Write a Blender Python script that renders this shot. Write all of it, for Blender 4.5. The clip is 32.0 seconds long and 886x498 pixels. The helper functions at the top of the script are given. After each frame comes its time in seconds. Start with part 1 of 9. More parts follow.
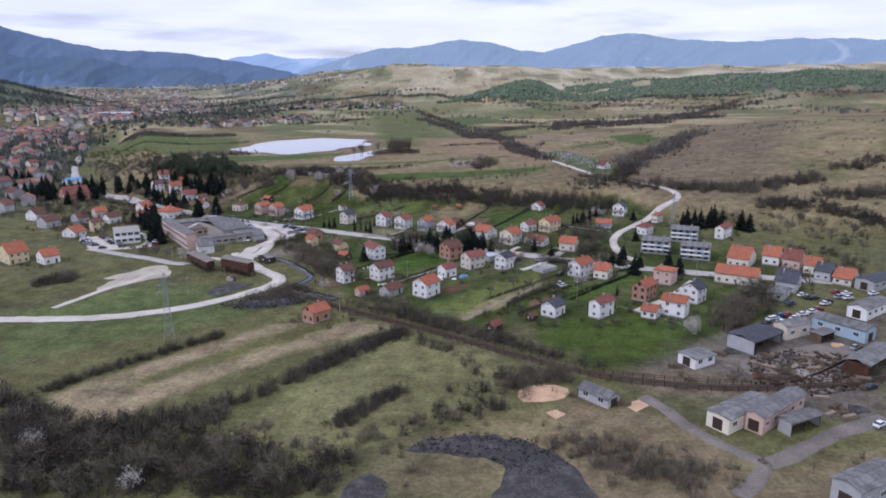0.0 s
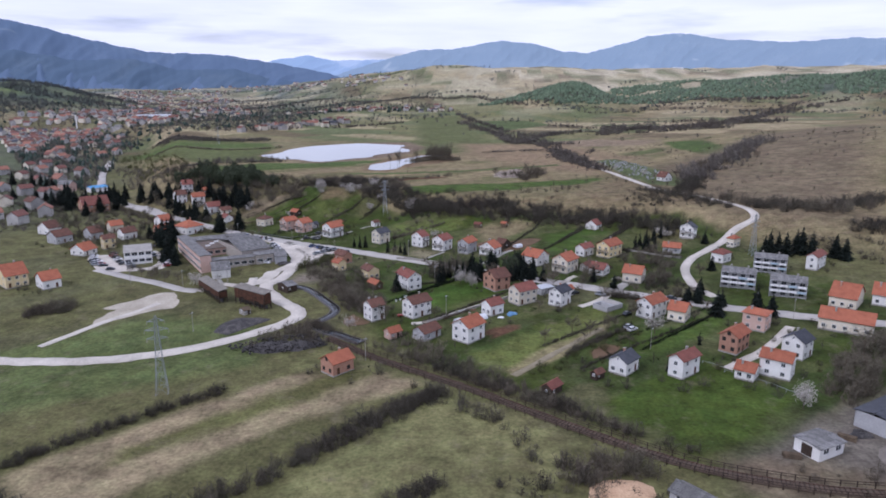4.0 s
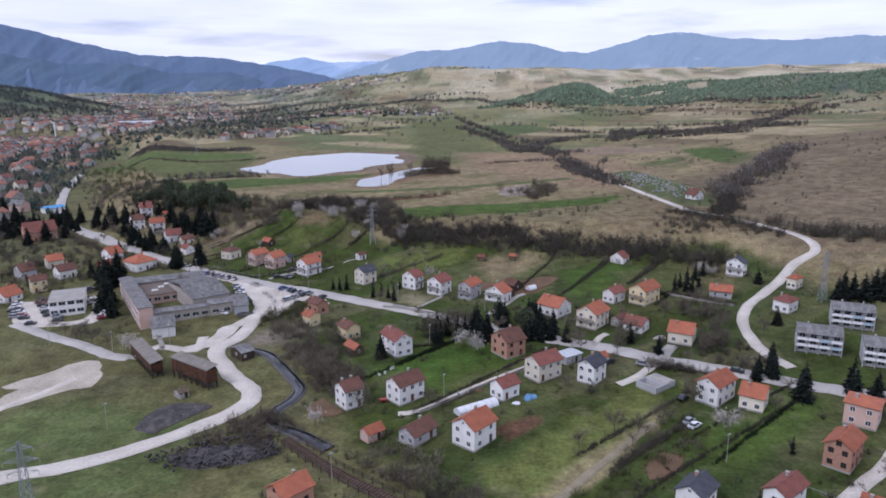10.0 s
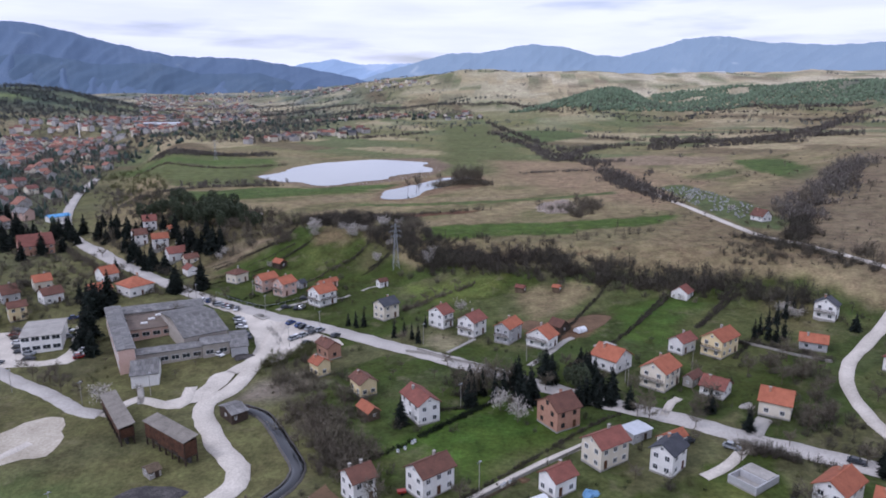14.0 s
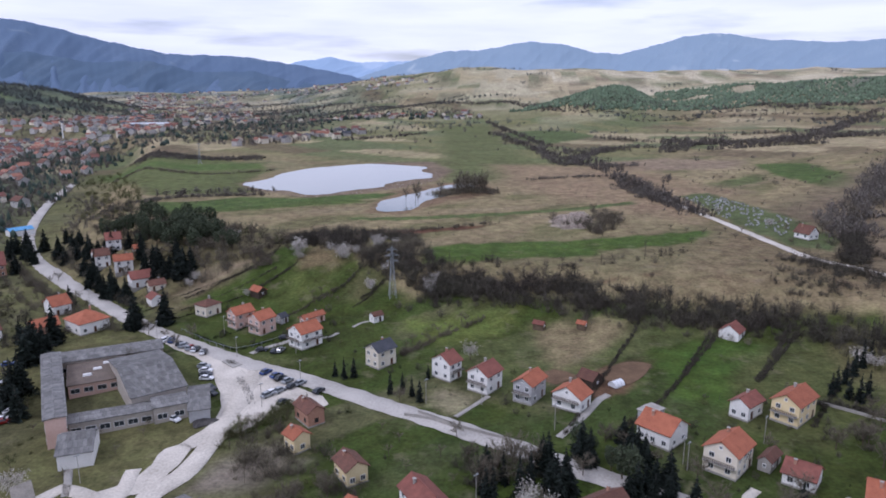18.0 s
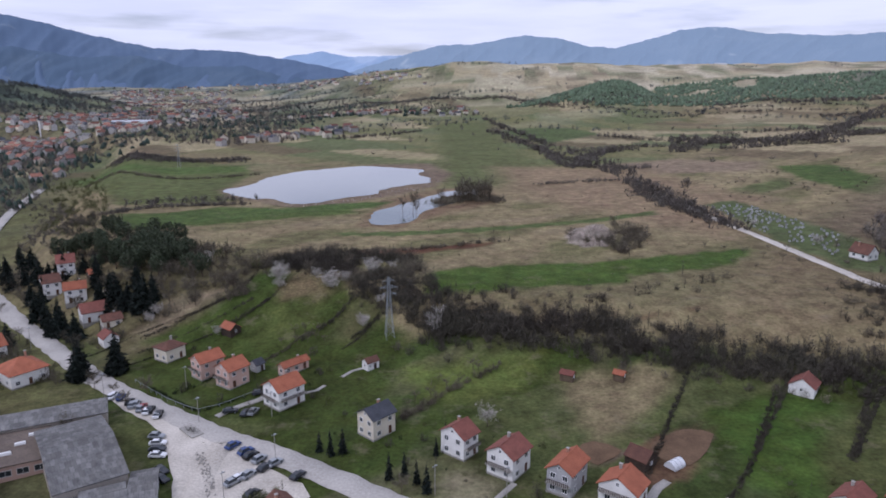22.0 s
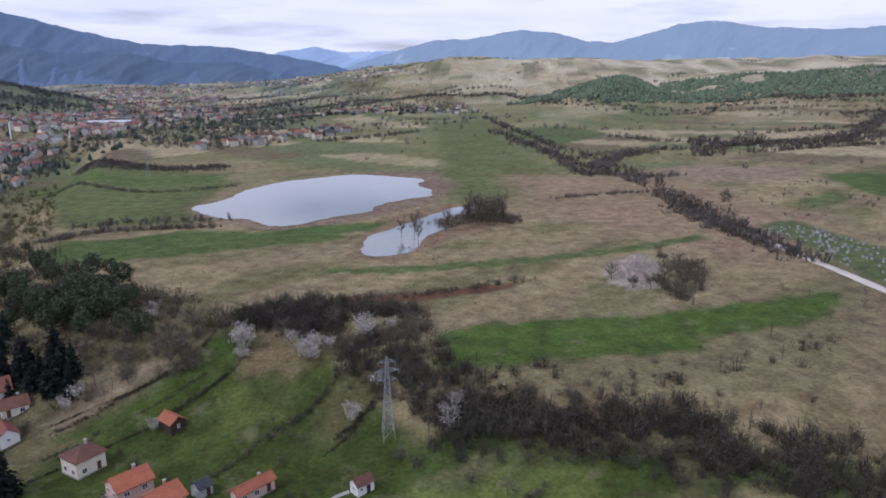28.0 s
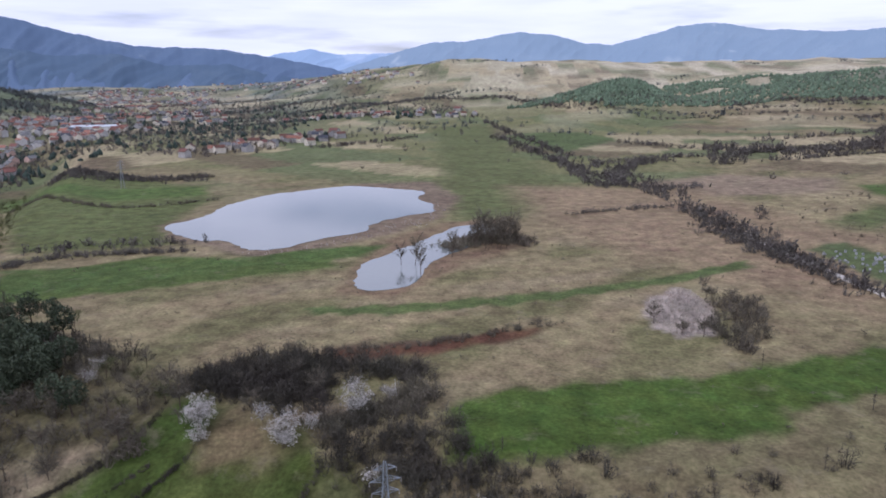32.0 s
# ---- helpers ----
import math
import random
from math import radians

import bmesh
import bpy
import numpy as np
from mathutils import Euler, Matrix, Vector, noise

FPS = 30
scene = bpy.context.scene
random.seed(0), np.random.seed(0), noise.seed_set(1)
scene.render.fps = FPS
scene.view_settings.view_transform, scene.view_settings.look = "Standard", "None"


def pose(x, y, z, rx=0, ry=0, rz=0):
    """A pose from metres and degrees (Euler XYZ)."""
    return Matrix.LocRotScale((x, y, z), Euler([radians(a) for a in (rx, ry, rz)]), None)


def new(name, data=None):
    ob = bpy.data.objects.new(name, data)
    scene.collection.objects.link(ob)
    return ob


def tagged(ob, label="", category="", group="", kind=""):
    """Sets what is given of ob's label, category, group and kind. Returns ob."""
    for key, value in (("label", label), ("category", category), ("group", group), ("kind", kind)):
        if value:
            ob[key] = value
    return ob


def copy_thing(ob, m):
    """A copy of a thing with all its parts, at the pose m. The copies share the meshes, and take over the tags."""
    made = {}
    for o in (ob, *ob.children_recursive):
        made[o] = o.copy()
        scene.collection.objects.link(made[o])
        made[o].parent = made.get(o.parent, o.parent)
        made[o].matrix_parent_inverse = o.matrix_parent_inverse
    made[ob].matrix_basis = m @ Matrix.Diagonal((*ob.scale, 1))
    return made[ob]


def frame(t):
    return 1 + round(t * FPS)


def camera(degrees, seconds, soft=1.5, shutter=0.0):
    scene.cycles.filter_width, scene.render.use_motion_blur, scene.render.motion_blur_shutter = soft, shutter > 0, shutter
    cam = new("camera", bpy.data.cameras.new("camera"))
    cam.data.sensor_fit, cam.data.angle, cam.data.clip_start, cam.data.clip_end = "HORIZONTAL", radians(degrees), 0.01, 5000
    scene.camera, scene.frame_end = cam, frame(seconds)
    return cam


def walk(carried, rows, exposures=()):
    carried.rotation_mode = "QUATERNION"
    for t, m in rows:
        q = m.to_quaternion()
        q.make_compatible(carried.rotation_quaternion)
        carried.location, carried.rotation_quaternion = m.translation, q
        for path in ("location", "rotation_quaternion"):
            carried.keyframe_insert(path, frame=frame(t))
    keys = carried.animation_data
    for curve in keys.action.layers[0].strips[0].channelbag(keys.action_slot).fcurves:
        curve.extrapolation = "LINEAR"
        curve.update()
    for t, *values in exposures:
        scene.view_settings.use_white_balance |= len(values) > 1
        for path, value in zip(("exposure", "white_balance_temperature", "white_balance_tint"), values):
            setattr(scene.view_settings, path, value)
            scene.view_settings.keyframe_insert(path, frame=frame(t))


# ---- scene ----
from mathutils import geometry

cam = camera(64.92, 32.0, 1.8)
PATH = [(t, pose(x, y, z, pitch, 0, turn) @ pose(0, 0, 0, 0, 0, roll)) for t, x, y, z, pitch, turn, roll in (
    (0.0, -0.26, -0.48, 85.69, 76.41, -0.05, 0.15),
    (0.5, -1.27, 5.39, 85.32, 76.58, -0.22, 0.13),
    (1.0, -1.97, 11.23, 85.18, 76.66, -0.05, 0.16),
    (1.5, -2.43, 17.04, 85.21, 76.71, 1.23, 0.16),
    (2.0, -2.72, 22.80, 85.38, 76.67, 2.64, 0.19),
    (2.5, -2.87, 28.53, 85.63, 76.59, 3.10, 0.19),
    (3.0, -2.95, 34.20, 85.95, 76.55, 3.10, 0.17),
    (3.5, -2.97, 39.83, 86.30, 76.52, 3.15, 0.16),
    (5.5, -3.04, 61.98, 87.73, 76.60, 3.28, -0.15),
    (6.0, -3.13, 67.45, 88.03, 76.68, 3.32, -0.12),
    (6.5, -3.26, 72.90, 88.31, 76.75, 3.30, -0.24),
    (7.0, -3.43, 78.34, 88.56, 76.82, 3.31, -0.19),
    (7.5, -3.66, 83.78, 88.77, 76.81, 3.30, -0.20),
    (8.0, -3.94, 89.22, 88.96, 76.76, 3.29, -0.26),
    (8.5, -4.27, 94.67, 89.11, 76.70, 3.27, -0.24),
    (9.0, -4.65, 100.13, 89.24, 76.65, 3.24, -0.26),
    (9.5, -5.07, 105.60, 89.34, 76.62, 3.21, -0.34),
    (10.0, -5.54, 111.09, 89.43, 76.59, 3.16, -0.34),
    (10.5, -6.05, 116.61, 89.50, 76.59, 3.32, -0.40),
    (11.0, -6.61, 122.14, 89.56, 76.65, 4.32, -0.42),
    (11.5, -7.19, 127.70, 89.62, 76.70, 5.45, -0.33),
    (12.0, -7.82, 133.29, 89.67, 76.74, 5.55, -0.30),
    (12.5, -8.47, 138.90, 89.72, 76.79, 5.52, -0.14),
    (13.0, -9.17, 144.53, 89.78, 76.80, 5.48, -0.13),
    (13.5, -9.89, 150.18, 89.84, 76.82, 5.47, 0.05),
    (14.0, -10.64, 155.85, 89.92, 76.82, 5.45, 0.12),
    (14.5, -11.42, 161.53, 90.00, 76.82, 5.44, 0.16),
    (16.5, -14.84, 184.37, 90.45, 76.69, 5.36, 0.17),
    (17.0, -15.77, 190.09, 90.60, 76.68, 5.33, 0.16),
    (17.5, -16.72, 195.80, 90.75, 76.68, 5.28, 0.16),
    (18.0, -17.70, 201.50, 90.92, 76.65, 5.23, 0.07),
    (18.5, -18.70, 207.20, 91.09, 76.64, 5.20, 0.05),
    (19.0, -19.73, 212.88, 91.27, 76.60, 5.11, 0.00),
    (19.5, -20.77, 218.54, 91.46, 76.56, 5.07, 0.02),
    (20.0, -21.84, 224.19, 91.65, 76.52, 4.98, -0.09),
    (20.5, -22.91, 229.81, 91.84, 76.44, 4.88, -0.12),
    (21.0, -24.00, 235.42, 92.03, 76.36, 4.81, -0.14),
    (21.5, -25.09, 241.01, 92.22, 76.27, 4.74, -0.06),
    (22.0, -26.18, 246.58, 92.41, 76.21, 4.67, -0.03),
    (22.5, -27.26, 252.13, 92.59, 76.15, 4.58, -0.11),
    (23.0, -28.33, 257.67, 92.76, 76.04, 4.51, -0.03),
    (23.5, -29.38, 263.19, 92.93, 75.97, 4.44, -0.05),
    (24.0, -30.41, 268.70, 93.08, 75.93, 4.35, -0.05),
    (24.5, -31.40, 274.20, 93.23, 75.91, 4.31, 0.04),
    (25.0, -32.37, 279.70, 93.38, 75.88, 4.26, 0.04),
    (25.5, -33.29, 285.20, 93.51, 75.85, 4.24, 0.09),
    (27.5, -36.54, 307.31, 93.93, 75.83, 4.19, -0.12),
    (28.0, -37.25, 312.88, 94.01, 75.84, 4.25, -0.20),
    (28.5, -37.95, 318.47, 94.08, 75.88, 4.24, -0.19),
    (29.0, -38.64, 324.09, 94.13, 75.93, 4.28, -0.26),
    (29.5, -39.35, 329.73, 94.17, 76.00, 4.29, -0.19),
    (30.0, -40.10, 335.39, 94.19, 76.00, 4.39, -0.20),
    (30.5, -40.93, 341.07, 94.18, 76.01, 4.38, -0.17),
    (31.0, -41.88, 346.76, 94.14, 75.82, 4.35, 0.23),
    (31.5, -43.01, 352.44, 94.06, 76.03, 4.14, -0.22),
    (32.0, -44.38, 358.10, 93.93, 76.04, 3.97, -0.21),
)]
walk(cam, PATH, ((0, 0.0, 5500, 23), (17, 0.0, 5500, 23), (21, -0.17, 5500, 23), (25, -0.31, 5700, 21), (28, -0.12, 5500, 23), (32, 0.0, 5500, 23)))
# ---------------------------------------------------------------- light
world = bpy.data.worlds.new("sky")
scene.world = world
world.use_nodes = True
wn, wl = world.node_tree.nodes, world.node_tree.links
wn.clear()
w_out, w_bg = wn.new("ShaderNodeOutputWorld"), wn.new("ShaderNodeBackground")
w_sky, w_co, w_map = wn.new("ShaderNodeTexSky"), wn.new("ShaderNodeTexCoord"), wn.new("ShaderNodeMapping")
w_noise, w_ramp, w_mix = wn.new("ShaderNodeTexNoise"), wn.new("ShaderNodeValToRGB"), wn.new("ShaderNodeMixRGB")
w_fine, w_tone = wn.new("ShaderNodeTexNoise"), wn.new("ShaderNodeValToRGB")
SUN_UP, SUN_TURN = 48.0, 235.0
w_sky.sky_type, w_sky.sun_disc = "NISHITA", False
w_sky.sun_elevation, w_sky.sun_rotation = radians(SUN_UP), radians(SUN_TURN)
w_sky.air_density, w_sky.dust_density = 1.0, 2.0
w_map.inputs["Scale"].default_value = (1.2, 1.2, 9.0)
w_noise.inputs["Scale"].default_value, w_noise.inputs["Detail"].default_value = 2.6, 7.0
w_fine.inputs["Scale"].default_value, w_fine.inputs["Detail"].default_value = 4.2, 6.0
w_ramp.color_ramp.elements[0].position, w_ramp.color_ramp.elements[1].position = 0.22, 0.46
w_tone.color_ramp.elements[0].position, w_tone.color_ramp.elements[1].position = 0.36, 0.62
w_tone.color_ramp.elements[0].color = (8.6, 8.8, 9.4, 1)
w_tone.color_ramp.elements[1].color = (9.8, 9.9, 10.2, 1)
w_bg.inputs["Strength"].default_value = 0.1
wl.new(w_co.outputs["Generated"], w_map.inputs["Vector"])
wl.new(w_map.outputs[0], w_noise.inputs["Vector"])
wl.new(w_map.outputs[0], w_fine.inputs["Vector"])
wl.new(w_noise.outputs["Fac"], w_ramp.inputs[0])
wl.new(w_fine.outputs["Fac"], w_tone.inputs[0])
wl.new(w_ramp.outputs[0], w_mix.inputs[0])
wl.new(w_sky.outputs[0], w_mix.inputs[1])
wl.new(w_tone.outputs[0], w_mix.inputs[2])
wl.new(w_mix.outputs[0], w_bg.inputs[0])
wl.new(w_bg.outputs[0], w_out.inputs[0])

sun = new("sun", bpy.data.lights.new("sun", "SUN"))
sun.data.energy, sun.data.angle, sun.data.color = 1.3, radians(12), (1.0, 0.95, 0.88)
sun.matrix_basis = pose(0, 0, 400, 90 - SUN_UP, 0, 180 - SUN_TURN)
scene.view_settings.exposure = 0.0


# ---------------------------------------------------------------- materials
def lin(c):
    return tuple(v / 12.92 if v <= 0.04045 else ((v + 0.055) / 1.055) ** 2.4 for v in c)


def rgb(r, g, b):
    return (*lin((r / 255, g / 255, b / 255)), 1)


def material(name, dark, light, scale=1.0, rough=0.85, metal=0.0, bump=0.3, grain=6.0, vary=0.0, spread=(0.3, 0.7)):
    """Two tones mixed by noise at two sizes, with fine relief; vary: how far objects differ in tone."""
    m = bpy.data.materials.new(name)
    m.use_nodes = True
    n, l = m.node_tree.nodes, m.node_tree.links
    bs = n["Principled BSDF"]
    co, big, small = n.new("ShaderNodeTexCoord"), n.new("ShaderNodeTexNoise"), n.new("ShaderNodeTexNoise")
    add, ramp, bp = n.new("ShaderNodeMath"), n.new("ShaderNodeValToRGB"), n.new("ShaderNodeBump")
    big.inputs["Scale"].default_value, big.inputs["Detail"].default_value = scale, 4
    small.inputs["Scale"].default_value, small.inputs["Detail"].default_value = scale * grain, 5
    add.operation = "MULTIPLY_ADD"
    add.inputs[1].default_value = 0.5
    half = n.new("ShaderNodeMath")
    half.operation, half.inputs[1].default_value = "MULTIPLY", 0.5
    ramp.color_ramp.elements[0].position, ramp.color_ramp.elements[1].position = spread
    ramp.color_ramp.elements[0].color, ramp.color_ramp.elements[1].color = dark, light
    l.new(co.outputs["Object"], big.inputs["Vector"])
    l.new(co.outputs["Object"], small.inputs["Vector"])
    l.new(small.outputs["Fac"], half.inputs[0])
    l.new(big.outputs["Fac"], add.inputs[0])
    l.new(half.outputs[0], add.inputs[2])
    l.new(add.outputs[0], ramp.inputs[0])
    colour = ramp.outputs[0]
    if vary:
        info, hs, mr = n.new("ShaderNodeObjectInfo"), n.new("ShaderNodeHueSaturation"), n.new("ShaderNodeMapRange")
        mr.inputs["To Min"].default_value, mr.inputs["To Max"].default_value = 1 - vary, 1 + vary
        l.new(info.outputs["Random"], mr.inputs["Value"])
        l.new(mr.outputs[0], hs.inputs["Value"])
        l.new(colour, hs.inputs["Color"])
        colour = hs.outputs[0]
    l.new(colour, bs.inputs["Base Color"])
    bs.inputs["Roughness"].default_value, bs.inputs["Metallic"].default_value = rough, metal
    bs.inputs["Specular IOR Level"].default_value = 0.25
    bp.inputs["Strength"].default_value, bp.inputs["Distance"].default_value = bump, 0.05
    l.new(small.outputs["Fac"], bp.inputs["Height"])
    l.new(bp.outputs[0], bs.inputs["Normal"])
    return m


def roofing(name, dark, light, course=3.2, vary=0.12):
    """Rows of tiles or sheets as relief, weathered in patches."""
    m = material(name, dark, light, 0.5, 0.8, 0, 0.2, 9, vary, (0.35, 0.85))
    n, l = m.node_tree.nodes, m.node_tree.links
    co, wave, bp = n.new("ShaderNodeTexCoord"), n.new("ShaderNodeTexWave"), n.new("ShaderNodeBump")
    wave.bands_direction, wave.wave_profile = "Z", "SAW"
    wave.inputs["Scale"].default_value, wave.inputs["Distortion"].default_value = course, 0.4
    l.new(co.outputs["Object"], wave.inputs["Vector"])
    bp.inputs["Strength"].default_value, bp.inputs["Distance"].default_value = 0.6, 0.06
    l.new(wave.outputs["Fac"], bp.inputs["Height"])
    old = [x for x in n if x.bl_idname == "ShaderNodeBump" and x is not bp][0]
    l.new(old.outputs[0], bp.inputs["Normal"])
    l.new(bp.outputs[0], n["Principled BSDF"].inputs["Normal"])
    return m


def foliage(name, dark, light, vary=0.2):
    """Leaves and twigs: tone by clump, by tree and by height of the light."""
    m = material(name, dark, light, 0.8, 0.75, 0, 0.0, 5, vary, (0.4, 1.0))
    n, l = m.node_tree.nodes, m.node_tree.links
    geo, hs, mr = n.new("ShaderNodeNewGeometry"), n.new("ShaderNodeHueSaturation"), n.new("ShaderNodeMapRange")
    mr.inputs["To Min"].default_value, mr.inputs["To Max"].default_value = 0.7, 1.3
    l.new(geo.outputs["Random Per Island"], mr.inputs["Value"])
    l.new(mr.outputs[0], hs.inputs["Value"])
    bs = n["Principled BSDF"]
    src = bs.inputs["Base Color"].links[0].from_socket
    l.new(src, hs.inputs["Color"])
    # whole stands differ: greyer here, browner there
    co, nz, tone, hue, stand = n.new("ShaderNodeTexCoord"), n.new("ShaderNodeTexNoise"), n.new("ShaderNodeMapRange"), n.new("ShaderNodeMapRange"), n.new("ShaderNodeHueSaturation")
    nz.inputs["Scale"].default_value, nz.inputs["Detail"].default_value = 0.07, 3
    for mr2, lo, hi, sock in ((tone, 0.72, 1.32, "Value"), (hue, 0.475, 0.525, "Hue")):
        mr2.inputs["From Min"].default_value, mr2.inputs["From Max"].default_value = 0.3, 0.7
        mr2.inputs["To Min"].default_value, mr2.inputs["To Max"].default_value = lo, hi
        l.new(nz.outputs["Fac" if sock == "Value" else "Color"], mr2.inputs["Value"])
        l.new(mr2.outputs[0], stand.inputs[sock])
    l.new(co.outputs["Object"], nz.inputs["Vector"])
    l.new(hs.outputs[0], stand.inputs["Color"])
    l.new(stand.outputs[0], bs.inputs["Base Color"])
    return m


def glassy(name, colour, rough=0.08):
    m = bpy.data.materials.new(name)
    m.use_nodes = True
    bs = m.node_tree.nodes["Principled BSDF"]
    bs.inputs["Base Color"].default_value, bs.inputs["Roughness"].default_value = colour, rough
    bs.inputs["Specular IOR Level"].default_value = 0.6
    return m


WALL_WHITE = material("white_render", rgb(205, 203, 198), rgb(238, 237, 233), 0.25, 0.9, 0, 0.1, 12, 0.05)
WALL_CREAM = material("cream_render", rgb(198, 189, 170), rgb(227, 219, 201), 0.25, 0.9, 0, 0.1, 12, 0.08)
WALL_YELLOW = material("yellow_render", rgb(200, 182, 138), rgb(222, 206, 166), 0.25, 0.9, 0, 0.1, 12, 0.05)
WALL_PINK = material("salmon_render", rgb(184, 154, 140), rgb(207, 179, 165), 0.25, 0.9, 0, 0.1, 12, 0.05)
WALL_GREY = material("grey_render", rgb(150, 150, 150), rgb(184, 184, 184), 0.25, 0.9, 0, 0.1, 12, 0.06)
WALL_BRICK = material("bare_hollow_brick", rgb(146, 110, 92), rgb(184, 144, 122), 1.5, 0.95, 0, 0.3, 6, 0.08)
CONCRETE = material("concrete", rgb(128, 125, 120), rgb(172, 168, 160), 0.4, 0.9, 0, 0.2, 9)
ROOF_ORANGE = roofing("orange_tile", rgb(136, 82, 62), rgb(188, 116, 86))
ROOF_RED = roofing("red_tile", rgb(106, 68, 60), rgb(156, 98, 84))
ROOF_BROWN = roofing("brown_tile", rgb(84, 60, 52), rgb(132, 92, 76))
ROOF_DARK = roofing("dark_grey_tile", rgb(56, 58, 64), rgb(92, 94, 100))


def sheeting(name, dark, light):
    """Corrugated sheets laid in rows: each sheet weathered in its own tone, with dark laps."""
    m = roofing(name, dark, light, 1.0)
    n, l = m.node_tree.nodes, m.node_tree.links
    bs = n["Principled BSDF"]
    co, brick, mix = n.new("ShaderNodeTexCoord"), n.new("ShaderNodeTexBrick"), n.new("ShaderNodeMixRGB")
    brick.inputs["Scale"].default_value, brick.inputs["Mortar Size"].default_value = 1.0, 0.035
    brick.inputs["Brick Width"].default_value, brick.inputs["Row Height"].default_value = 1.1, 2.3
    brick.inputs["Color1"].default_value, brick.inputs["Color2"].default_value, brick.inputs["Mortar"].default_value = (0.72, 0.71, 0.7, 1), (1.12, 1.12, 1.12, 1), (0.5, 0.5, 0.5, 1)
    mix.blend_type, mix.inputs[0].default_value = "MULTIPLY", 1.0
    src = bs.inputs["Base Color"].links[0].from_socket
    l.new(co.outputs["Object"], brick.inputs["Vector"])
    l.new(src, mix.inputs[1])
    l.new(brick.outputs["Color"], mix.inputs[2])
    l.new(mix.outputs[0], bs.inputs["Base Color"])
    return m


ROOF_FIBRE = sheeting("grey_fibre_cement_sheet", rgb(92, 92, 92), rgb(152, 150, 146))
# Muted town copies of tile and render: haze put into their colour.
TOWN_RED = roofing("haze_muted_red_tile", rgb(96, 66, 60), rgb(146, 100, 88))
TOWN_ORANGE = roofing("haze_muted_orange_tile", rgb(126, 88, 74), rgb(172, 124, 104))
TOWN_WALL = material("haze_muted_render", rgb(140, 138, 136), rgb(188, 185, 180), 0.2, 0.9, 0, 0.1, 9, 0.15)
METAL_SHEET = material("pale_metal_sheet", rgb(170, 174, 178), rgb(205, 208, 212), 0.6, 0.45, 0.4, 0.1)
RUST = material("rusty_steel", rgb(44, 34, 29), rgb(104, 72, 54), 0.6, 0.9, 0.1, 0.4)
STEEL = material("galvanised_steel", rgb(128, 134, 138), rgb(166, 172, 176), 2, 0.5, 0.5, 0.1)
WOOD = material("weathered_timber", rgb(66, 56, 46), rgb(112, 98, 80), 1.2, 0.9, 0, 0.4, 8, 0.1)
DARK_WOOD = material("dark_timber", rgb(44, 37, 32), rgb(80, 68, 58), 1.2, 0.9, 0, 0.4, 8, 0.1)
PANE = glassy("window_glass", (0.035, 0.042, 0.05, 1))
FRAME_WHITE = material("white_plastic_frame", rgb(214, 214, 212), rgb(238, 238, 236), 1, 0.5)
FRAME_BROWN = material("brown_wood_frame", rgb(70, 46, 32), rgb(100, 70, 50), 1, 0.6)
GRAVEL = material("pale_gravel", rgb(156, 149, 138), rgb(210, 203, 191), 0.12, 0.95, 0, 0.4, 16)
ASPHALT = material("worn_pale_asphalt", rgb(144, 140, 134), rgb(190, 185, 177), 0.08, 0.9, 0, 0.2, 20)
EARTH = material("tilled_brown_earth", rgb(76, 60, 46), rgb(116, 94, 72), 0.3, 0.98, 0, 0.8, 10)
SAND = material("orange_sawdust", rgb(160, 128, 98), rgb(206, 176, 144), 0.3, 0.95, 0, 0.5, 8)
SLAG = material("dark_slag_rubble", rgb(58, 56, 56), rgb(134, 129, 123), 0.35, 0.95, 0, 1.0, 7, 0, (0.45, 1.0))
BALLAST = material("rusty_ballast", rgb(70, 58, 50), rgb(112, 98, 84), 0.4, 0.95, 0, 0.8, 10)
CREEK = glassy("dark_culvert_top", (0.012, 0.014, 0.016, 1), 0.15)
BARK = material("grey_brown_bark", rgb(64, 54, 46), rgb(104, 92, 80), 2, 0.95, 0, 0.6)
TWIG = foliage("bare_brown_twigs", rgb(83, 77, 65), rgb(142, 133, 115))
TWIG_DARK = foliage("dark_bare_twigs", rgb(60, 56, 48), rgb(110, 104, 91))
BUD = foliage("budding_olive_twigs", rgb(70, 72, 44), rgb(122, 122, 76))
BLOSSOM = foliage("white_blossom", rgb(168, 162, 154), rgb(226, 222, 214), 0.1)
NEEDLE = foliage("dark_conifer_needles", rgb(18, 25, 22), rgb(44, 56, 44))
PINE = foliage("olive_pine_needles", rgb(54, 62, 46), rgb(100, 108, 78))
# Far foliage in greyer, paler copies: distance haze put into the colour.
FAR_BARE = foliage("hazed_bare_woods", rgb(82, 86, 84), rgb(118, 120, 114))
FAR_PINE = foliage("hazed_green_woods", rgb(86, 102, 80), rgb(116, 128, 100), 0.1)
FAR_CONIFER = foliage("haze_paled_conifers", rgb(36, 48, 42), rgb(70, 84, 70))
HAZE_TWIGS = foliage("haze_paled_twigs", rgb(84, 79, 73), rgb(128, 121, 112))
HEDGE = foliage("clipped_green_hedge", rgb(22, 32, 18), rgb(52, 68, 34))
REED = foliage("dry_pale_reed", rgb(164, 153, 142), rgb(208, 198, 188), 0.1)
STONE = material("pale_gravestone", rgb(96, 98, 98), rgb(188, 188, 188), 1.5, 0.6, 0, 0.2, 6, 0.3)
PLASTIC_FILM = material("white_greenhouse_film", rgb(190, 192, 194), rgb(226, 228, 230), 0.5, 0.4)
PALE_BLUE = material("faded_pale_blue_wall", rgb(146, 166, 180), rgb(180, 198, 208), 0.3, 0.8)
BLUE_PAINT = material("blue_paint", rgb(70, 130, 180), rgb(110, 165, 205), 0.5, 0.6)
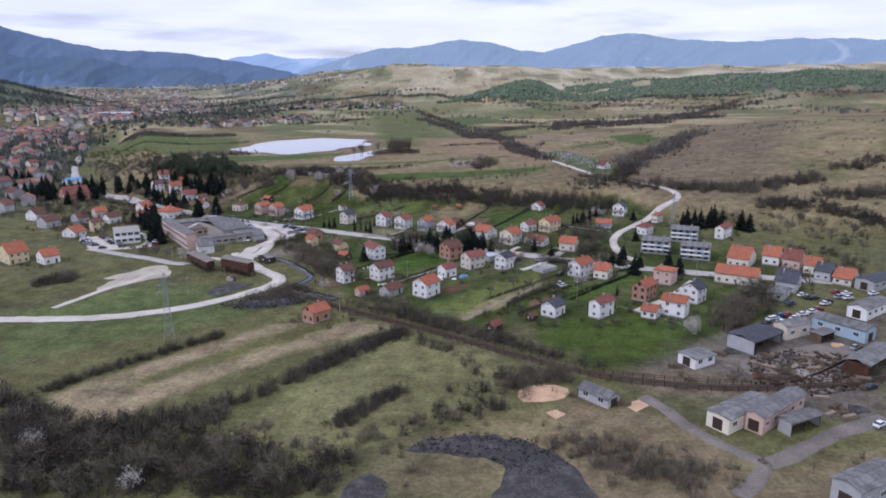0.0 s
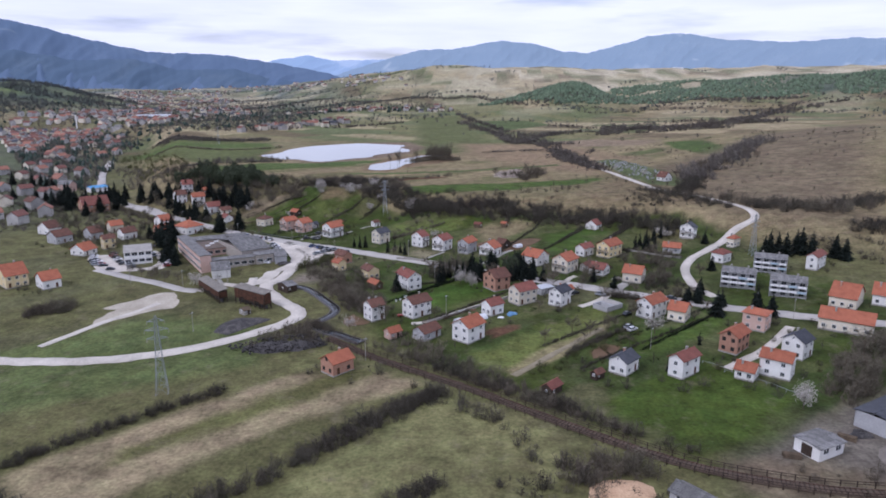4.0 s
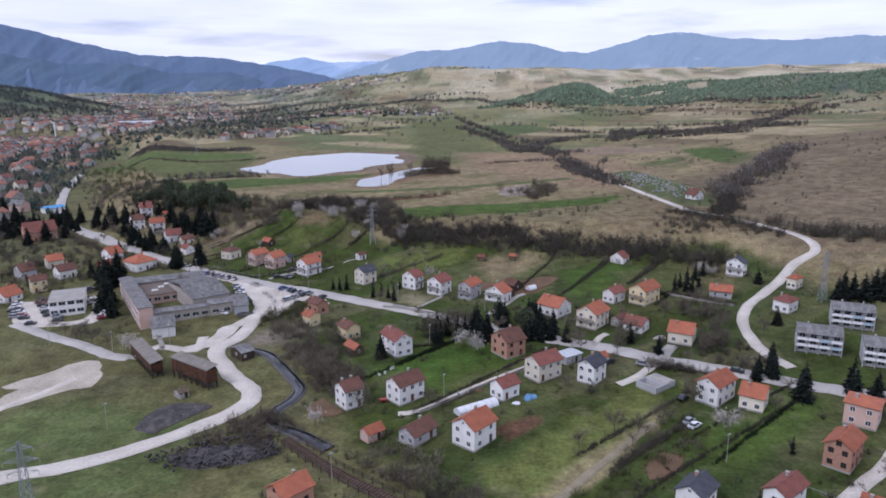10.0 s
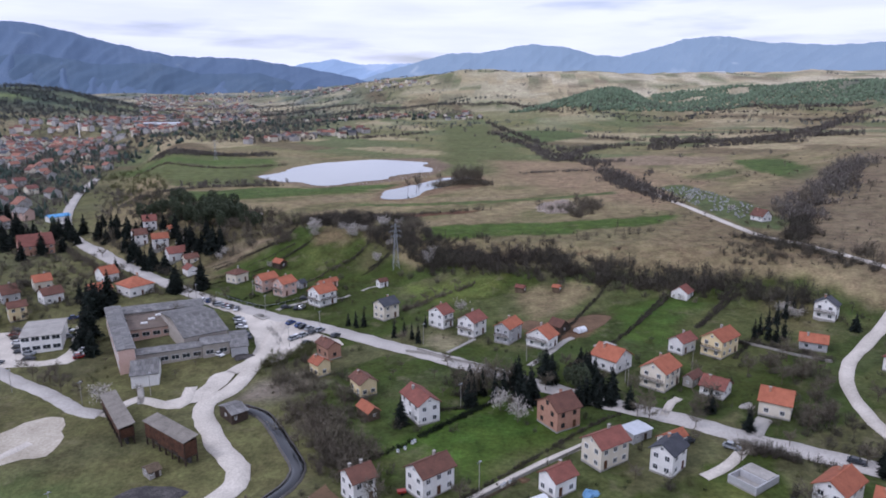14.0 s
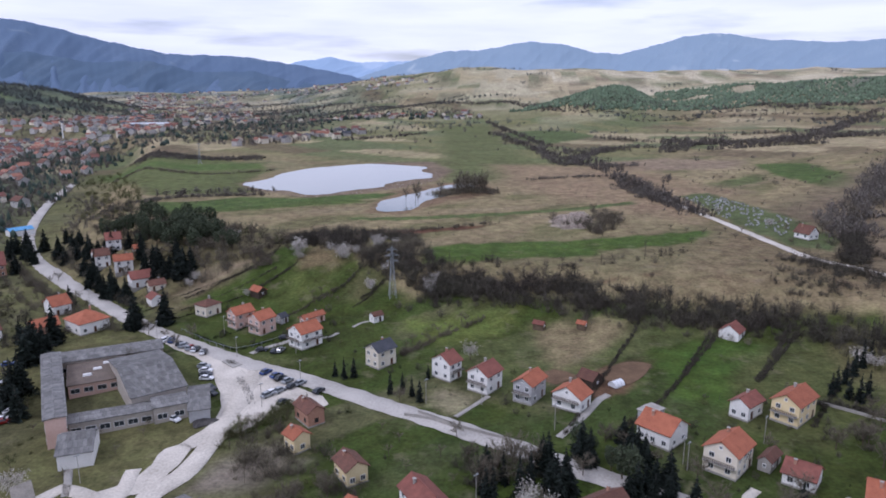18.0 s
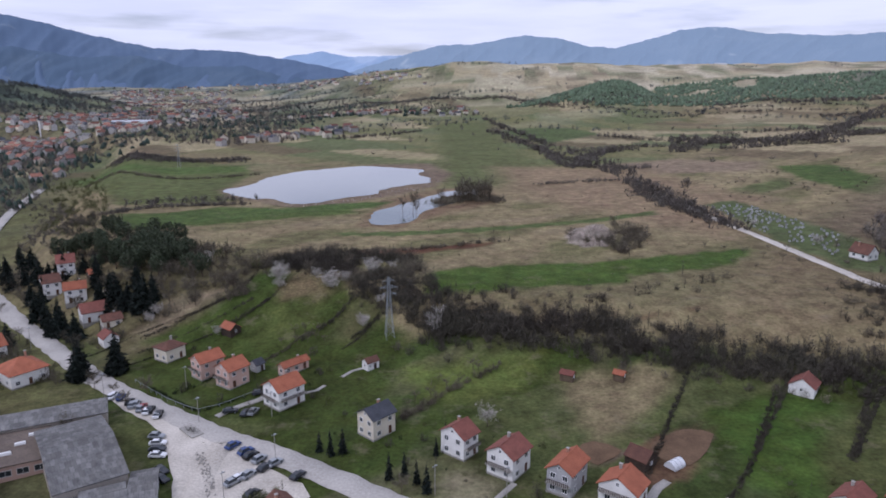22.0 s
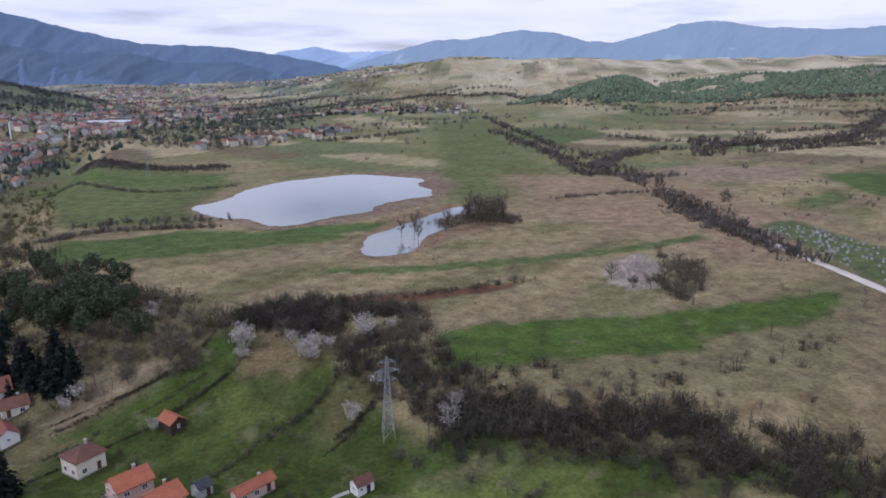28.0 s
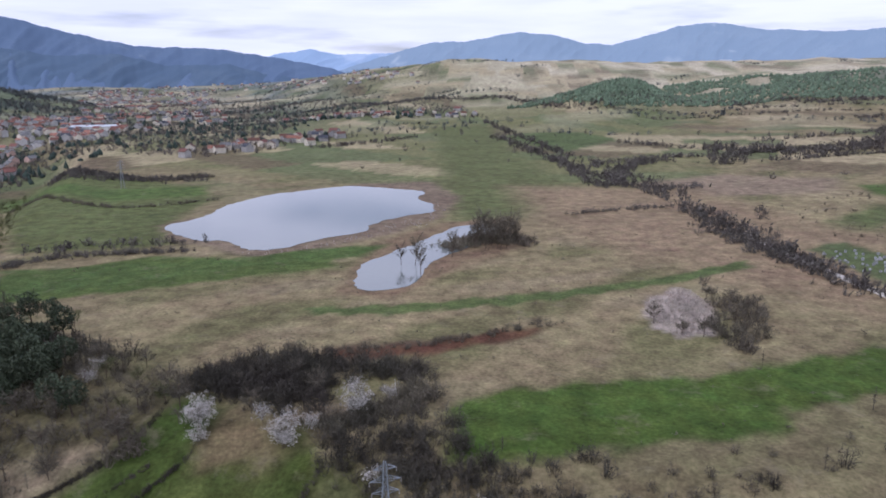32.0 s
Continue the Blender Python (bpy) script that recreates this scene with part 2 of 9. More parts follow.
RUBBER = material("black_rubber", rgb(16, 16, 16), rgb(30, 30, 30), 3, 0.8)


def paint(name, colour):
    m = material(name, tuple(v * 0.85 for v in colour[:3]) + (1,), colour, 1.5, 0.3)
    m.node_tree.nodes["Principled BSDF"].inputs["Specular IOR Level"].default_value = 0.5
    return m


CAR_PAINTS = (("white", paint("white_car_paint", rgb(225, 226, 228))), ("silver", paint("silver_car_paint", rgb(150, 154, 158))),
              ("dark grey", paint("dark_car_paint", rgb(46, 48, 54))), ("blue", paint("blue_car_paint", rgb(40, 66, 120))),
              ("red", paint("red_car_paint", rgb(140, 32, 28))), ("black", paint("black_car_paint", rgb(22, 22, 25))))


# ---------------------------------------------------------------- building blocks
class Form:
    """Collects faces of one mesh."""

    def __init__(self):
        self.v, self.f = [], []

    def add(self, verts, faces):
        k = len(self.v)
        self.v += [tuple(p) for p in verts]
        self.f += [tuple(i + k for i in q) for q in faces]
        return self

    def box(self, x0, y0, z0, x1, y1, z1, slope=0.0):
        s = slope
        return self.add([(x0, y0, z0), (x1, y0, z0), (x1, y1, z0), (x0, y1, z0), (x0 + s, y0 + s, z1), (x1 - s, y0 + s, z1), (x1 - s, y1 - s, z1), (x0 + s, y1 - s, z1)],
                        [(3, 2, 1, 0), (4, 5, 6, 7), (0, 1, 5, 4), (1, 2, 6, 5), (2, 3, 7, 6), (3, 0, 4, 7)])

    def rod(self, a, b, r0, r1=None, n=5):
        a, b = Vector(a), Vector(b)
        r1 = r0 if r1 is None else r1
        d = (b - a).normalized()
        u = d.orthogonal().normalized()
        w = d.cross(u)
        ring = [(u * math.cos(2 * math.pi * i / n) + w * math.sin(2 * math.pi * i / n)) for i in range(n)]
        return self.add([a + p * r0 for p in ring] + [b + p * r1 for p in ring],
                        [(i, (i + 1) % n, n + (i + 1) % n, n + i) for i in range(n)] + [tuple(range(n))[::-1], tuple(range(n, 2 * n))])

    def wedge(self, pts, y0, y1):
        """A polygon in x and z, drawn out from y0 to y1."""
        n = len(pts)
        return self.add([(x, y0, z) for x, z in pts] + [(x, y1, z) for x, z in pts],
                        [tuple(range(n)), tuple(range(2 * n - 1, n - 1, -1))] + [((i + 1) % n, i, n + i, n + (i + 1) % n) for i in range(n)])

    def mesh(self, name, mat):
        me = bpy.data.meshes.new(name)
        me.from_pydata(self.v, [], self.f)
        me.materials.append(mat)
        return me


def part(name, form, mat, parent=None, label="", at=None):
    """Links a form (or a ready mesh) as one mesh object under a thing or a part."""
    ob = new(name, form if isinstance(form, bpy.types.Mesh) else form.mesh(name, mat))
    if parent is not None:
        ob.parent = parent
    if at is not None:
        ob.matrix_basis = at
    if label:
        ob["label"] = label
    return ob


def thing(name, x, y, turn, label, category, group="", z=None):
    ob = new(name)
    ob.matrix_basis = pose(x, y, ground(x, y) if z is None else z, 0, 0, turn)
    return tagged(ob, label, category, group)


def mesh_arrays(name, verts, faces, mat):
    """A mesh from arrays; faces all with the same number of corners."""
    me = bpy.data.meshes.new(name)
    verts, faces = np.asarray(verts, dtype=np.float32), np.asarray(faces, dtype=np.int32)
    k = faces.shape[1]
    me.vertices.add(len(verts))
    me.vertices.foreach_set("co", verts.ravel())
    me.loops.add(faces.size)
    me.loops.foreach_set("vertex_index", faces.ravel())
    me.polygons.add(len(faces))
    me.polygons.foreach_set("loop_start", np.arange(0, faces.size, k, dtype=np.int32))
    me.polygons.foreach_set("loop_total", np.full(len(faces), k, dtype=np.int32))
    me.materials.append(mat)
    me.update(calc_edges=True)
    return me


# ---------------------------------------------------------------- the land
def sstep(a, b, v):
    u = np.clip((v - a) / (b - a), 0.0, 1.0)
    return u * u * (3 - 2 * u)


EDGE = ((-1500, 1350), (-640, 1300), (-420, 1000), (-330, 800), (-262, 640), (-205, 540), (-150, 512), (-95, 508), (-40, 498), (20, 486), (80, 480),
        (125, 455), (160, 430), (260, 380), (420, 330), (900, 250))


def line_gap(line, x, y):
    """Signed metres from a line of points: positive to its left."""
    best, side = np.full(np.shape(x), 1e12), np.ones(np.shape(x))
    for (x0, y0), (x1, y1) in zip(line, line[1:]):
        dx, dy = x1 - x0, y1 - y0
        u = np.clip(((x - x0) * dx + (y - y0) * dy) / (dx * dx + dy * dy), 0.0, 1.0)
        px, py = x - x0 - u * dx, y - y0 - u * dy
        d = px * px + py * py
        near = d < best
        side = np.where(near, np.where(dx * py - dy * px > 0, 1.0, -1.0), side)
        best = np.where(near, d, best)
    return side * np.sqrt(best)


def hill(x, y, cx, cy, rx, ry, h):
    return h * np.exp(-((x - cx) / rx) ** 2 - ((y - cy) / ry) ** 2)


def ground(x, y):
    """The height of the land: a village plain, a scarp, a plateau with ponds, and hills behind."""
    low = 1.5 + 0.025 * (np.clip(y, -60, 460) - 320) + 0.025 * np.clip(x, -320, 260)
    top = 17.9 + 0.02 * np.maximum(0.0, x - 60) * sstep(380, 700, y)
    z = low + (top - low) * sstep(-52, -2, line_gap(EDGE, x, y))
    z = z + 10 * sstep(150, 420, x) * sstep(300, 520, y) * (1 - sstep(900, 1400, y))
    z = z + hill(x, y, 420, 620, 190, 200, 16)
    z = z + 70 * sstep(1250, 2900, y) * sstep(-0.36, -0.06, x / np.maximum(y, 600)) + hill(x, y, 150, 2500, 420, 320, 20) + hill(x, y, -200, 2700, 420, 380, 12)
    z = z + 40 * sstep(2000, 3400, y)
    z = z + hill(x, y, 210, 1745, 80, 85, 40) + hill(x, y, 120, 1770, 110, 70, 14) + hill(x, y, 1000, 1850, 420, 330, 50) + hill(x, y, 0, 2700, 800, 450, 15)
    z = z + hill(x, y, -1060, 1560, 170, 330, 66)
    return z + sstep(900, 2200, y) * (9 * wobble(x, y, 190, 1.3) + 5 * wobble(x, y, 80, 4.0))


def wobble(x, y, size, seed=0.0):
    """Smooth value between -1 and 1 from a few crossed waves."""
    a, b = x / size + seed, y / size - seed * 0.7
    return (np.sin(1.7 * a + 1.3 * np.sin(1.1 * b + seed)) * np.cos(1.9 * b + 1.1 * np.sin(1.3 * a)) + np.sin(3.1 * a - 2.3 * b + 2 * np.sin(0.9 * b))) * 0.5


def inside(poly, x, y):
    hit = np.zeros(np.shape(x), dtype=bool)
    for (x0, y0), (x1, y1) in zip(poly, poly[1:] + poly[:1]):
        if y0 != y1:
            hit ^= ((y0 > y) != (y1 > y)) & (x < (x1 - x0) * (y - y0) / (y1 - y0) + x0)
    return hit


kept = None
OLIVE, LAWN, TAN, DRY = (91, 90, 61), (59, 68, 34), (124, 113, 87), (130, 119, 95)
FIELD, BROWN, SUN_PALE, DUSK = (106, 106, 73), (90, 77, 66), (188, 178, 156), (78, 78, 58)
MUD, TURF = (112, 99, 84), (66, 79, 37)
# land cover: outline, tone, how soft its border is in metres
COVERS = (
    (((-125, 440), (-40, 470), (40, 455), (110, 440), (140, 380), (150, 300), (120, 235), (60, 190), (20, 225), (-40, 275), (-60, 330), (-100, 375), (-190, 480)), LAWN, 5),
    (((-116.1, 187), (-90.8, 216), (-65, 241.1), (-39.4, 250.2), (-19.2, 237.4), (-43.2, 223), (-79.8, 187.1), (-93.8, 165.3)), DRY, 3),
    (((-59.4, 166.9), (-43.9, 189.1), (-26.6, 212.7), (-4.7, 225.9), (15.6, 208.3), (17.9, 191.8), (5.6, 176.5), (-12.3, 163.5), (-39.7, 155.1)), FIELD, 3),
    (((45, 466), (130, 445), (215, 500), (150, 610), (100, 585), (66, 530)), (108, 97, 75), 14),
    (((-11.6, 154), (17.5, 169.7), (40.6, 171.8), (65.4, 156.3), (71.2, 143.7), (56.8, 133), (14.3, 134.4)), TAN, 8),
    (((57.5, 195.7), (88.9, 220.7), (126.7, 240), (159.8, 237.9), (112, 159.9), (94.2, 172.7), (67.4, 184)), (98, 92, 84), 6),
    (((-148, 444.4), (-152.5, 463.3), (-141, 481.7), (-126.2, 496.9), (-115.9, 510.7), (-104.4, 502.7), (-79.8, 491.5), (-65.4, 480.7), (-60.4, 465.2), (-59.2, 447.1)), LAWN, 4),
    (((-144.6, 444.6), (-128.4, 468.2), (-107, 484.9), (-86.5, 500.4), (-76.3, 477.8), (-57.7, 467.3), (-54.5, 413.5), (-87.6, 413.2)), LAWN, 5),
    (((-173.3, 258.3), (-127.2, 298.4), (-80.2, 283.3), (-74.3, 252.3), (-146.2, 214.3)), (84, 92, 58), 6),
    (((-128.9, 1432.5), (-44.1, 1402.3), (-16.4, 1048.1), (12.6, 826.7), (-17, 751.3), (-64.8, 716.8)), (90, 94, 62), 14),
    (((-459, 959.1), (-255.9, 837.9), (-222, 786.2), (-214.6, 703.5), (-192.1, 665.6), (-255.9, 643.2), (-364.6, 786.5)), (86, 91, 58), 6),
    (((-239.5, 599.1), (-191.8, 644.4), (-138.6, 640.4), (-112.7, 656), (-107.5, 630.5), (-172.4, 594.2), (-215.6, 573.4)), (74, 86, 48), 3),
    (((196.8, 836.4), (235.6, 817.8), (220.8, 674.6), (211.7, 656.3), (193.3, 679.9), (186.4, 756.6)), (72, 86, 48), 4),
    (((93.8, 694.6), (175.9, 761.8), (172.4, 728.8), (102.2, 669.1)), (84, 90, 58), 5),
    (((-33.1, 1288.4), (72.1, 1327.5), (111.9, 1229.3), (24.4, 1067.2)), (80, 90, 58), 6),
    (((50.7, 864.7), (135.9, 905.9), (201.2, 864.2), (170.6, 812.1), (95.8, 806)), (126, 112, 94), 8),
    (((-138.4, 857.9), (-89.6, 868.4), (-63.6, 800.5), (-71.7, 735.5), (-91.6, 695.8), (-121.9, 655.9), (-141.8, 638.1), (-162.5, 653.7), (-198, 674.1), (-218.6, 705.5)), MUD, 4),
    (((-98.4, 594.6), (-102.6, 662.2), (-70.7, 720.3), (-34.3, 737.3), (-25.1, 677.2), (-59.4, 626.7), (-77.2, 589.3)), (116, 100, 80), 5),
    (((-31.8, 849.2), (86, 850), (137.8, 684.2), (82.2, 578.1), (47.5, 615.9), (-8.2, 689.8)), (128, 112, 90), 20),
    (((-4.9, 254.6), (32.9, 292.2), (45.2, 287.2), (8.4, 242.5)), FIELD, 1.5),
    (((5.5, 246.7), (38.6, 281.3), (42, 280.4), (8.4, 243.5)), DRY, 1),
    (((30.3, 224.9), (48.3, 242.1), (69.1, 255.3), (84.2, 228), (64.5, 206.4), (41.5, 210.8)), TURF, 2),
    (((-31.4, 333), (-1.1, 353.8), (12.3, 327.5), (-18.1, 305), (-32.1, 313)), TURF, 3),
    (((11.9, 405.1), (21.9, 413.8), (29.1, 411.5), (18.4, 396.7)), BROWN, 0.8),
    (((-6.4, 403.3), (-1.9, 407.6), (5.2, 403.7), (-2.2, 396.9)), BROWN, 0.8),
    (((-63.6, 489), (-51.4, 513.2), (7.2, 538.5), (85.2, 556.8), (42.4, 473.5), (12, 474.9), (-23.6, 480.7)), (106, 99, 74), 22),
    (((-105.6, 578.4), (-76.3, 583.1), (-29.4, 598.4), (16.8, 618.5), (63.1, 649.3), (63.9, 638.5), (21.9, 613.5), (-26, 589.5), (-75.1, 573.8), (-102.7, 571.1)), (78, 88, 54), 1.2),
    (((-242.1, 616.6), (-200.7, 627.6), (-157, 639.2), (-123.1, 661.1), (-91, 671.6), (-99.8, 647.1), (-127.4, 638.9), (-168.8, 611), (-216.8, 581.3)), (74, 88, 50), 3),
    (((-92.1, 542.5), (-71.7, 548.9), (-47, 557.8), (-27.9, 561.7), (-29.2, 555.9), (-51.6, 546.1), (-76, 534.4), (-86.9, 533.8)), (84, 70, 58), 2),
    (((-447.6, 898.7), (-306.5, 821.5), (-249.4, 839.5), (-230.8, 803.7), (-282.5, 777.5), (-413.1, 850.6)), (78, 92, 52), 4),
    (((34.3, 179.8), (55.4, 172.4), (65.9, 156.4), (72.3, 142.9), (106.5, 151), (92.4, 127.9), (25.9, 130.1)), (112, 101, 80), 6),
    (((54.5, 198.8), (73.6, 197.9), (92.6, 189.3), (104, 180), (82.9, 177.6), (58.4, 182.9)), (104, 94, 78), 4),
    (((-194.2, 510.9), (-167.4, 517.8), (-130.3, 528.6), (-105.6, 506.6), (-121.3, 484.8), (-138.8, 471.1), (-151.3, 449.1)), (96, 90, 66), 6),
    (((127.8, 604.5), (324.2, 838.2), (476.9, 940.1), (186.7, 399.5), (127.7, 430.8)), (106, 95, 77), 20),
    (((96, 665.4), (115.5, 679), (137.3, 583), (138.5, 536.8), (125.8, 513.9), (111.3, 523.9), (103.1, 564.9)), (82, 90, 60), 3),
    (((-53.4, 507.8), (-40.5, 518), (-19.6, 524.5), (11.6, 529.6), (37.8, 540.2), (55.6, 547.7), (85.7, 558.4), (70.8, 529.4), (38.4, 515.8), (24.3, 512.2), (23.3, 503.2), (10.9, 496), (0.1, 496.6), (-33.8, 487.9), (-51.8, 485.7)), (68, 83, 41), 2),
    (((-152.2, 468.5), (-138.2, 476.1), (-124.5, 499), (-118, 511.2), (-107.5, 506.3), (-108.7, 492.4), (-119.5, 476.3), (-132.8, 466.7)), (66, 78, 40), 3),
    (((-155.1, 472.7), (-150, 488.4), (-139.2, 492.9), (-126.4, 496.3), (-131, 486.7), (-141.3, 478.4), (-152.2, 468.5)), (124, 113, 92), 3),
    (((-169, 510.6), (-160.4, 535.9), (-137.4, 526.9), (-119.9, 510.5), (-125.2, 495.9), (-139.2, 492.9), (-154.6, 492.8)), (92, 86, 64), 5),
    (((-108.7, 492.4), (-105.8, 504.5), (-93.5, 498), (-87, 492.5), (-92, 486.2), (-105.2, 488.1)), (104, 93, 70), 4),
    (((-93.9, 503), (-81.8, 513.2), (-73.6, 503.8), (-83.4, 497.8)), (126, 112, 90), 3),
    (((-108.3, 486.1), (-88.7, 484.4), (-90.6, 471.9), (-94.2, 466.7), (-113.5, 467)), (78, 86, 48), 6),
    (((-78.4, 484.2), (-66.2, 482.4), (-72.3, 467.6), (-83.7, 466.1)), (84, 82, 56), 5),
    (((18.8, 470.5), (28.9, 471.1), (29, 469.3), (22.5, 468.1)), (84, 66, 52), 2),
    (((36.1, 475.3), (43.6, 476.5), (41.5, 472), (37.4, 472.9)), (84, 66, 52), 2),
    (((-92.8, 541.5), (-71.3, 544.7), (-56.7, 550.6), (-56, 542.2), (-75.1, 537.6), (-87.2, 533)), (90, 66, 52), 2),
    (((-56.6, 549.6), (-40.6, 560.7), (-28.9, 562.6), (-30.5, 556.4), (-44.2, 550.1), (-56.1, 542.2)), (90, 66, 52), 2),
    (((-93.5, 191.9), (-80.4, 202.7), (-51.7, 226.7), (-30.8, 250.1), (-47.7, 248.4), (-73.3, 220.4), (-92.2, 201.1)), (90, 90, 58), 3),
    (((-16.4, 226.9), (10.7, 220.9), (18.7, 201.9), (10.7, 183.5), (-2.1, 169), (-20.3, 157.1), (-31.1, 153.9), (-56.5, 164.4), (-54.6, 173.4), (-37.3, 189.6), (-25.6, 204)), (108, 106, 74), 4),
    (((-23.3, 138.6), (-11.7, 154.5), (10.7, 156.1), (15.4, 146.2), (5.7, 134.9)), (104, 98, 74), 5),
    (((-43.2, 309.6), (-32.6, 313.7), (-18.9, 304.3), (-9.7, 292.6), (-19.5, 313), (5.2, 332), (-8.8, 337.5), (-30.4, 328.2)), (64, 82, 38), 3),
    (((-7.3, 258.4), (19.3, 282.3), (45.1, 308.2), (47.6, 296.2), (25.6, 272.4), (6.2, 248.7)), (88, 94, 54), 2),
    (((4.9, 249.1), (20.2, 265.1), (42.5, 288.5), (45, 285.4), (23.9, 261), (9.8, 243.8)), (120, 112, 84), 1.5),
    (((-3, 279.1), (8.4, 286.8), (11.4, 283.3), (1.6, 273.6)), (92, 72, 56), 1),
    (((33.8, 261.3), (42.3, 267.7), (43.4, 263.7), (35.7, 257.3)), (94, 72, 56), 1),
    (((50.6, 277), (85.8, 301.5), (91.3, 291.7), (56.3, 258.3), (41.9, 260.6)), (70, 84, 42), 3),
    (((-58.1, 449), (-9.2, 456.9), (-21.2, 434.2), (-43, 424)), (84, 92, 50), 4),
    (((31.9, 421.9), (54.5, 434.8), (74.6, 427), (58.4, 397), (45.3, 384.2), (32.4, 389.6)), (64, 80, 38), 3),
    (((-7.5, 443.8), (31.7, 448.5), (16.9, 426), (-0.9, 405)), (114, 104, 80), 5),
    (((-36.5, 393.4), (-23.6, 388.7), (-29.1, 376.9), (-36.9, 380.8)), (126, 120, 96), 2),
    (((82.6, 426), (98, 424.4), (85, 397.6), (64.7, 390.7)), (72, 82, 44), 4),
    (((6.7, 399.7), (13.7, 409.7), (28.9, 415.8), (17.8, 390.8), (8.5, 389)), (94, 76, 60), 1.5),
    (((40, 372), (62, 360), (96, 400), (84, 436), (58, 420)), (72, 76, 46), 5),
    (((84, 400), (98, 396), (112, 420), (100, 436), (88, 430)), (88, 84, 58), 4),
    (((9, 589.7), (24.3, 608.7), (28.5, 601.3), (29.8, 583.7), (23.8, 560.3), (13.3, 557.7), (5.9, 564.7)), (150, 139, 128), 1.5),
    (((-72, 344), (-66, 352), (-76, 358), (-86, 352), (-88, 340), (-80, 338)), (122, 114, 102), 4),
)


ROAD_LINES = (((-379.8, 717), (-313.5, 599.6), (-247.5, 520.9), (-192, 473), (-149, 438.4), (-104.5, 411), (-49, 381), (15.4, 343.5), (72.6, 313), (125, 290)),
              ((-96, 404), (-93, 347), (-97, 334), (-85.5, 315.5), (-74, 301.5), (-75, 290), (-87, 276), (-101.5, 264.7), (-115, 258.9), (-150, 254)),
              ((86.5, 328), (88.5, 352), (96, 370), (112, 391), (129.7, 411.5), (143.8, 422), (141.6, 446), (126, 481), (112.3, 501), (98, 575)),
              ((-56, 274), (-20.8, 245.3), (11, 221), (45, 196), (84, 184.5), (117, 185.5)))


def lay_ground():
    def steps(a, b, core, grow, lo, hi):
        v = list(np.arange(a, b + core, core))
        d = core
        while v[-1] < hi:
            d *= grow
            v.append(v[-1] + d)
        d = core
        while v[0] > lo:
            d *= grow
            v.insert(0, v[0] - d)
        return np.array(v)
    xs, ys = steps(-330, 190, 2.5, 1.07, -3600, 3600), steps(95, 720, 2.5, 1.05, -900, 4600)
    X, Y = np.meshgrid(xs, ys)
    Z = ground(X, Y)
    far = sstep(900, 2200, Y)
    rise = np.clip(line_gap(EDGE, X, Y), -60, 4)
    lane = np.min([np.abs(line_gap(p, X, Y)) for p in ROAD_LINES], 0)
    Z = Z + 0.7 * wobble(X, Y, 9, 2.0) * ((rise > -50) & (rise < 0)) * sstep(8, 14, lane) - 0.2 * sstep(8, 5, lane)
    n, m = X.shape
    idx = np.arange(n * m).reshape(n, m)
    faces = np.stack([idx[:-1, :-1], idx[:-1, 1:], idx[1:, 1:], idx[1:, :-1]], -1).reshape(-1, 4)
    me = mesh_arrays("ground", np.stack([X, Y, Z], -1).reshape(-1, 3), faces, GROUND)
    lx, ly = X + 2.0 * wobble(X, Y, 7, 0.4), Y + 2.0 * wobble(X, Y, 6, 3.1)

    def tone(c):
        return np.array(lin([v / 255 for v in c]))
    gap = line_gap(EDGE, lx, ly)
    col = np.empty((n, m, 3))
    col[:] = tone(OLIVE)

    def blend(c, k):
        col[:] = col * (1 - k[..., None]) + tone(c) * k[..., None]
    blend(DUSK, sstep(0.0, 0.7, wobble(X, Y, 40, 5.0)) * 0.5)
    blend(TAN, sstep(-60, -20, gap))
    blend(OLIVE, sstep(0.0, 0.6, wobble(X, Y, 34, 1.0)) * sstep(-10, 5, gap) * 0.7)
    blend(DRY, sstep(0.3, 0.8, wobble(X * 0.6, Y, 21, 7.0)) * sstep(-10, 5, gap) * 0.6)
    blend(FIELD, sstep(720, 860, ly + 0.5 * lx) * sstep(-10, 10, gap) * (1 - sstep(20, 160, lx - (ly - 800) * 0.25)) * 0.9)
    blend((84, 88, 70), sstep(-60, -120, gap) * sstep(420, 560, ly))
    # Far valley and fields blued and paled: haze put into the ground colour.
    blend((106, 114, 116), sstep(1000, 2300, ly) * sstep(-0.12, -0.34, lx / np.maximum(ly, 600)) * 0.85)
    # Tan far hills brightened: sunlight on them put into the ground colour.
    blend(SUN_PALE, sstep(1500, 2300, ly) * sstep(-500, 200, lx) * 0.85)
    u, w = lx * 0.8 + ly * 0.6, ly * 0.8 - lx * 0.6
    seed = np.floor(u / 55 + 0.8 * np.sin(w / 130)) * 12.9898 + np.floor(w / 120 + 0.5 * np.sin(u / 90)) * 78.233
    pick = np.modf(np.abs(np.sin(seed)) * 43758.5453)[0]
    away = sstep(700, 1000, ly) * 0.75
    blend((90, 98, 68), (pick < 0.22) * away)
    blend((154, 142, 114), ((pick > 0.5) & (pick < 0.7)) * away)
    blend((96, 84, 68), (pick > 0.86) * away)
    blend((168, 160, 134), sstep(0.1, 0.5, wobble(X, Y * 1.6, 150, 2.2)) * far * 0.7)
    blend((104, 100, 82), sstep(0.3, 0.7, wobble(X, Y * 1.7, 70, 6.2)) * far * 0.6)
    for count, (poly, c, soft) in enumerate(COVERS):
        poly = tuple(poly)
        if count == 1:
            a, b = lx * 0.8 + ly * 0.6, ly * 0.8 - lx * 0.6
            lot = np.floor(b / 17 + 0.3 * np.sin(a / 40)) * 12.9898 + np.floor(a / 46 + 0.4 * np.sin(b / 23)) * 78.233
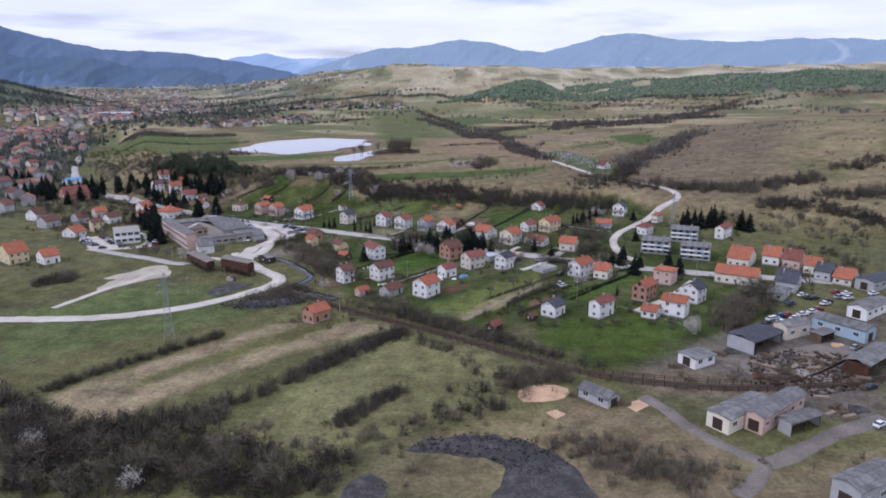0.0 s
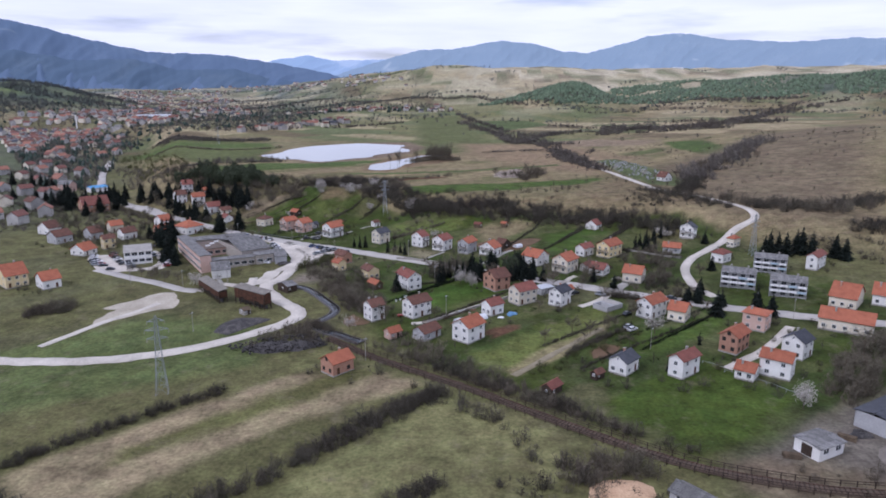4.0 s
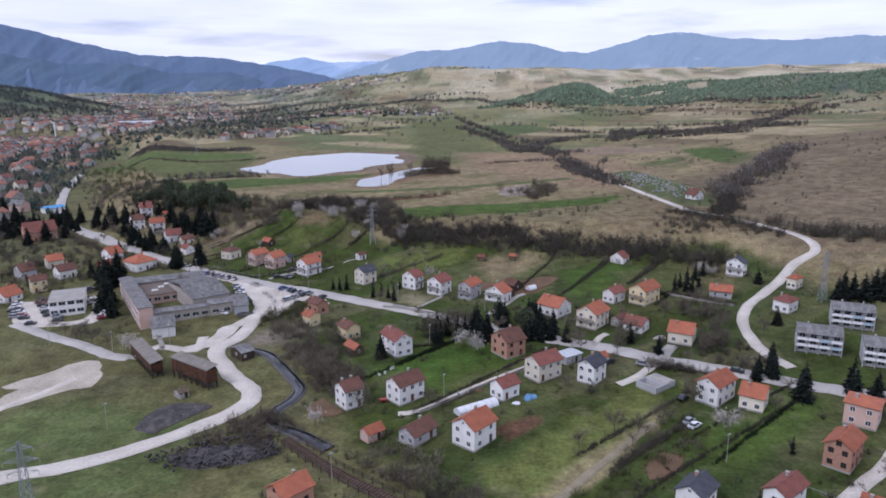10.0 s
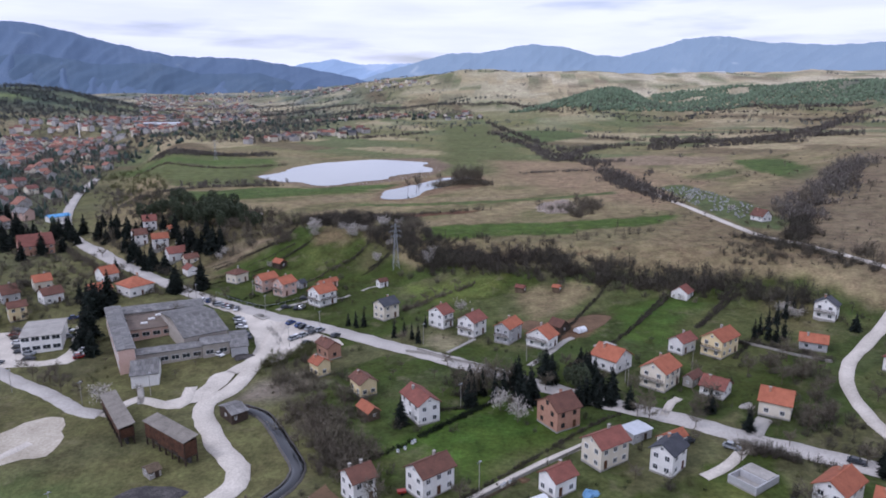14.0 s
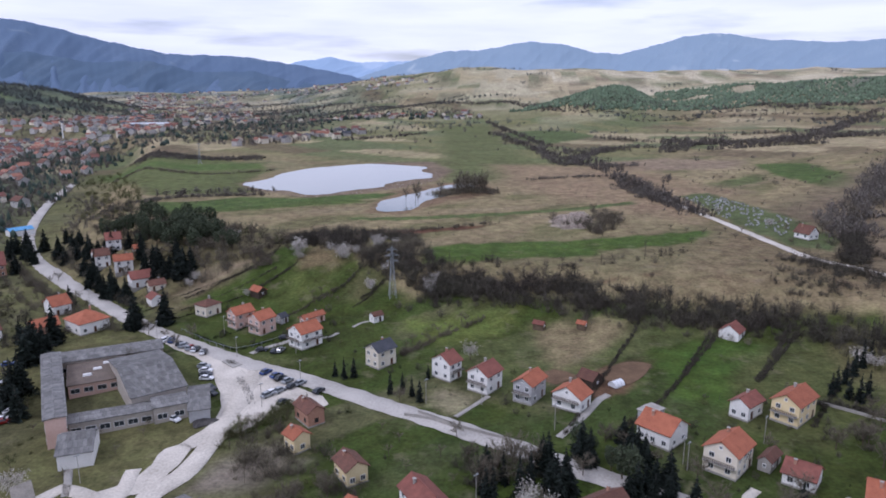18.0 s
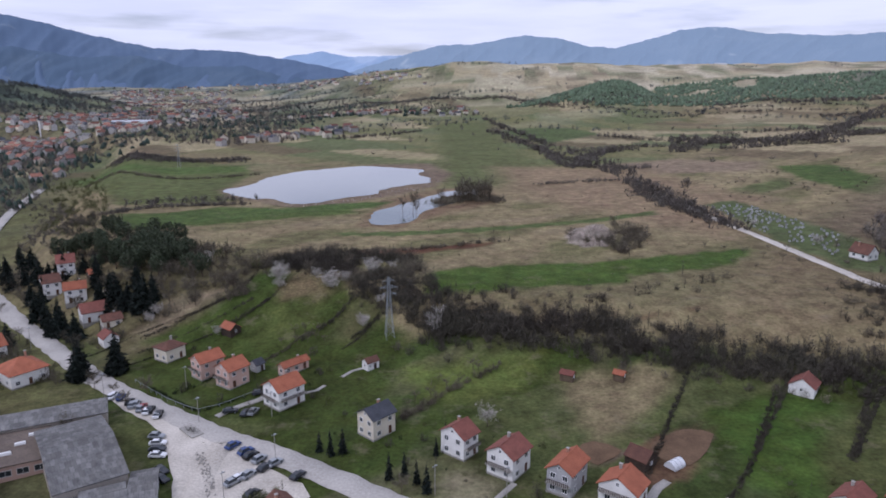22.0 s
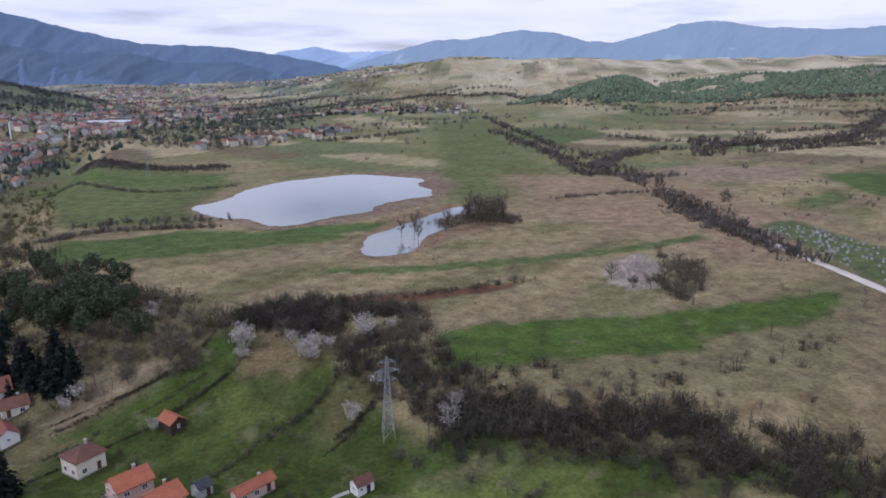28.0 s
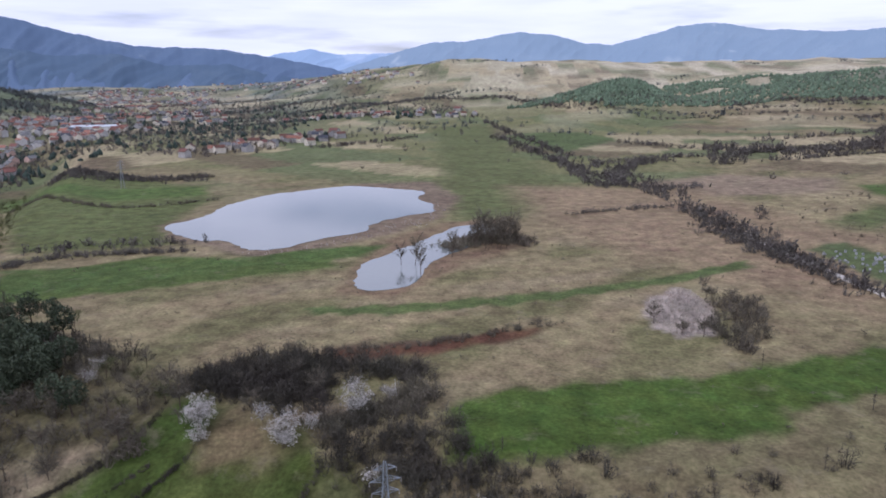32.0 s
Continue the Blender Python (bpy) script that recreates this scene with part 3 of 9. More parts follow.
            lot = np.modf(np.abs(np.sin(lot)) * 43758.5453)[0]
            home = sstep(-4, 4, kept) * 0.45
            blend((90, 92, 62), (lot < 0.25) * home)
            blend((60, 71, 41), ((lot > 0.4) & (lot < 0.65)) * home)
            blend((104, 98, 76), (lot > 0.88) * home)
            blend((84, 84, 62), sstep(0.1, 0.6, wobble(X, Y, 14, 3.3)) * home * 0.6)
        k = np.where(inside(poly, lx, ly), 1.0, -1.0) * np.abs(line_gap(poly + poly[:1], lx, ly))
        blend(c, sstep(-soft, soft, k))
        kept = k if count == 0 else kept
    # the far wooded hills and the garden strips of the village
    dark = np.exp(-((X + 1040) / 200) ** 2 - ((Y - 1600) / 380) ** 2) + np.exp(-((X - 210) / 90) ** 2 - ((Y - 1745) / 95) ** 2) + np.exp(-((X - 1000) / 380) ** 2 - ((Y - 1800) / 260) ** 2)
    blend((70, 82, 74), sstep(0.25, 0.7, dark + 0.15 * wobble(X, Y, 40, 2)) * 0.85)
    blend((106, 116, 78), sstep(0.15, 0.4, wobble(X, Y, 75, 3.7)) * np.exp(-((X + 1040) / 190) ** 2 - ((Y - 1560) / 330) ** 2))
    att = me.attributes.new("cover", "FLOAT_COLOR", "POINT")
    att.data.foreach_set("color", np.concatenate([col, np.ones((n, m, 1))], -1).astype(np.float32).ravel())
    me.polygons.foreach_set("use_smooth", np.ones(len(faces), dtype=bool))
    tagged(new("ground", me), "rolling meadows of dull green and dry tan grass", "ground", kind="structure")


def ground_material():
    m = bpy.data.materials.new("meadow")
    m.use_nodes = True
    n, l = m.node_tree.nodes, m.node_tree.links
    bs, at, co = n["Principled BSDF"], n.new("ShaderNodeAttribute"), n.new("ShaderNodeTexCoord")
    at.attribute_name = "cover"
    rich = n.new("ShaderNodeHueSaturation")
    rich.inputs["Saturation"].default_value = 1.07
    l.new(at.outputs["Color"], rich.inputs["Color"])
    src = rich.outputs[0]
    for scale, detail, lo, hi, hue in ((0.03, 6, 0.80, 1.22, 0.010), (0.16, 8, 0.62, 1.38, 0.018), (0.9, 7, 0.66, 1.34, 0.0)):
        nz, mr, hs = n.new("ShaderNodeTexNoise"), n.new("ShaderNodeMapRange"), n.new("ShaderNodeHueSaturation")
        nz.inputs["Scale"].default_value, nz.inputs["Detail"].default_value, nz.inputs["Roughness"].default_value = scale, detail, 0.62
        mr.inputs["From Min"].default_value, mr.inputs["From Max"].default_value = 0.3, 0.7
        mr.inputs["To Min"].default_value, mr.inputs["To Max"].default_value = lo, hi
        l.new(co.outputs["Object"], nz.inputs["Vector"])
        l.new(nz.outputs["Fac"], mr.inputs["Value"])
        l.new(mr.outputs[0], hs.inputs["Value"])
        l.new(src, hs.inputs["Color"])
        if hue:
            hm = n.new("ShaderNodeMapRange")
            hm.inputs["From Min"].default_value, hm.inputs["From Max"].default_value = 0.3, 0.7
            hm.inputs["To Min"].default_value, hm.inputs["To Max"].default_value = 0.5 - hue, 0.5 + hue
            l.new(nz.outputs["Color"], hm.inputs["Value"])
            l.new(hm.outputs[0], hs.inputs["Hue"])
        src = hs.outputs[0]
    # straw-coloured tufts
    tuft, tr, mix = n.new("ShaderNodeTexNoise"), n.new("ShaderNodeValToRGB"), n.new("ShaderNodeMixRGB")
    tuft.inputs["Scale"].default_value, tuft.inputs["Detail"].default_value, tuft.inputs["Roughness"].default_value = 0.11, 9, 0.7
    tr.color_ramp.elements[0].position, tr.color_ramp.elements[1].position = 0.56, 0.70
    tr.color_ramp.elements[1].color = (0.4, 0.4, 0.4, 1)
    mix.inputs[2].default_value = rgb(128, 118, 98)
    l.new(co.outputs["Object"], tuft.inputs["Vector"])
    l.new(tuft.outputs["Fac"], tr.inputs[0])
    l.new(tr.outputs[0], mix.inputs[0])
    l.new(src, mix.inputs[1])
    l.new(mix.outputs[0], bs.inputs["Base Color"])
    bp, bn = n.new("ShaderNodeBump"), n.new("ShaderNodeTexNoise")
    bn.inputs["Scale"].default_value, bn.inputs["Detail"].default_value = 1.4, 8
    bp.inputs["Strength"].default_value, bp.inputs["Distance"].default_value = 0.7, 0.4
    l.new(co.outputs["Object"], bn.inputs["Vector"])
    l.new(bn.outputs["Fac"], bp.inputs["Height"])
    l.new(bp.outputs[0], bs.inputs["Normal"])
    bs.inputs["Roughness"].default_value, bs.inputs["Specular IOR Level"].default_value = 0.95, 0.1
    return m


GROUND = ground_material()
lay_ground()


def smooth_line(pts, step=3.0, closed=False):
    """Points evenly along a Catmull-Rom curve."""
    p = [Vector(q[:2]) for q in pts]
    p = [p[-1]] + p + p[:2] if closed else [2 * p[0] - p[1]] + p + [2 * p[-1] - p[-2]]
    out = []
    for a, b, c, d in zip(p, p[1:], p[2:], p[3:]):
        k = max(1, int((c - b).length / step))
        for i in range(k):
            u = i / k
            out.append(0.5 * (2 * b + (c - a) * u + (2 * a - 5 * b + 4 * c - d) * u * u + (3 * b - 3 * c + d - a) * u ** 3))
    if not closed:
        out.append(p[-2])
    return out


def drape(x, y):
    return float(ground(x, y))


def strip(name, pts, width, mat, label, category="road", lift=0.14, kind="structure", ragged=0.15, sunk=0.0):
    """A road or path laid over the land, slightly cambered, with an uneven border."""
    line = smooth_line(pts, 2.5)
    v, f = [], []
    for i, p in enumerate(line):
        d = (line[min(i + 1, len(line) - 1)] - line[max(i - 1, 0)]).normalized()
        side = Vector((-d.y, d.x))
        for k, s in enumerate((-1.0, -0.94, 0.0, 0.94, 1.0)):
            r = width / 2 * s * (1 + ragged * float(wobble(p.x + 3 * s, p.y, 5.0, 1.0 + s)))
            q = p + side * r
            v.append((q.x, q.y, drape(q.x, q.y) + (lift - sunk if abs(s) < 0.99 else -0.1) + 0.5 * float(sstep(-320, -360, p.x))))
        if i:
            f += [(5 * (i - 1) + k, 5 * (i - 1) + k + 1, 5 * i + k + 1, 5 * i + k) for k in range(4)]
    return tagged(new(name, mesh_arrays(name, v, [q[::-1] for q in f], mat)), label, category, kind=kind)


def area(name, pts, mat, label, category, lift=0.12, level=None, cell=5.0, kind="structure", ragged=0.6, heap=0.0):
    """A yard, a patch or a sheet of water with a smooth, uneven outline."""
    ring = smooth_line(pts, 3.0, True)
    ring = [p + Vector((float(wobble(p.x, p.y, 4, 1)), float(wobble(p.x, p.y, 4, 2)))) * ragged for p in ring]
    n = len(ring)
    xs, ys = [p.x for p in ring], [p.y for p in ring]
    poly = tuple((p.x, p.y) for p in ring)
    gx, gy = np.meshgrid(np.arange(min(xs), max(xs), cell), np.arange(min(ys), max(ys), cell))
    gx, gy = gx.ravel(), gy.ravel()
    far = line_gap(poly + poly[:1], gx, gy)
    keep = inside(poly, gx, gy) & (np.abs(far) > cell * 0.4)
    pts2 = ring + [Vector((float(a), float(b))) for a, b in zip(gx[keep], gy[keep])]
    vv, _, ff, *_ = geometry.delaunay_2d_cdt(pts2, [(i, (i + 1) % n) for i in range(n)], [], 1, 1e-4)
    top = []
    for p in vv:
        z = level if level is not None else drape(p.x, p.y) + lift
        if heap:
            d = abs(float(line_gap(poly + poly[:1], p.x, p.y)))
            z += heap * (1 - math.exp(-d / (heap * 2.2))) * (1 + 0.35 * float(wobble(p.x, p.y, 3.0, 2.5))) - 0.1
        top.append((p.x, p.y, z))
    me = bpy.data.meshes.new(name)
    me.from_pydata(top, [], ff)
    me.materials.append(mat)
    if heap:
        me.polygons.foreach_set("use_smooth", np.ones(len(ff), dtype=bool))
    return tagged(new(name, me), label, category, kind=kind)


def water_material(name, colour, rough):
    m = material(name, tuple(v * 0.88 for v in colour[:3]) + (1,), colour, 0.02, rough, 0, 0.02, 30)
    m.node_tree.nodes["Principled BSDF"].inputs["Specular IOR Level"].default_value = 1.0
    return m


WATER = water_material("silty_lake_water", (0.165, 0.178, 0.168, 1), 0.07)


def mountain(name, line, dist, depth, mat, label, foot=0.0, rough=1.0):
    """A range: crest by heading and slope above the eye, seen from over the village, with ridged spurs on its near side."""
    az = np.array([a for a, e in line])
    el = np.array([e for a, e in line])
    A = np.arange(az[0], az[-1], 0.13)
    E = np.interp(A, az, el) + 0.05 * wobble(A, A * 0, 0.9, 2) + 0.025 * wobble(A, A * 0, 0.3, 5) + 0.012 * wobble(A, A * 0, 0.09, 3)
    crest = 88 + np.tan(np.radians(E)) * dist - foot
    arc = np.radians(A) * dist
    rows = np.linspace(0, 1, 54)
    v = np.empty((len(rows), len(A), 3))
    for i, u in enumerate(rows):
        k = (u / 0.8) ** 1.25 if u < 0.8 else 1 - 0.5 * (u - 0.8) / 0.2
        R = dist - depth * (0.8 - u)
        bend = arc + 110 * math.sin(4.0 * u) + 60 * wobble(arc, arc * 0 + 500 * u, 240, 1.0)
        spur = 1 - np.abs(wobble(bend, arc * 0 + 170 * u, 150, 3)) * 1.6 + 0.5 * (1 - np.abs(wobble(bend, arc * 0 + 300 * u, 62, 6)) * 1.6)
        part_way = max(0.0, 4 * k * (1 - k)) if u < 0.8 else 0.0
        h = crest * (k + 0.16 * rough * part_way * (spur - 0.5)) + foot
        v[i, :, 0], v[i, :, 1], v[i, :, 2] = R * np.sin(np.radians(A)) - 15, R * np.cos(np.radians(A)) + 180, h
    idx = np.arange(v.shape[0] * v.shape[1]).reshape(v.shape[:2])
    faces = np.stack([idx[:-1, :-1], idx[:-1, 1:], idx[1:, 1:], idx[1:, :-1]], -1).reshape(-1, 4)
    me = mesh_arrays(name, v.reshape(-1, 3), faces, mat)
    me.polygons.foreach_set("use_smooth", np.ones(len(faces), dtype=bool))
    return tagged(new(name, me), label, "mountain", kind="structure")


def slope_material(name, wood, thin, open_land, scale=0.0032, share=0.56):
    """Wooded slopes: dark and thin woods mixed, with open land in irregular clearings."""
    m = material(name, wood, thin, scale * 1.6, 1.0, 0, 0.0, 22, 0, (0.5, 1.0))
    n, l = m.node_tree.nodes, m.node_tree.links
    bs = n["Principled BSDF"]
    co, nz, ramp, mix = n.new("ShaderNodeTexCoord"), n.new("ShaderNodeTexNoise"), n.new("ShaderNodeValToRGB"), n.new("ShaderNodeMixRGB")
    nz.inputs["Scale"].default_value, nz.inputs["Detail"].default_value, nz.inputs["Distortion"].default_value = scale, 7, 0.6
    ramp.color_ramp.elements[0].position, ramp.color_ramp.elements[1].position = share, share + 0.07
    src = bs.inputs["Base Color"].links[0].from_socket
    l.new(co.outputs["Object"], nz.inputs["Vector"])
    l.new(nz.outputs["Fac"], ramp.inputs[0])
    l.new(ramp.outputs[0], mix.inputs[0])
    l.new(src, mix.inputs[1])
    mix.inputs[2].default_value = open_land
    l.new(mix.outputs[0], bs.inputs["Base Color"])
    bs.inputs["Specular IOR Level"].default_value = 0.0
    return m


# Slope tones blued and paled range by range: haze put into the colour.
RIDGE_NEAR = slope_material("haze_blued_wooded_slope", rgb(96, 113, 136), rgb(120, 134, 150), rgb(120, 134, 147), 0.0032, 0.64)
RIDGE_FOOT = slope_material("haze_blued_foothill_slope", rgb(88, 105, 124), rgb(112, 125, 136), rgb(110, 123, 134), 0.004, 0.74)
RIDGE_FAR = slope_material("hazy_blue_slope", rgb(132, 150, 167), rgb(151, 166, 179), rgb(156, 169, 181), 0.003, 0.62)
RIDGE_LAST = slope_material("haze_paled_slope", rgb(150, 172, 198), rgb(166, 185, 208), rgb(170, 187, 208), 0.003, 0.6)
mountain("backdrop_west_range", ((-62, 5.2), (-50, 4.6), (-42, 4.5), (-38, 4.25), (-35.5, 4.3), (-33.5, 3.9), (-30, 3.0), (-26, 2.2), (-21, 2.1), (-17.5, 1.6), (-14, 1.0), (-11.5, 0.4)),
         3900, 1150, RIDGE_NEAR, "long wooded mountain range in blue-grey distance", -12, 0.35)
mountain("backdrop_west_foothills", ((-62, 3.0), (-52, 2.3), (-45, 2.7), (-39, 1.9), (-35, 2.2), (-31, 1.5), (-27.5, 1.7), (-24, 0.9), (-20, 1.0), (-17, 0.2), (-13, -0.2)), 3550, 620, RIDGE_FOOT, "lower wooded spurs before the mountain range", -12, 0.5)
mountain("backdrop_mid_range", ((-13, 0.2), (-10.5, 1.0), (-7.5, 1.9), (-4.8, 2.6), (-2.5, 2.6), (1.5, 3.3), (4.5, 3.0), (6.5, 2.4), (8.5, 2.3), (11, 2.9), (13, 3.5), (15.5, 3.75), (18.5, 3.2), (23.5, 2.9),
         (27, 3.1), (31, 3.0), (36, 2.6), (45, 2.4)), 4450, 900, RIDGE_FAR, "rounded mountains on the skyline, coloured with blue haze", 60, 0.22)
mountain("backdrop_last_range", ((-20, 1.0), (-16.5, 1.7), (-14, 2.1), (-12.5, 1.7), (-9, 1.75), (-6, 2.0), (-3, 1.4)), 4750, 300, RIDGE_LAST, "farthest mountains, coloured with pale blue haze", 80, 0.3)


# ---------------------------------------------------------------- water and roads
area("lake", ((-213.7, 702.9), (-203.8, 728.9), (-204.1, 763.6), (-191.7, 801.1), (-171.1, 822.9), (-144, 844.2), (-110.1, 833), (-89.4, 821.8), (-90.5, 795), (-79.8, 775.4), (-77.8, 751.8), (-91.1, 739.4), (-106.1, 714.1), (-108.5, 694.9), (-127.3, 677.8), (-138.6, 660.3), (-153, 656.3), (-169.4, 672), (-187.1, 674.6)), WATER,
     "silty grey-white lake mirroring the cloudy sky", "lake", level=18.05, cell=9, ragged=1.6)
area("pond", ((-92.9, 600.4), (-97.3, 633.3), (-90.4, 650.5), (-78, 674.6), (-63.9, 706.5), (-49.6, 716.9), (-40.7, 714.5), (-46.3, 682), (-60.9, 654.1), (-69.2, 634.8), (-72.4, 610.2), (-78.8, 601.2)), WATER, "narrow pond with reeds on its shore", "pond", level=18.05, cell=6, ragged=1.2)
strip("road", ((-430, 830), (-379.8, 717), (-313.5, 599.6), (-247.5, 520.9), (-192, 473), (-149, 438.4), (-104.5, 411), (-79, 398), (-49, 381), (-27.7, 369), (15.4, 343.5), (36.7, 333), (52.1, 323.5), (72.6, 313),
      (92, 303), (125, 290), (170, 276)), 7.0, ASPHALT, "pale worn asphalt road through the village")
strip("road_factory", ((-96, 404), (-93, 368), (-93, 347), (-97, 334), (-85.5, 315.5), (-74, 301.5), (-75, 290), (-87, 276), (-101.5, 264.7), (-115, 258.9), (-129, 255), (-150, 254), (-200, 256), (-260, 262)), 6.0, GRAVEL,
      "winding white gravel road past the factory")
strip("road_hill", ((90.4, 316), (86.5, 328), (88.5, 352), (96, 370), (112, 391), (129.7, 411.5), (143.8, 422), (141.6, 446), (126, 481), (112.3, 501), (106, 530), (98, 575), (88, 628), (80, 680)), 4.2, GRAVEL, "narrow pale lane climbing to the graveyard")
strip("road_lane", ((-189, 362.1), (-166.9, 349.1), (-148.9, 340), (-133.3, 330.2), (-124.8, 327.8)), 5.0, ASPHALT, "narrow pale lane by the meadow")
area("road_forecourt", ((-146.5, 434.8), (-132.3, 423.1), (-117.3, 416.2), (-109.6, 414.1), (-99.7, 405.6), (-70.6, 386.4), (-68.7, 379.2), (-78.5, 381.6), (-82.7, 372.7), (-86.2, 365.3), (-91.8, 362.2), (-96, 356.5), (-101, 357.6), (-97.1, 369.3), (-97.9, 378.8), (-107.1, 396.7), (-117, 410), (-133.9, 422)), GRAVEL, "white gravel forecourt used as a car park", "car park", 0.10)
area("road_apron", ((-104, 341.4), (-103.2, 356.2), (-100.1, 359), (-96.6, 357.8), (-97.6, 339.5), (-104.7, 335.4), (-114.3, 334.9), (-111.4, 336.6)), GRAVEL, "pale gravel apron before the annexe", "forecourt", 0.10)


# ---------------------------------------------------------------- houses
def lattice(form, xs, zs, holes, y0, y1):
    """A pierced board in one piece: cells of a grid, some left open."""
    n, m = len(xs), len(zs)
    k = len(form.v)
    form.v += [(x, y, z) for y in (y0, y1) for z in zs for x in xs]

    def at(i, j, s):
        return k + s * n * m + j * n + i
    full = {(i, j) for i in range(n - 1) for j in range(m - 1) if (i, j) not in holes}
    for i, j in full:
        form.f += [(at(i, j, 0), at(i + 1, j, 0), at(i + 1, j + 1, 0), at(i, j + 1, 0)), (at(i, j, 1), at(i, j + 1, 1), at(i + 1, j + 1, 1), at(i + 1, j, 1))]
        for di, dj, p, q in ((-1, 0, (0, 1), (0, 0)), (1, 0, (1, 0), (1, 1)), (0, -1, (0, 0), (1, 0)), (0, 1, (1, 1), (0, 1))):
            if (i + di, j + dj) not in full:
                form.f.append((at(i + q[0], j + q[1], 0), at(i + p[0], j + p[1], 0), at(i + p[0], j + p[1], 1), at(i + q[0], j + q[1], 1)))
    return form


def window_mesh(w, h):
    fr = lattice(Form(), (-w / 2, -w / 2 + 0.09, -0.035, 0.035, w / 2 - 0.09, w / 2), (-h / 2, -h / 2 + 0.09, h / 2 - 0.09, h / 2), {(1, 1), (3, 1)}, -0.08, 0.06)
    return fr.mesh("window", FRAME_WHITE), Form().box(-w / 2 + 0.02, -0.02, -h / 2 + 0.02, w / 2 - 0.02, 0.04, h / 2 - 0.02).mesh("pane", PANE)


WIN, WIN_SMALL, WIN_WIDE, WIN_BAND = window_mesh(1.3, 1.35), window_mesh(0.8, 0.9), window_mesh(1.9, 1.4), window_mesh(2.6, 1.6)
# Black panel on the wall, standing in for shade inside an unglazed opening.
SHADE_PANEL = Form().box(-0.6, -0.02, -0.65, 0.6, 0.06, 0.65).mesh("opening_shade", glassy("black_room_shade", (0.012, 0.011, 0.01, 1), 0.9))


def put_window(owner, kind, x, y, z, turn):
    """A window whose outer side faces turn, in degrees."""
    m = pose(x, y, z, 0, 0, turn + 90)
    if kind is SHADE_PANEL:
        return part("window", SHADE_PANEL, None, owner, "black panel for the shade in an unglazed opening", m)
    ob = part("window", kind[0], None, owner, "", m)
    part("pane", kind[1], None, ob)
    return ob


def gable_roof(owner, l, w, h, rise, mat, over=0.55, thick=0.2, name="roof"):
    """Two sloping slabs with overhanging eaves and a ridge cap, the ridge along x."""
    run = w / 2 + over
    drop = rise * over / (w / 2)
    f = Form()
    x0, x1 = -l / 2 - over * 0.8, l / 2 + over * 0.8
    f.add([(x0, -run, h - drop), (x1, -run, h - drop), (x1, 0, h + rise), (x0, 0, h + rise), (x0, -run, h - drop + thick), (x1, -run, h - drop + thick), (x1, 0, h + rise + thick), (x0, 0, h + rise + thick),
           (x0, run, h - drop), (x1, run, h - drop), (x0, run, h - drop + thick), (x1, run, h - drop + thick)],
          [(0, 3, 2, 1), (4, 5, 6, 7), (0, 1, 5, 4), (1, 2, 6, 5), (0, 4, 7, 3), (3, 8, 9, 2), (7, 6, 11, 10), (8, 10, 11, 9), (2, 9, 11, 6), (3, 7, 10, 8)])
    ob = part(name, f, mat, owner)
    part("ridge_cap", Form().wedge([(-0.18, 0), (0.18, 0), (0.1, 0.12), (-0.1, 0.12)], x0, x1), mat, ob, "", pose(0, 0, h + rise + thick - 0.06, 0, 0, -90))
    return ob


def hip_roof(owner, l, w, h, rise, mat, over=0.5):
    a, b, k = l / 2 + over, w / 2 + over, max(0.3, (l - w) / 2)
    f = Form()
    f.add([(-a, -b, h), (a, -b, h), (a, b, h), (-a, b, h), (-a, -b, h + 0.16), (a, -b, h + 0.16), (a, b, h + 0.16), (-a, b, h + 0.16), (-k, 0, h + rise), (k, 0, h + rise)],
          [(3, 2, 1, 0), (0, 1, 5, 4), (1, 2, 6, 5), (2, 3, 7, 6), (3, 0, 4, 7), (4, 5, 9, 8), (5, 6, 9), (6, 7, 8, 9), (7, 4, 8)])
    return part("roof", f, mat, owner)


def wall_block(l, w, h, rise, gable=True, base=-1.6):
    f = Form()
    if gable:
        pts = [(-w / 2, base), (w / 2, base), (w / 2, h), (0, h + rise - 0.02), (-w / 2, h)]
        n = 5
        f.add([(-l / 2, y, z) for y, z in pts] + [(l / 2, y, z) for y, z in pts], [tuple(range(n))[::-1], tuple(range(n, 2 * n))] + [(i, (i + 1) % n, n + (i + 1) % n, n + i) for i in range(n)])
    else:
        f.box(-l / 2, -w / 2, base, l / 2, w / 2, h)
    return f


HOMES = []


def house(x, y, l, w, turn, walls, roof, label, storeys=2, kind="gable", pitch=0.62, bare=False, balcony="", grow=0.25, name="house", category="house", group="village houses", chimneys=1, plinth=True, seed=0):
    """One house: walls with gables, tiled roof, windows storey by storey, door, chimney and balcony."""
    HOMES.append((x, y))
    rnd = random.Random(seed + int(x * 7 + y * 13))
    l, w = max(l + grow, 3.0), max(w + grow, 3.0)
    h = {1: 3.1, 1.5: 4.3, 2: 5.9, 3: 8.4}[storeys]
    rise = pitch * w / 2
    own = thing(name, x, y, turn, label, category, group)
    part("wall", wall_block(l, w, h, rise, kind == "gable"), walls, own)
    if plinth:
        part("plinth", Form().box(-l / 2 - 0.06, -w / 2 - 0.06, -1.7, l / 2 + 0.06, w / 2 + 0.06, 0.35), CONCRETE, own, "grey concrete plinth")
    if kind == "gable":
        gable_roof(own, l, w, h, rise, roof)
    elif kind == "hip":
        hip_roof(own, l, w, h, rise * 0.95, roof)
    win = SHADE_PANEL if bare else WIN
    floors = [1.6] if storeys < 2 else ([1.6, 4.5] if storeys == 2 else [1.5, 4.2, 7.0])
    n = max(2, int(l / 3.0))
    door_at = rnd.randrange(n)
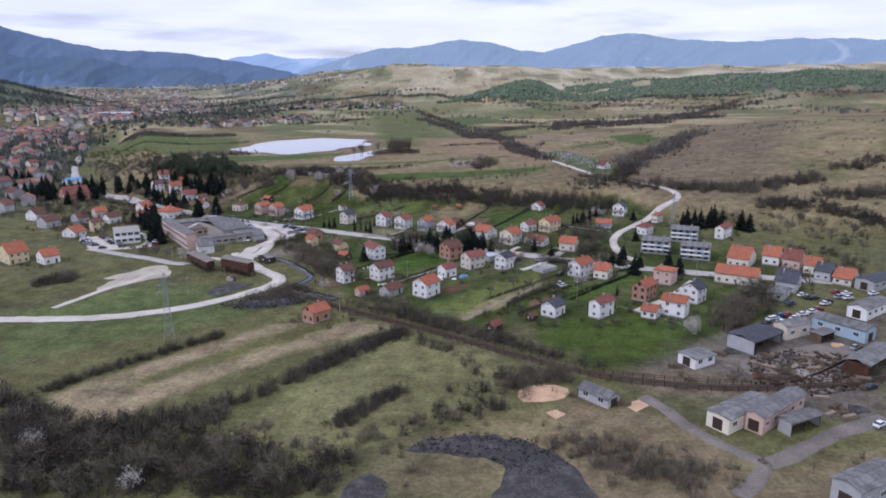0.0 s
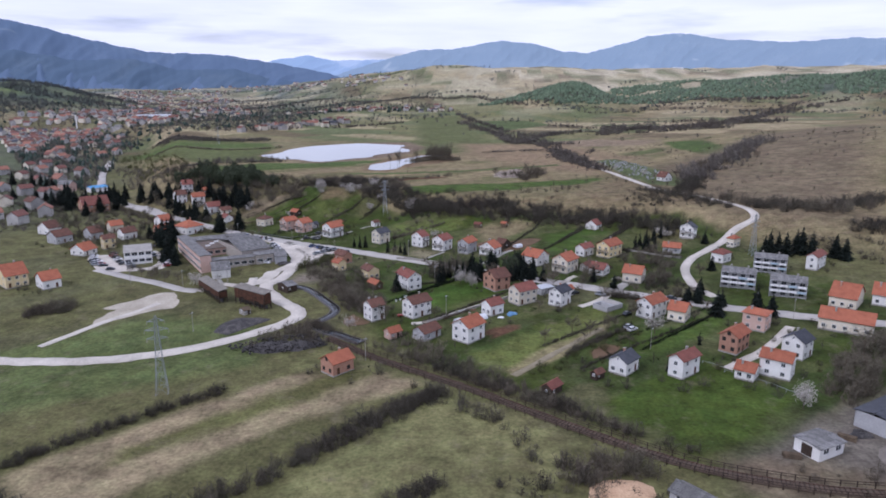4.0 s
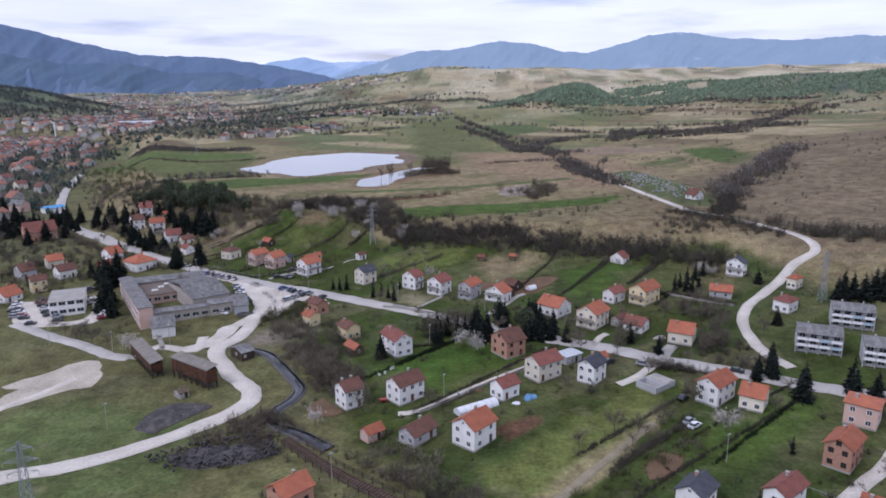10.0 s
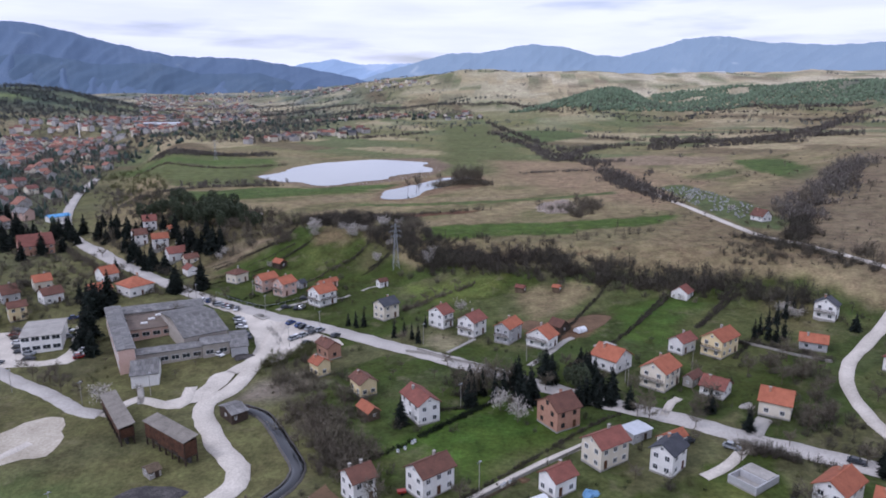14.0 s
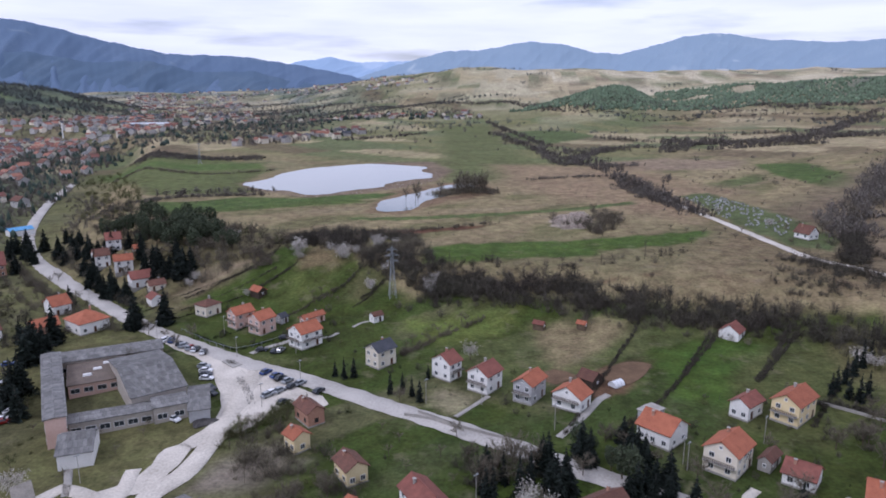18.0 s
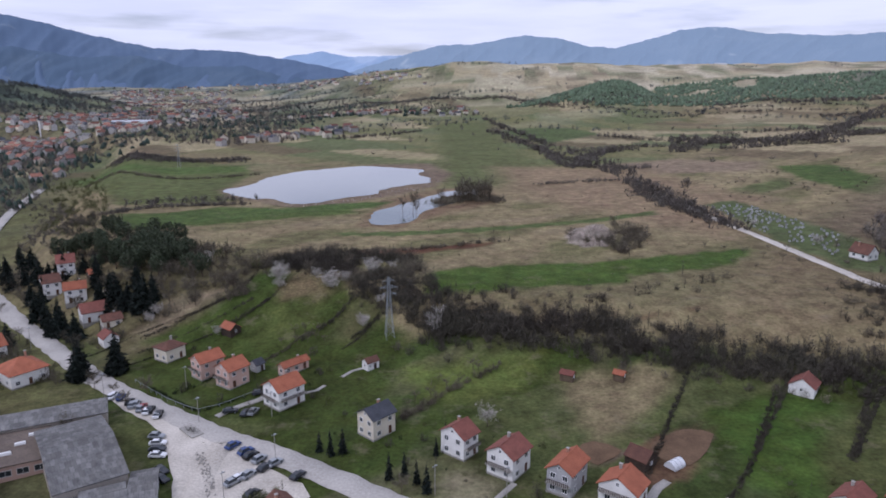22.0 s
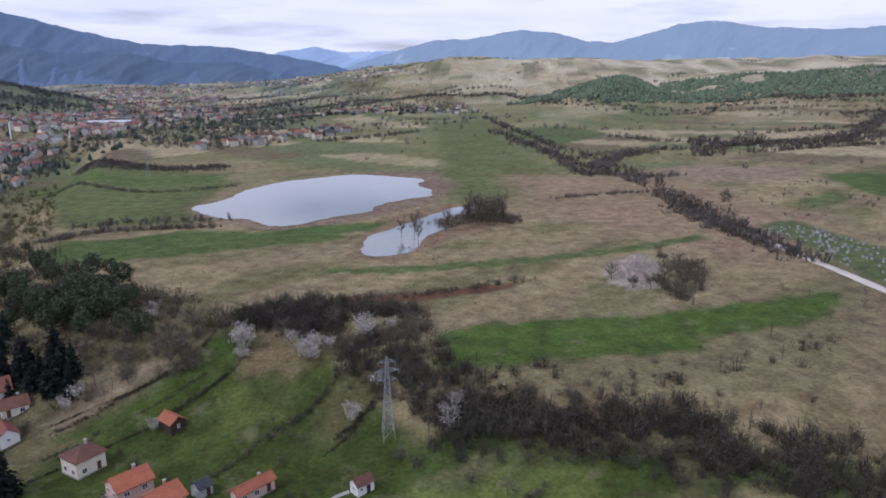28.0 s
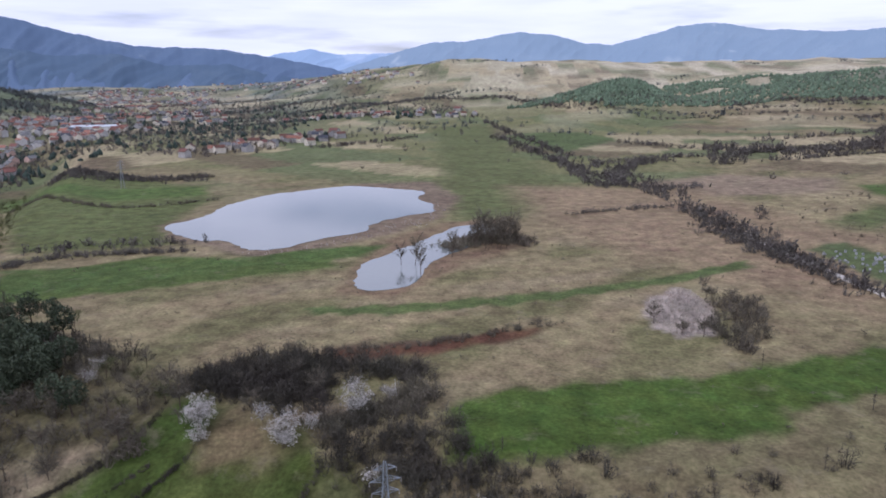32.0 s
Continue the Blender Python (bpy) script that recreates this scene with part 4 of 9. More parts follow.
    for s, side in ((-1, -90), (1, 90)):
        for k, z in enumerate(floors):
            for i in range(n):
                px = -l / 2 + l * (i + 0.5) / n
                if k == 0 and s < 0 and i == door_at:
                    d = part("door", Form().box(-0.5, -0.07, 0, 0.5, 0.07, 2.1), FRAME_BROWN, own, "", pose(px, s * w / 2, 0.3, 0, 0, 0))
                    part("door_handle", Form().box(0.34, -0.13, 0.98, 0.44, -0.07, 1.04), STEEL, d)
                    continue
                put_window(own, win, px, s * w / 2, z, side)
    g = 2 if w > 5 else 1
    for s, side in ((-1, 180), (1, 0)):
        for z in floors:
            for i in range(g):
                put_window(own, win, s * l / 2, -w / 2 + w * (i + 0.5) / g, z, side)
        if kind == "gable" and rise > 1.7:
            put_window(own, SHADE_PANEL if bare else WIN_SMALL, s * l / 2, 0, h + rise * 0.38, side)
    for c in range(chimneys):
        cx, cy = (l * (0.22 - 0.5 * c), w * 0.16)
        top = h + rise + 0.55
        ch = part("chimney", Form().box(cx - 0.28, cy - 0.28, h, cx + 0.28, cy + 0.28, top), WALL_BRICK if bare or rnd.random() < 0.5 else CONCRETE, own)
        part("chimney_cap", Form().box(cx - 0.38, cy - 0.38, top, cx + 0.38, cy + 0.38, top + 0.1), CONCRETE, ch)
    for where in balcony.split():
        z = 3.0
        if where in "xX":
            s = -1 if where == "x" else 1
            b = part("balcony", Form().box(min(s * l / 2, s * (l / 2 + 1.2)), -w / 2 + 0.2, z - 0.16, max(s * l / 2, s * (l / 2 + 1.2)), w / 2 - 0.2, z), CONCRETE, own)
            k = max(5, int(w / 0.5))
            f = Form().box(s * (l / 2 + 1.15) - 0.04, -w / 2 + 0.2, z + 0.9, s * (l / 2 + 1.15) + 0.04, w / 2 - 0.2, z + 0.98)
            for i in range(k + 1):
                py = -w / 2 + 0.25 + (w - 0.5) * i / k
                f.box(s * (l / 2 + 1.15) - 0.03, py - 0.09, z, s * (l / 2 + 1.15) + 0.03, py + 0.09, z + 0.9)
            part("railing", f, DARK_WOOD, b, "dark timber balcony railing")
        else:
            s = -1 if where == "y" else 1
            b = part("balcony", Form().box(-l / 2 + 0.2, min(s * w / 2, s * (w / 2 + 1.2)), z - 0.16, l / 2 - 0.2, max(s * w / 2, s * (w / 2 + 1.2)), z), CONCRETE, own)
            k = max(5, int(l / 0.5))
            f = Form().box(-l / 2 + 0.2, s * (w / 2 + 1.15) - 0.04, z + 0.9, l / 2 - 0.2, s * (w / 2 + 1.15) + 0.04, z + 0.98)
            for i in range(k + 1):
                px = -l / 2 + 0.25 + (l - 0.5) * i / k
                f.box(px - 0.09, s * (w / 2 + 1.15) - 0.03, z, px + 0.09, s * (w / 2 + 1.15) + 0.03, z + 0.9)
            part("railing", f, DARK_WOOD, b, "dark timber balcony railing")
    return own


def hut(x, y, l, w, turn, walls, roof, label, h=2.5, pitch=0.7, name="shed", category="shed", grow=0.4, group="sheds"):
    l, w = max(l + grow, 2.4), max(w + grow, 2.2)
    own = thing(name, x, y, turn, label, category, group)
    part("wall", wall_block(l, w, h, pitch * w / 2, True, -1.0), walls, own)
    gable_roof(own, l, w, h, pitch * w / 2, roof, 0.35, 0.14)
    part("door", Form().box(-0.5, -0.06, 0, 0.5, 0.06, 1.95), DARK_WOOD, own, "", pose(l * 0.15, -w / 2, 0.05, 0, 0, 0))
    put_window(own, WIN_SMALL, -l / 2, 0, 1.5, 180)
    put_window(own, WIN_SMALL, -l * 0.28, -w / 2, 1.5, -90)
    return own


WR, OR = "white rendered house with a red tiled roof", "white rendered house with an orange tiled roof"
house(-42.7, 293.5, 5.5, 5.7, 41, WALL_WHITE, ROOF_BROWN, "white two-storey house with weathered brown tiled roof", chimneys=2)
house(-6.8, 273.4, 8.5, 7.0, 51, WALL_WHITE, ROOF_ORANGE, "white two-storey house with orange roof near the railway", 2)
house(-27.0, 297.4, 8.8, 6.1, 45, WALL_WHITE, ROOF_BROWN, "white two-storey house with patchy red-brown roof", chimneys=1)
house(-33.6, 331.7, 10.3, 6.1, 125, WALL_WHITE, ROOF_RED, "white house with dark red roof beside a conifer")
house(-52.5, 345.7, 6.9, 5.0, 128, WALL_YELLOW, ROOF_BROWN, "yellow house with brown tiled roof among bare shrubs", 1.5)
hut(-48.1, 331.1, 6.1, 3.2, 132, WOOD, ROOF_ORANGE, "timber garden shed with orange roof")
house(-69.1, 358.0, 4.7, 4.3, 139, WALL_YELLOW, ROOF_ORANGE, "cream house with bright orange roof above the creek", 1.5)
house(-70.0, 372.5, 7.7, 4.6, 134, WALL_BRICK, ROOF_BROWN, "bare brick house beside the car park", 1.5, bare=True)
house(3.9, 329.5, 7.5, 8.2, 36, WALL_BRICK, ROOF_BROWN, "unfinished brick house with three open storeys", 2, bare=True)
house(13.9, 311.6, 8.9, 6.3, 38, WALL_CREAM, ROOF_RED, "cream house with red roof and white verges")
house(1.8, 298.7, 6.3, 5.0, 41, WALL_WHITE, ROOF_RED, "small white house with red-brown roof beside the polytunnel", 1.5)
house(22.9, 366.8, 8.9, 8.5, 138, WALL_WHITE, ROOF_ORANGE, "white house with a broad orange roof above conifers", 1.5)
house(35.4, 354.6, 9.1, 7.6, 51, WALL_CREAM, ROOF_ORANGE, "cream house with orange roof and timber balconies", 2, balcony="x")
hut(45.2, 355.5, 6.2, 2.6, 51, CONCRETE, ROOF_BROWN, "grey garage with brown gabled roof", 2.7)
house(50.0, 349.0, 6.5, 6.3, 145, WALL_WHITE, ROOF_RED, "low white outbuilding with red-brown roof", 1)
house(63.1, 338.6, 7.6, 7.8, 154, WALL_CREAM, ROOF_ORANGE, "cream house with a wide bright orange roof", 1.5)
house(47.8, 380.6, 7.4, 5.0, 44, WALL_WHITE, ROOF_RED, "small white house with dark red roof", 1.5)
house(59.5, 379.5, 10.5, 6.9, 46, WALL_YELLOW, ROOF_ORANGE, "pale yellow house with orange roof and balcony", 2, balcony="x")
hut(60.5, 435.7, 6.1, 6.2, 55, WALL_WHITE, ROOF_RED, "small white cabin with red roof under the scarp")
house(106.1, 411.3, 4.3, 7.0, 52, WALL_WHITE, ROOF_DARK, "white chalet-like house with dark grey roof and balcony", 2, balcony="x")
house(90.8, 384.0, 7.8, 5.5, 158, WALL_GREY, ROOF_ORANGE, "long grey barn with orange tiled roof", 1, name="barn", category="barn")
house(108.8, 366.8, 5.7, 6.8, 131, WALL_WHITE, ROOF_RED, "white house with brown-red hipped roof by the lane", 1.5, "hip")
house(123.3, 393.1, 3.4, 5.5, 130, WALL_CREAM, ROOF_ORANGE, "small house with orange hipped roof by the lane", 1.5, "hip")
house(28.2, 308.8, 7.0, 5.3, 52, WALL_WHITE, ROOF_DARK, "white house with slate-grey roof", 2)
hut(23.1, 323.1, 6.2, 4.5, 37, WALL_GREY, METAL_SHEET, "carport with flat white metal roof", 2.6, 0.08, "carport", "carport")
hut(31.4, 319.3, 6.7, 3.0, 38, WALL_WHITE, ROOF_ORANGE, "small white annexe with orange roof", 2.8)
house(60.7, 296.0, 9.7, 6.1, 44, WALL_WHITE, ROOF_ORANGE, "tall white house with red-orange roof", 2)
house(69.7, 291.8, 5.9, 7.0, 148, WALL_CREAM, ROOF_ORANGE, "cream house with orange roof beside a hedge", 1.5)
house(93.9, 282.7, 7.3, 7.1, 143, WALL_PINK, ROOF_ORANGE, "salmon two-storey house with low orange roof", 2, "hip", 0.4)
house(79.8, 263.8, 9.1, 5.6, 48, WALL_BRICK, ROOF_ORANGE, "unplastered brick house with new orange roof", 2, bare=True)
house(41.2, 247.3, 7.3, 5.6, 50, WALL_WHITE, ROOF_DARK, "white house with dark grey roof beside garden plots", 1.5)
house(58.7, 245.2, 8.7, 4.6, 42, WALL_WHITE, ROOF_RED, "white two-storey house with red roof on the lawn", 2)
house(97.6, 258.8, 6.8, 6.4, 43, WALL_WHITE, ROOF_DARK, "white house with dark grey-brown roof", 2)
house(85.8, 244.5, 8.3, 5.7, 145, WALL_WHITE, ROOF_ORANGE, "white two-storey house with orange roof and lean-to", 2)
house(76.4, 242.7, 5.1, 5.2, 144, WALL_WHITE, ROOF_ORANGE, "low white annexe with orange roof", 1)
house(123.9, 281.4, 16.0, 10.0, 148, WALL_CREAM, ROOF_ORANGE, "large cream house with wide orange roof", 1.5, pitch=0.5)
house(-34.8, 401.6, 5.3, 7.0, 54, WALL_WHITE, ROOF_RED, "white house with red roof beside a blossoming tree", 2, balcony="y")
house(-22.8, 394.0, 7.5, 6.8, 57, WALL_WHITE, ROOF_RED, "white two-storey house with red roof on a paved terrace", 2, balcony="x")
house(-9.8, 388.3, 8.5, 5.6, 60, WALL_GREY, ROOF_ORANGE, "grey unpainted house with orange roof and open balconies", 2, balcony="x")
house(1.8, 383.8, 6.4, 8.2, 58, WALL_WHITE, ROOF_ORANGE, "white house with sloping orange roof and dark balcony", 1.5, balcony="x")
hut(8.3, 397.7, 5.1, 4.8, 139, DARK_WOOD, ROOF_BROWN, "brown outbuilding with tiled roof", 2.6)
hut(22.2, 377.3, 3.7, 5.5, 133, WALL_GREY, CONCRETE, "grey flat-roofed annexe behind a house", 2.8, 0.06)
house(-134.9, 456.3, 7.0, 6.4, 62, WALL_CREAM, ROOF_BROWN, "cream house with brown hipped roof", 1.5, "hip")
house(-116.5, 443.7, 7.7, 5.8, 53, WALL_PINK, ROOF_ORANGE, "pinkish house with orange roof and gable balcony", 2, balcony="x")
house(-106.3, 437.9, 7.0, 6.4, 58, WALL_PINK, ROOF_ORANGE, "pinkish-white house with orange roof and balcony", 2, balcony="x")
house(-86.5, 426.0, 8.5, 7.2, 53, WALL_WHITE, ROOF_ORANGE, "white house with orange roof and wrap-round balcony", 2, balcony="x y")
house(-89.9, 446.9, 9.2, 2.8, 53, WALL_PINK, ROOF_ORANGE, "long low outbuilding with orange and brown roof", 1, name="outbuilding", category="outbuilding")
hut(-101.9, 447.4, 2.9, 3.0, 59, WALL_GREY, ROOF_DARK, "small grey shed with dark roof")
hut(-119.6, 471.4, 5.4, 3.9, 147, DARK_WOOD, ROOF_ORANGE, "timber hay hut with orange roof on the slope", 2.6)
hut(-162.9, 467.8, 6.0, 4.7, 137, WALL_WHITE, ROOF_RED, "low white hut with red roof", 2.6)
house(-177.8, 484.0, 8.3, 7.7, 42, WALL_WHITE, ROOF_RED, "white house with dark red roof below the wood", 1.5)
house(-167.4, 478.0, 6.3, 5.0, 44, WALL_CREAM, ROOF_BROWN, "low house with brown tiled roof", 1)
house(-192.9, 498.0, 7.5, 6.4, 32, WALL_WHITE, ROOF_ORANGE, "white house with orange roof behind conifers", 2)
house(-208.9, 506.4, 6.4, 7.5, 43, WALL_WHITE, ROOF_BROWN, "white house with brown roof behind conifers", 2)
house(-208.6, 517.6, 6.4, 8.1, 34, WALL_WHITE, ROOF_RED, "white house with red roof at the wood's edge", 2)
hut(-192.5, 510.1, 3.1, 4.2, 43, WOOD, ROOF_ORANGE, "timber hut with orange roof under trees")
house(-57.0, 410.4, 7.3, 6.0, 51, WALL_CREAM, ROOF_DARK, "cream house with dark purple-brown roof", 2)
hut(-4.8, 442.1, 3.6, 1.9, 153, WOOD, ROOF_RED, "red-roofed timber hut at the foot of the scarp", 2.2)
hut(10.4, 441.9, 2.8, 1.4, 150, WOOD, ROOF_ORANGE, "orange-roofed timber hut at the foot of the scarp", 2.0)
hut(-65.8, 449.7, 4.0, 2.7, 46, WALL_WHITE, ROOF_BROWN, "small white hut with brown roof at a path's end", 2.6)
house(-205.3, 403.9, 6.1, 5.0, 45, WALL_YELLOW, ROOF_BROWN, "yellow house with brown roof", 2)
house(-205.9, 425.8, 7.8, 7.0, 54, WALL_WHITE, ROOF_BROWN, "white house with red-brown roof", 1.5)
house(-226.4, 426.5, 6.6, 9.0, 55, WALL_GREY, ROOF_BROWN, "grey house with brown roof", 1.5)
house(-222.9, 444.4, 6.9, 7.1, 46, WALL_CREAM, ROOF_ORANGE, "cream house with bright orange roof", 1.5)
house(-187.9, 432.6, 8.5, 6.6, 48, WALL_BRICK, ROOF_ORANGE, "brick house with orange roof", 1.5, bare=True)
house(-174.9, 438.8, 10.9, 11.5, 58, WALL_WHITE, ROOF_ORANGE, "white house with orange hipped roof", 1.5, "hip")
house(-198.6, 456.6, 6.7, 9.0, 55, WALL_WHITE, ROOF_ORANGE, "white cottage with orange roof by the road", 1.5)
house(-274.2, 512.9, 16.6, 15.6, 42, WALL_BRICK, ROOF_RED, "large red-roofed brick house near conifers", 2)
house(-196.7, 336.0, 7.4, 9.1, 50, WALL_WHITE, ROOF_ORANGE, "white house with two-tone orange roof in the meadow", 1.5)
house(-261.4, 440.4, 7.6, 10.3, 65, WALL_WHITE, ROOF_BROWN, "white house with brown roof", 1.5)
house(-241.8, 418.9, 9.3, 9.0, 62, WALL_GREY, ROOF_BROWN, "grey house with brown roof", 1.5)
house(-212.4, 391.9, 7.9, 9.5, 71, WALL_WHITE, ROOF_ORANGE, "cottage with orange roof", 1)
house(-215.8, 339.4, 9.0, 12.7, 51, WALL_YELLOW, ROOF_ORANGE, "yellow house with orange roof at the meadow's edge", 2)
house(-47.4, 247.2, 7.7, 6.1, 49, WALL_BRICK, ROOF_ORANGE, "lone bare brick house with orange roof in fields", 1.5, bare=True)
house(-21.4, 274.8, 8.1, 5.3, 51, WALL_GREY, ROOF_BROWN, "low grey house with partly orange roof", 1)
hut(-33.3, 275.0, 4.7, 3.3, 44, WALL_PINK, ROOF_ORANGE, "small outbuilding with orange roof")
hut(18.0, 232.3, 5.2, 3.0, 52, DARK_WOOD, ROOF_RED, "dark timber shed with red roof")
hut(32.5, 242.1, 3.5, 2.0, 46, DARK_WOOD, ROOF_BROWN, "dark timber hut in a vegetable garden", 2.0)


def terrace_block(x, y, turn, l=13.0, w=9.0, h=6.4):
    """Four narrow dwellings in a row: fins between them, balconies on each floor, a low sheet roof."""
    own = thing("terrace_block", x, y, turn, "white terrace block with balconies and pale grey sheet roof", "apartment block", "terrace blocks")
    part("wall", wall_block(l, w, h, 0.9, True), WALL_GREY, own)
    gable_roof(own, l, w + 1.6, h, 1.15, ROOF_FIBRE, 0.35, 0.16)
    u = l / 4
    for i in range(5):
        px = -l / 2 + u * i
        part("fin_wall", Form().box(px - 0.12, -w / 2 - 1.3, -1.5, px + 0.12, -w / 2, h - 0.25), WALL_GREY, own)
    for k, z in enumerate((0.1, 2.15, 4.2)):
        for i in range(4):
            px = -l / 2 + u * (i + 0.5)
            put_window(own, WIN_WIDE, px, -w / 2, z + 1.15, -90)
            put_window(own, WIN, px, w / 2, z + 1.2, 90)
            if k:
                b = part("balcony", Form().box(px - u / 2 + 0.12, -w / 2 - 1.25, z - 0.18, px + u / 2 - 0.12, -w / 2, z), CONCRETE, own)
                part("parapet", Form().box(px - u / 2 + 0.12, -w / 2 - 1.3, z - 0.1, px + u / 2 - 0.12, -w / 2 - 1.2, z + 0.75), FRAME_WHITE if (i + k) % 4 else PALE_BLUE, b)
    for i in (0, 2):
        part("chimney", Form().box(-l / 2 + u * (i + 1) - 0.3, 0.8, h, -l / 2 + u * (i + 1) + 0.3, 1.4, h + 2.0), CONCRETE, own)
    return own


for x, y in ((104.4, 331.0), (125.1, 351.7), (119.4, 319.2)):
    terrace_block(x, y, -22)
house(146.5, 355.4, 11.4, 4.3, 48, WALL_WHITE, ROOF_RED, "white house with red roof among tall conifers", 2)
house(136.0, 306.6, 8.8, 12.8, 142, WALL_CREAM, ROOF_ORANGE, "cream house with orange roof", 1.5)
house(150.6, 308.0, 6.6, 10.5, 147, WALL_WHITE, ROOF_ORANGE, "white house with orange-red roof", 1.5)
house(157.4, 301.8, 7.0, 10.7, 141, WALL_PINK, ROOF_RED, "pinkish house with red roof", 1.5)
house(160.9, 291.8, 5.9, 8.4, 142, WALL_CREAM, ROOF_ORANGE, "cream house with pale orange roof", 1.5)
house(161.3, 282.6, 5.8, 8.1, 136, WALL_GREY, ROOF_DARK, "grey house with dark roof", 1.5)
house(166.9, 276.6, 6.6, 10.0, 132, WALL_CREAM, ROOF_ORANGE, "low house with orange roof", 1)
house(140.3, 271.3, 7.6, 11.3, 144, WALL_GREY, ROOF_DARK, "workshop with dark grey roof", 1.5)
house(131.7, 261.0, 5.4, 9.6, 139, WALL_GREY, ROOF_FIBRE, "workshop with grey sheet roof", 1, pitch=0.3)


# ---------------------------------------------------------------- sheds and halls of the timber yard
def hall(x, y, l, w, turn, walls, roof, label, h=4.0, pitch=0.3, name="industrial_shed", group="yard sheds", bays=0, open_side=False, band=None, over=0.5):
    """A long low building: walls (or posts on the open side), sheet roof, windows bay by bay."""
    own = thing(name, x, y, turn, label, "shed", group)
    rise = pitch * w / 2
    if open_side:
        f = Form().box(-l / 2, w / 2 - 0.2, -1.0, l / 2, w / 2, h)
        f.box(-l / 2, -w / 2, -1.0, -l / 2 + 0.2, w / 2, h).box(l / 2 - 0.2, -w / 2, -1.0, l / 2, w / 2, h)
        part("wall", f, walls, own)
        for i in range(max(2, int(l / 4)) + 1):
            px = -l / 2 + 0.2 + (l - 0.4) * i / max(2, int(l / 4))
            part("post", Form().box(px - 0.12, -w / 2, -1.0, px + 0.12, -w / 2 + 0.24, h + 0.1), WOOD, own)
    else:
        part("wall", wall_block(l, w, h, rise, True, -1.4), walls, own)
    gable_roof(own, l, w, h, rise, roof, over, 0.14)
    n = bays or max(2, int(l / 4.5))
    if not open_side:
        for s, side in ((-1, -90), (1, 90)):
            for i in range(n):
                put_window(own, band or WIN_WIDE, -l / 2 + l * (i + 0.5) / n, s * w / 2, min(h - 1.1, 2.2), side)
        part("gate", Form().box(-0.07, -1.4, 0, 0.07, 1.4, min(3.0, h - 0.4)), DARK_WOOD, own, "", pose(-l / 2, 0, 0, 0, 0, 0))
    return own


hall(78.7, 201.8, 8.6, 6.8, 29, WALL_WHITE, ROOF_FIBRE, "small white office with low grey roof", 3.2, 0.12)
hall(102.4, 214.9, 15.9, 9.6, 34, WALL_GREY, ROOF_DARK, "open-sided shed with dark sheet roof", 4.2, 0.2, open_side=True)
hall(118.2, 222.7, 11.4, 5.4, 25, WALL_CREAM, ROOF_FIBRE, "pale green workshop with grey sheet roof", 4.5, 0.35)
hall(126.0, 217.7, 7.7, 3.8, 32, WOOD, ROOF_FIBRE, "brown timber lean-to beside a workshop", 3.0, 0.15, open_side=True)
hall(135.9, 223.1, 17.9, 6.8, 123, PALE_BLUE, ROOF_FIBRE, "long pale blue workshop with grey roof", 4.2, 0.35)
hall(130.1, 197.0, 22.3, 6.6, 38, RUST, ROOF_FIBRE, "long open shed with pale sheet roof", 4.0, 0.3, open_side=True)
hall(77.8, 166.6, 19.4, 6.5, 34, WALL_CREAM, ROOF_FIBRE, "sawmill hall with broad grey sheet roof", 4.0, 0.14)
hall(87.2, 167.1, 22.7, 4.7, 39, WALL_PINK, ROOF_FIBRE, "pinkish sawmill wing with hipped grey roof", 4.4, 0.4)
hall(90.7, 161.3, 11.0, 3.8, 25, WALL_GREY, ROOF_FIBRE, "open sawmill bay with grey sheet roof", 3.6, 0.2, open_side=True)
hall(43.5, 178.8, 10.2, 5.1, 130, WALL_GREY, ROOF_FIBRE, "old grey timber store beside the railway", 2.8, 0.5)
hall(91.4, 132.9, 16.4, 6.2, 28, WALL_GREY, ROOF_FIBRE, "large warehouse with grey sheet roof", 5.0, 0.3)
hall(155.3, 241.3, 18.2, 6.8, 35, WALL_WHITE, ROOF_FIBRE, "white workshop with grey roof", 4.0, 0.3)
hall(176.1, 271.1, 18.1, 7.5, 30, WALL_GREY, ROOF_DARK, "dark-roofed workshop at the yard's edge", 4.0, 0.25)

# ---------------------------------------------------------------- school-like factory block round a courtyard
SHEET = ROOF_FIBRE


def wing(x, y, l, w, turn, h, label, walls, band=True, pitch=0.12, name="factory_wing", roof=None):
    own = thing(name, x, y, turn, label, "building", "factory block")
    part("wall", Form().box(-l / 2, -w / 2, -1.5, l / 2, w / 2, h), walls, own)
    gable_roof(own, l, w, h, pitch * w / 2, roof or SHEET, 0.45, 0.25)
    if band:
        n = max(1, int(l / 3.1))
        for z in ([1.9] if h < 6 else [1.9, 5.2]):
            for s, side in ((-1, -90), (1, 90)):
                for i in range(n):
                    put_window(own, WIN_BAND, -l / 2 + l * (i + 0.5) / n, s * w / 2, z, side)
    return own


wing(-146.2, 376.1, 50.5, 4.9, 125, 8.0, "tall salmon wing with long grey sheet roof", WALL_PINK)
WALL_SCHOOL = material("weathered_grey_plaster", rgb(140, 134, 126), rgb(182, 175, 164), 0.25, 0.9, 0, 0.15, 12)
wing(-123.3, 366.6, 20.6, 5.5, 29, 4.2, "low corridor wing with a row of wide windows", WALL_SCHOOL)
wing(-110.3, 373.5, 8.8, 7.1, 31, 4.6, "low wing with windows and grey sheet roof", WALL_SCHOOL)
wing(-146.6, 407.5, 30.7, 9.3, 30, 4.6, "long north wing with a window band", WALL_SCHOOL)
wing(-125.2, 389.2, 15.0, 33.3, 40, 5.6, "broad hall under a patched grey sheet roof", WALL_SCHOOL, False, 0.16)
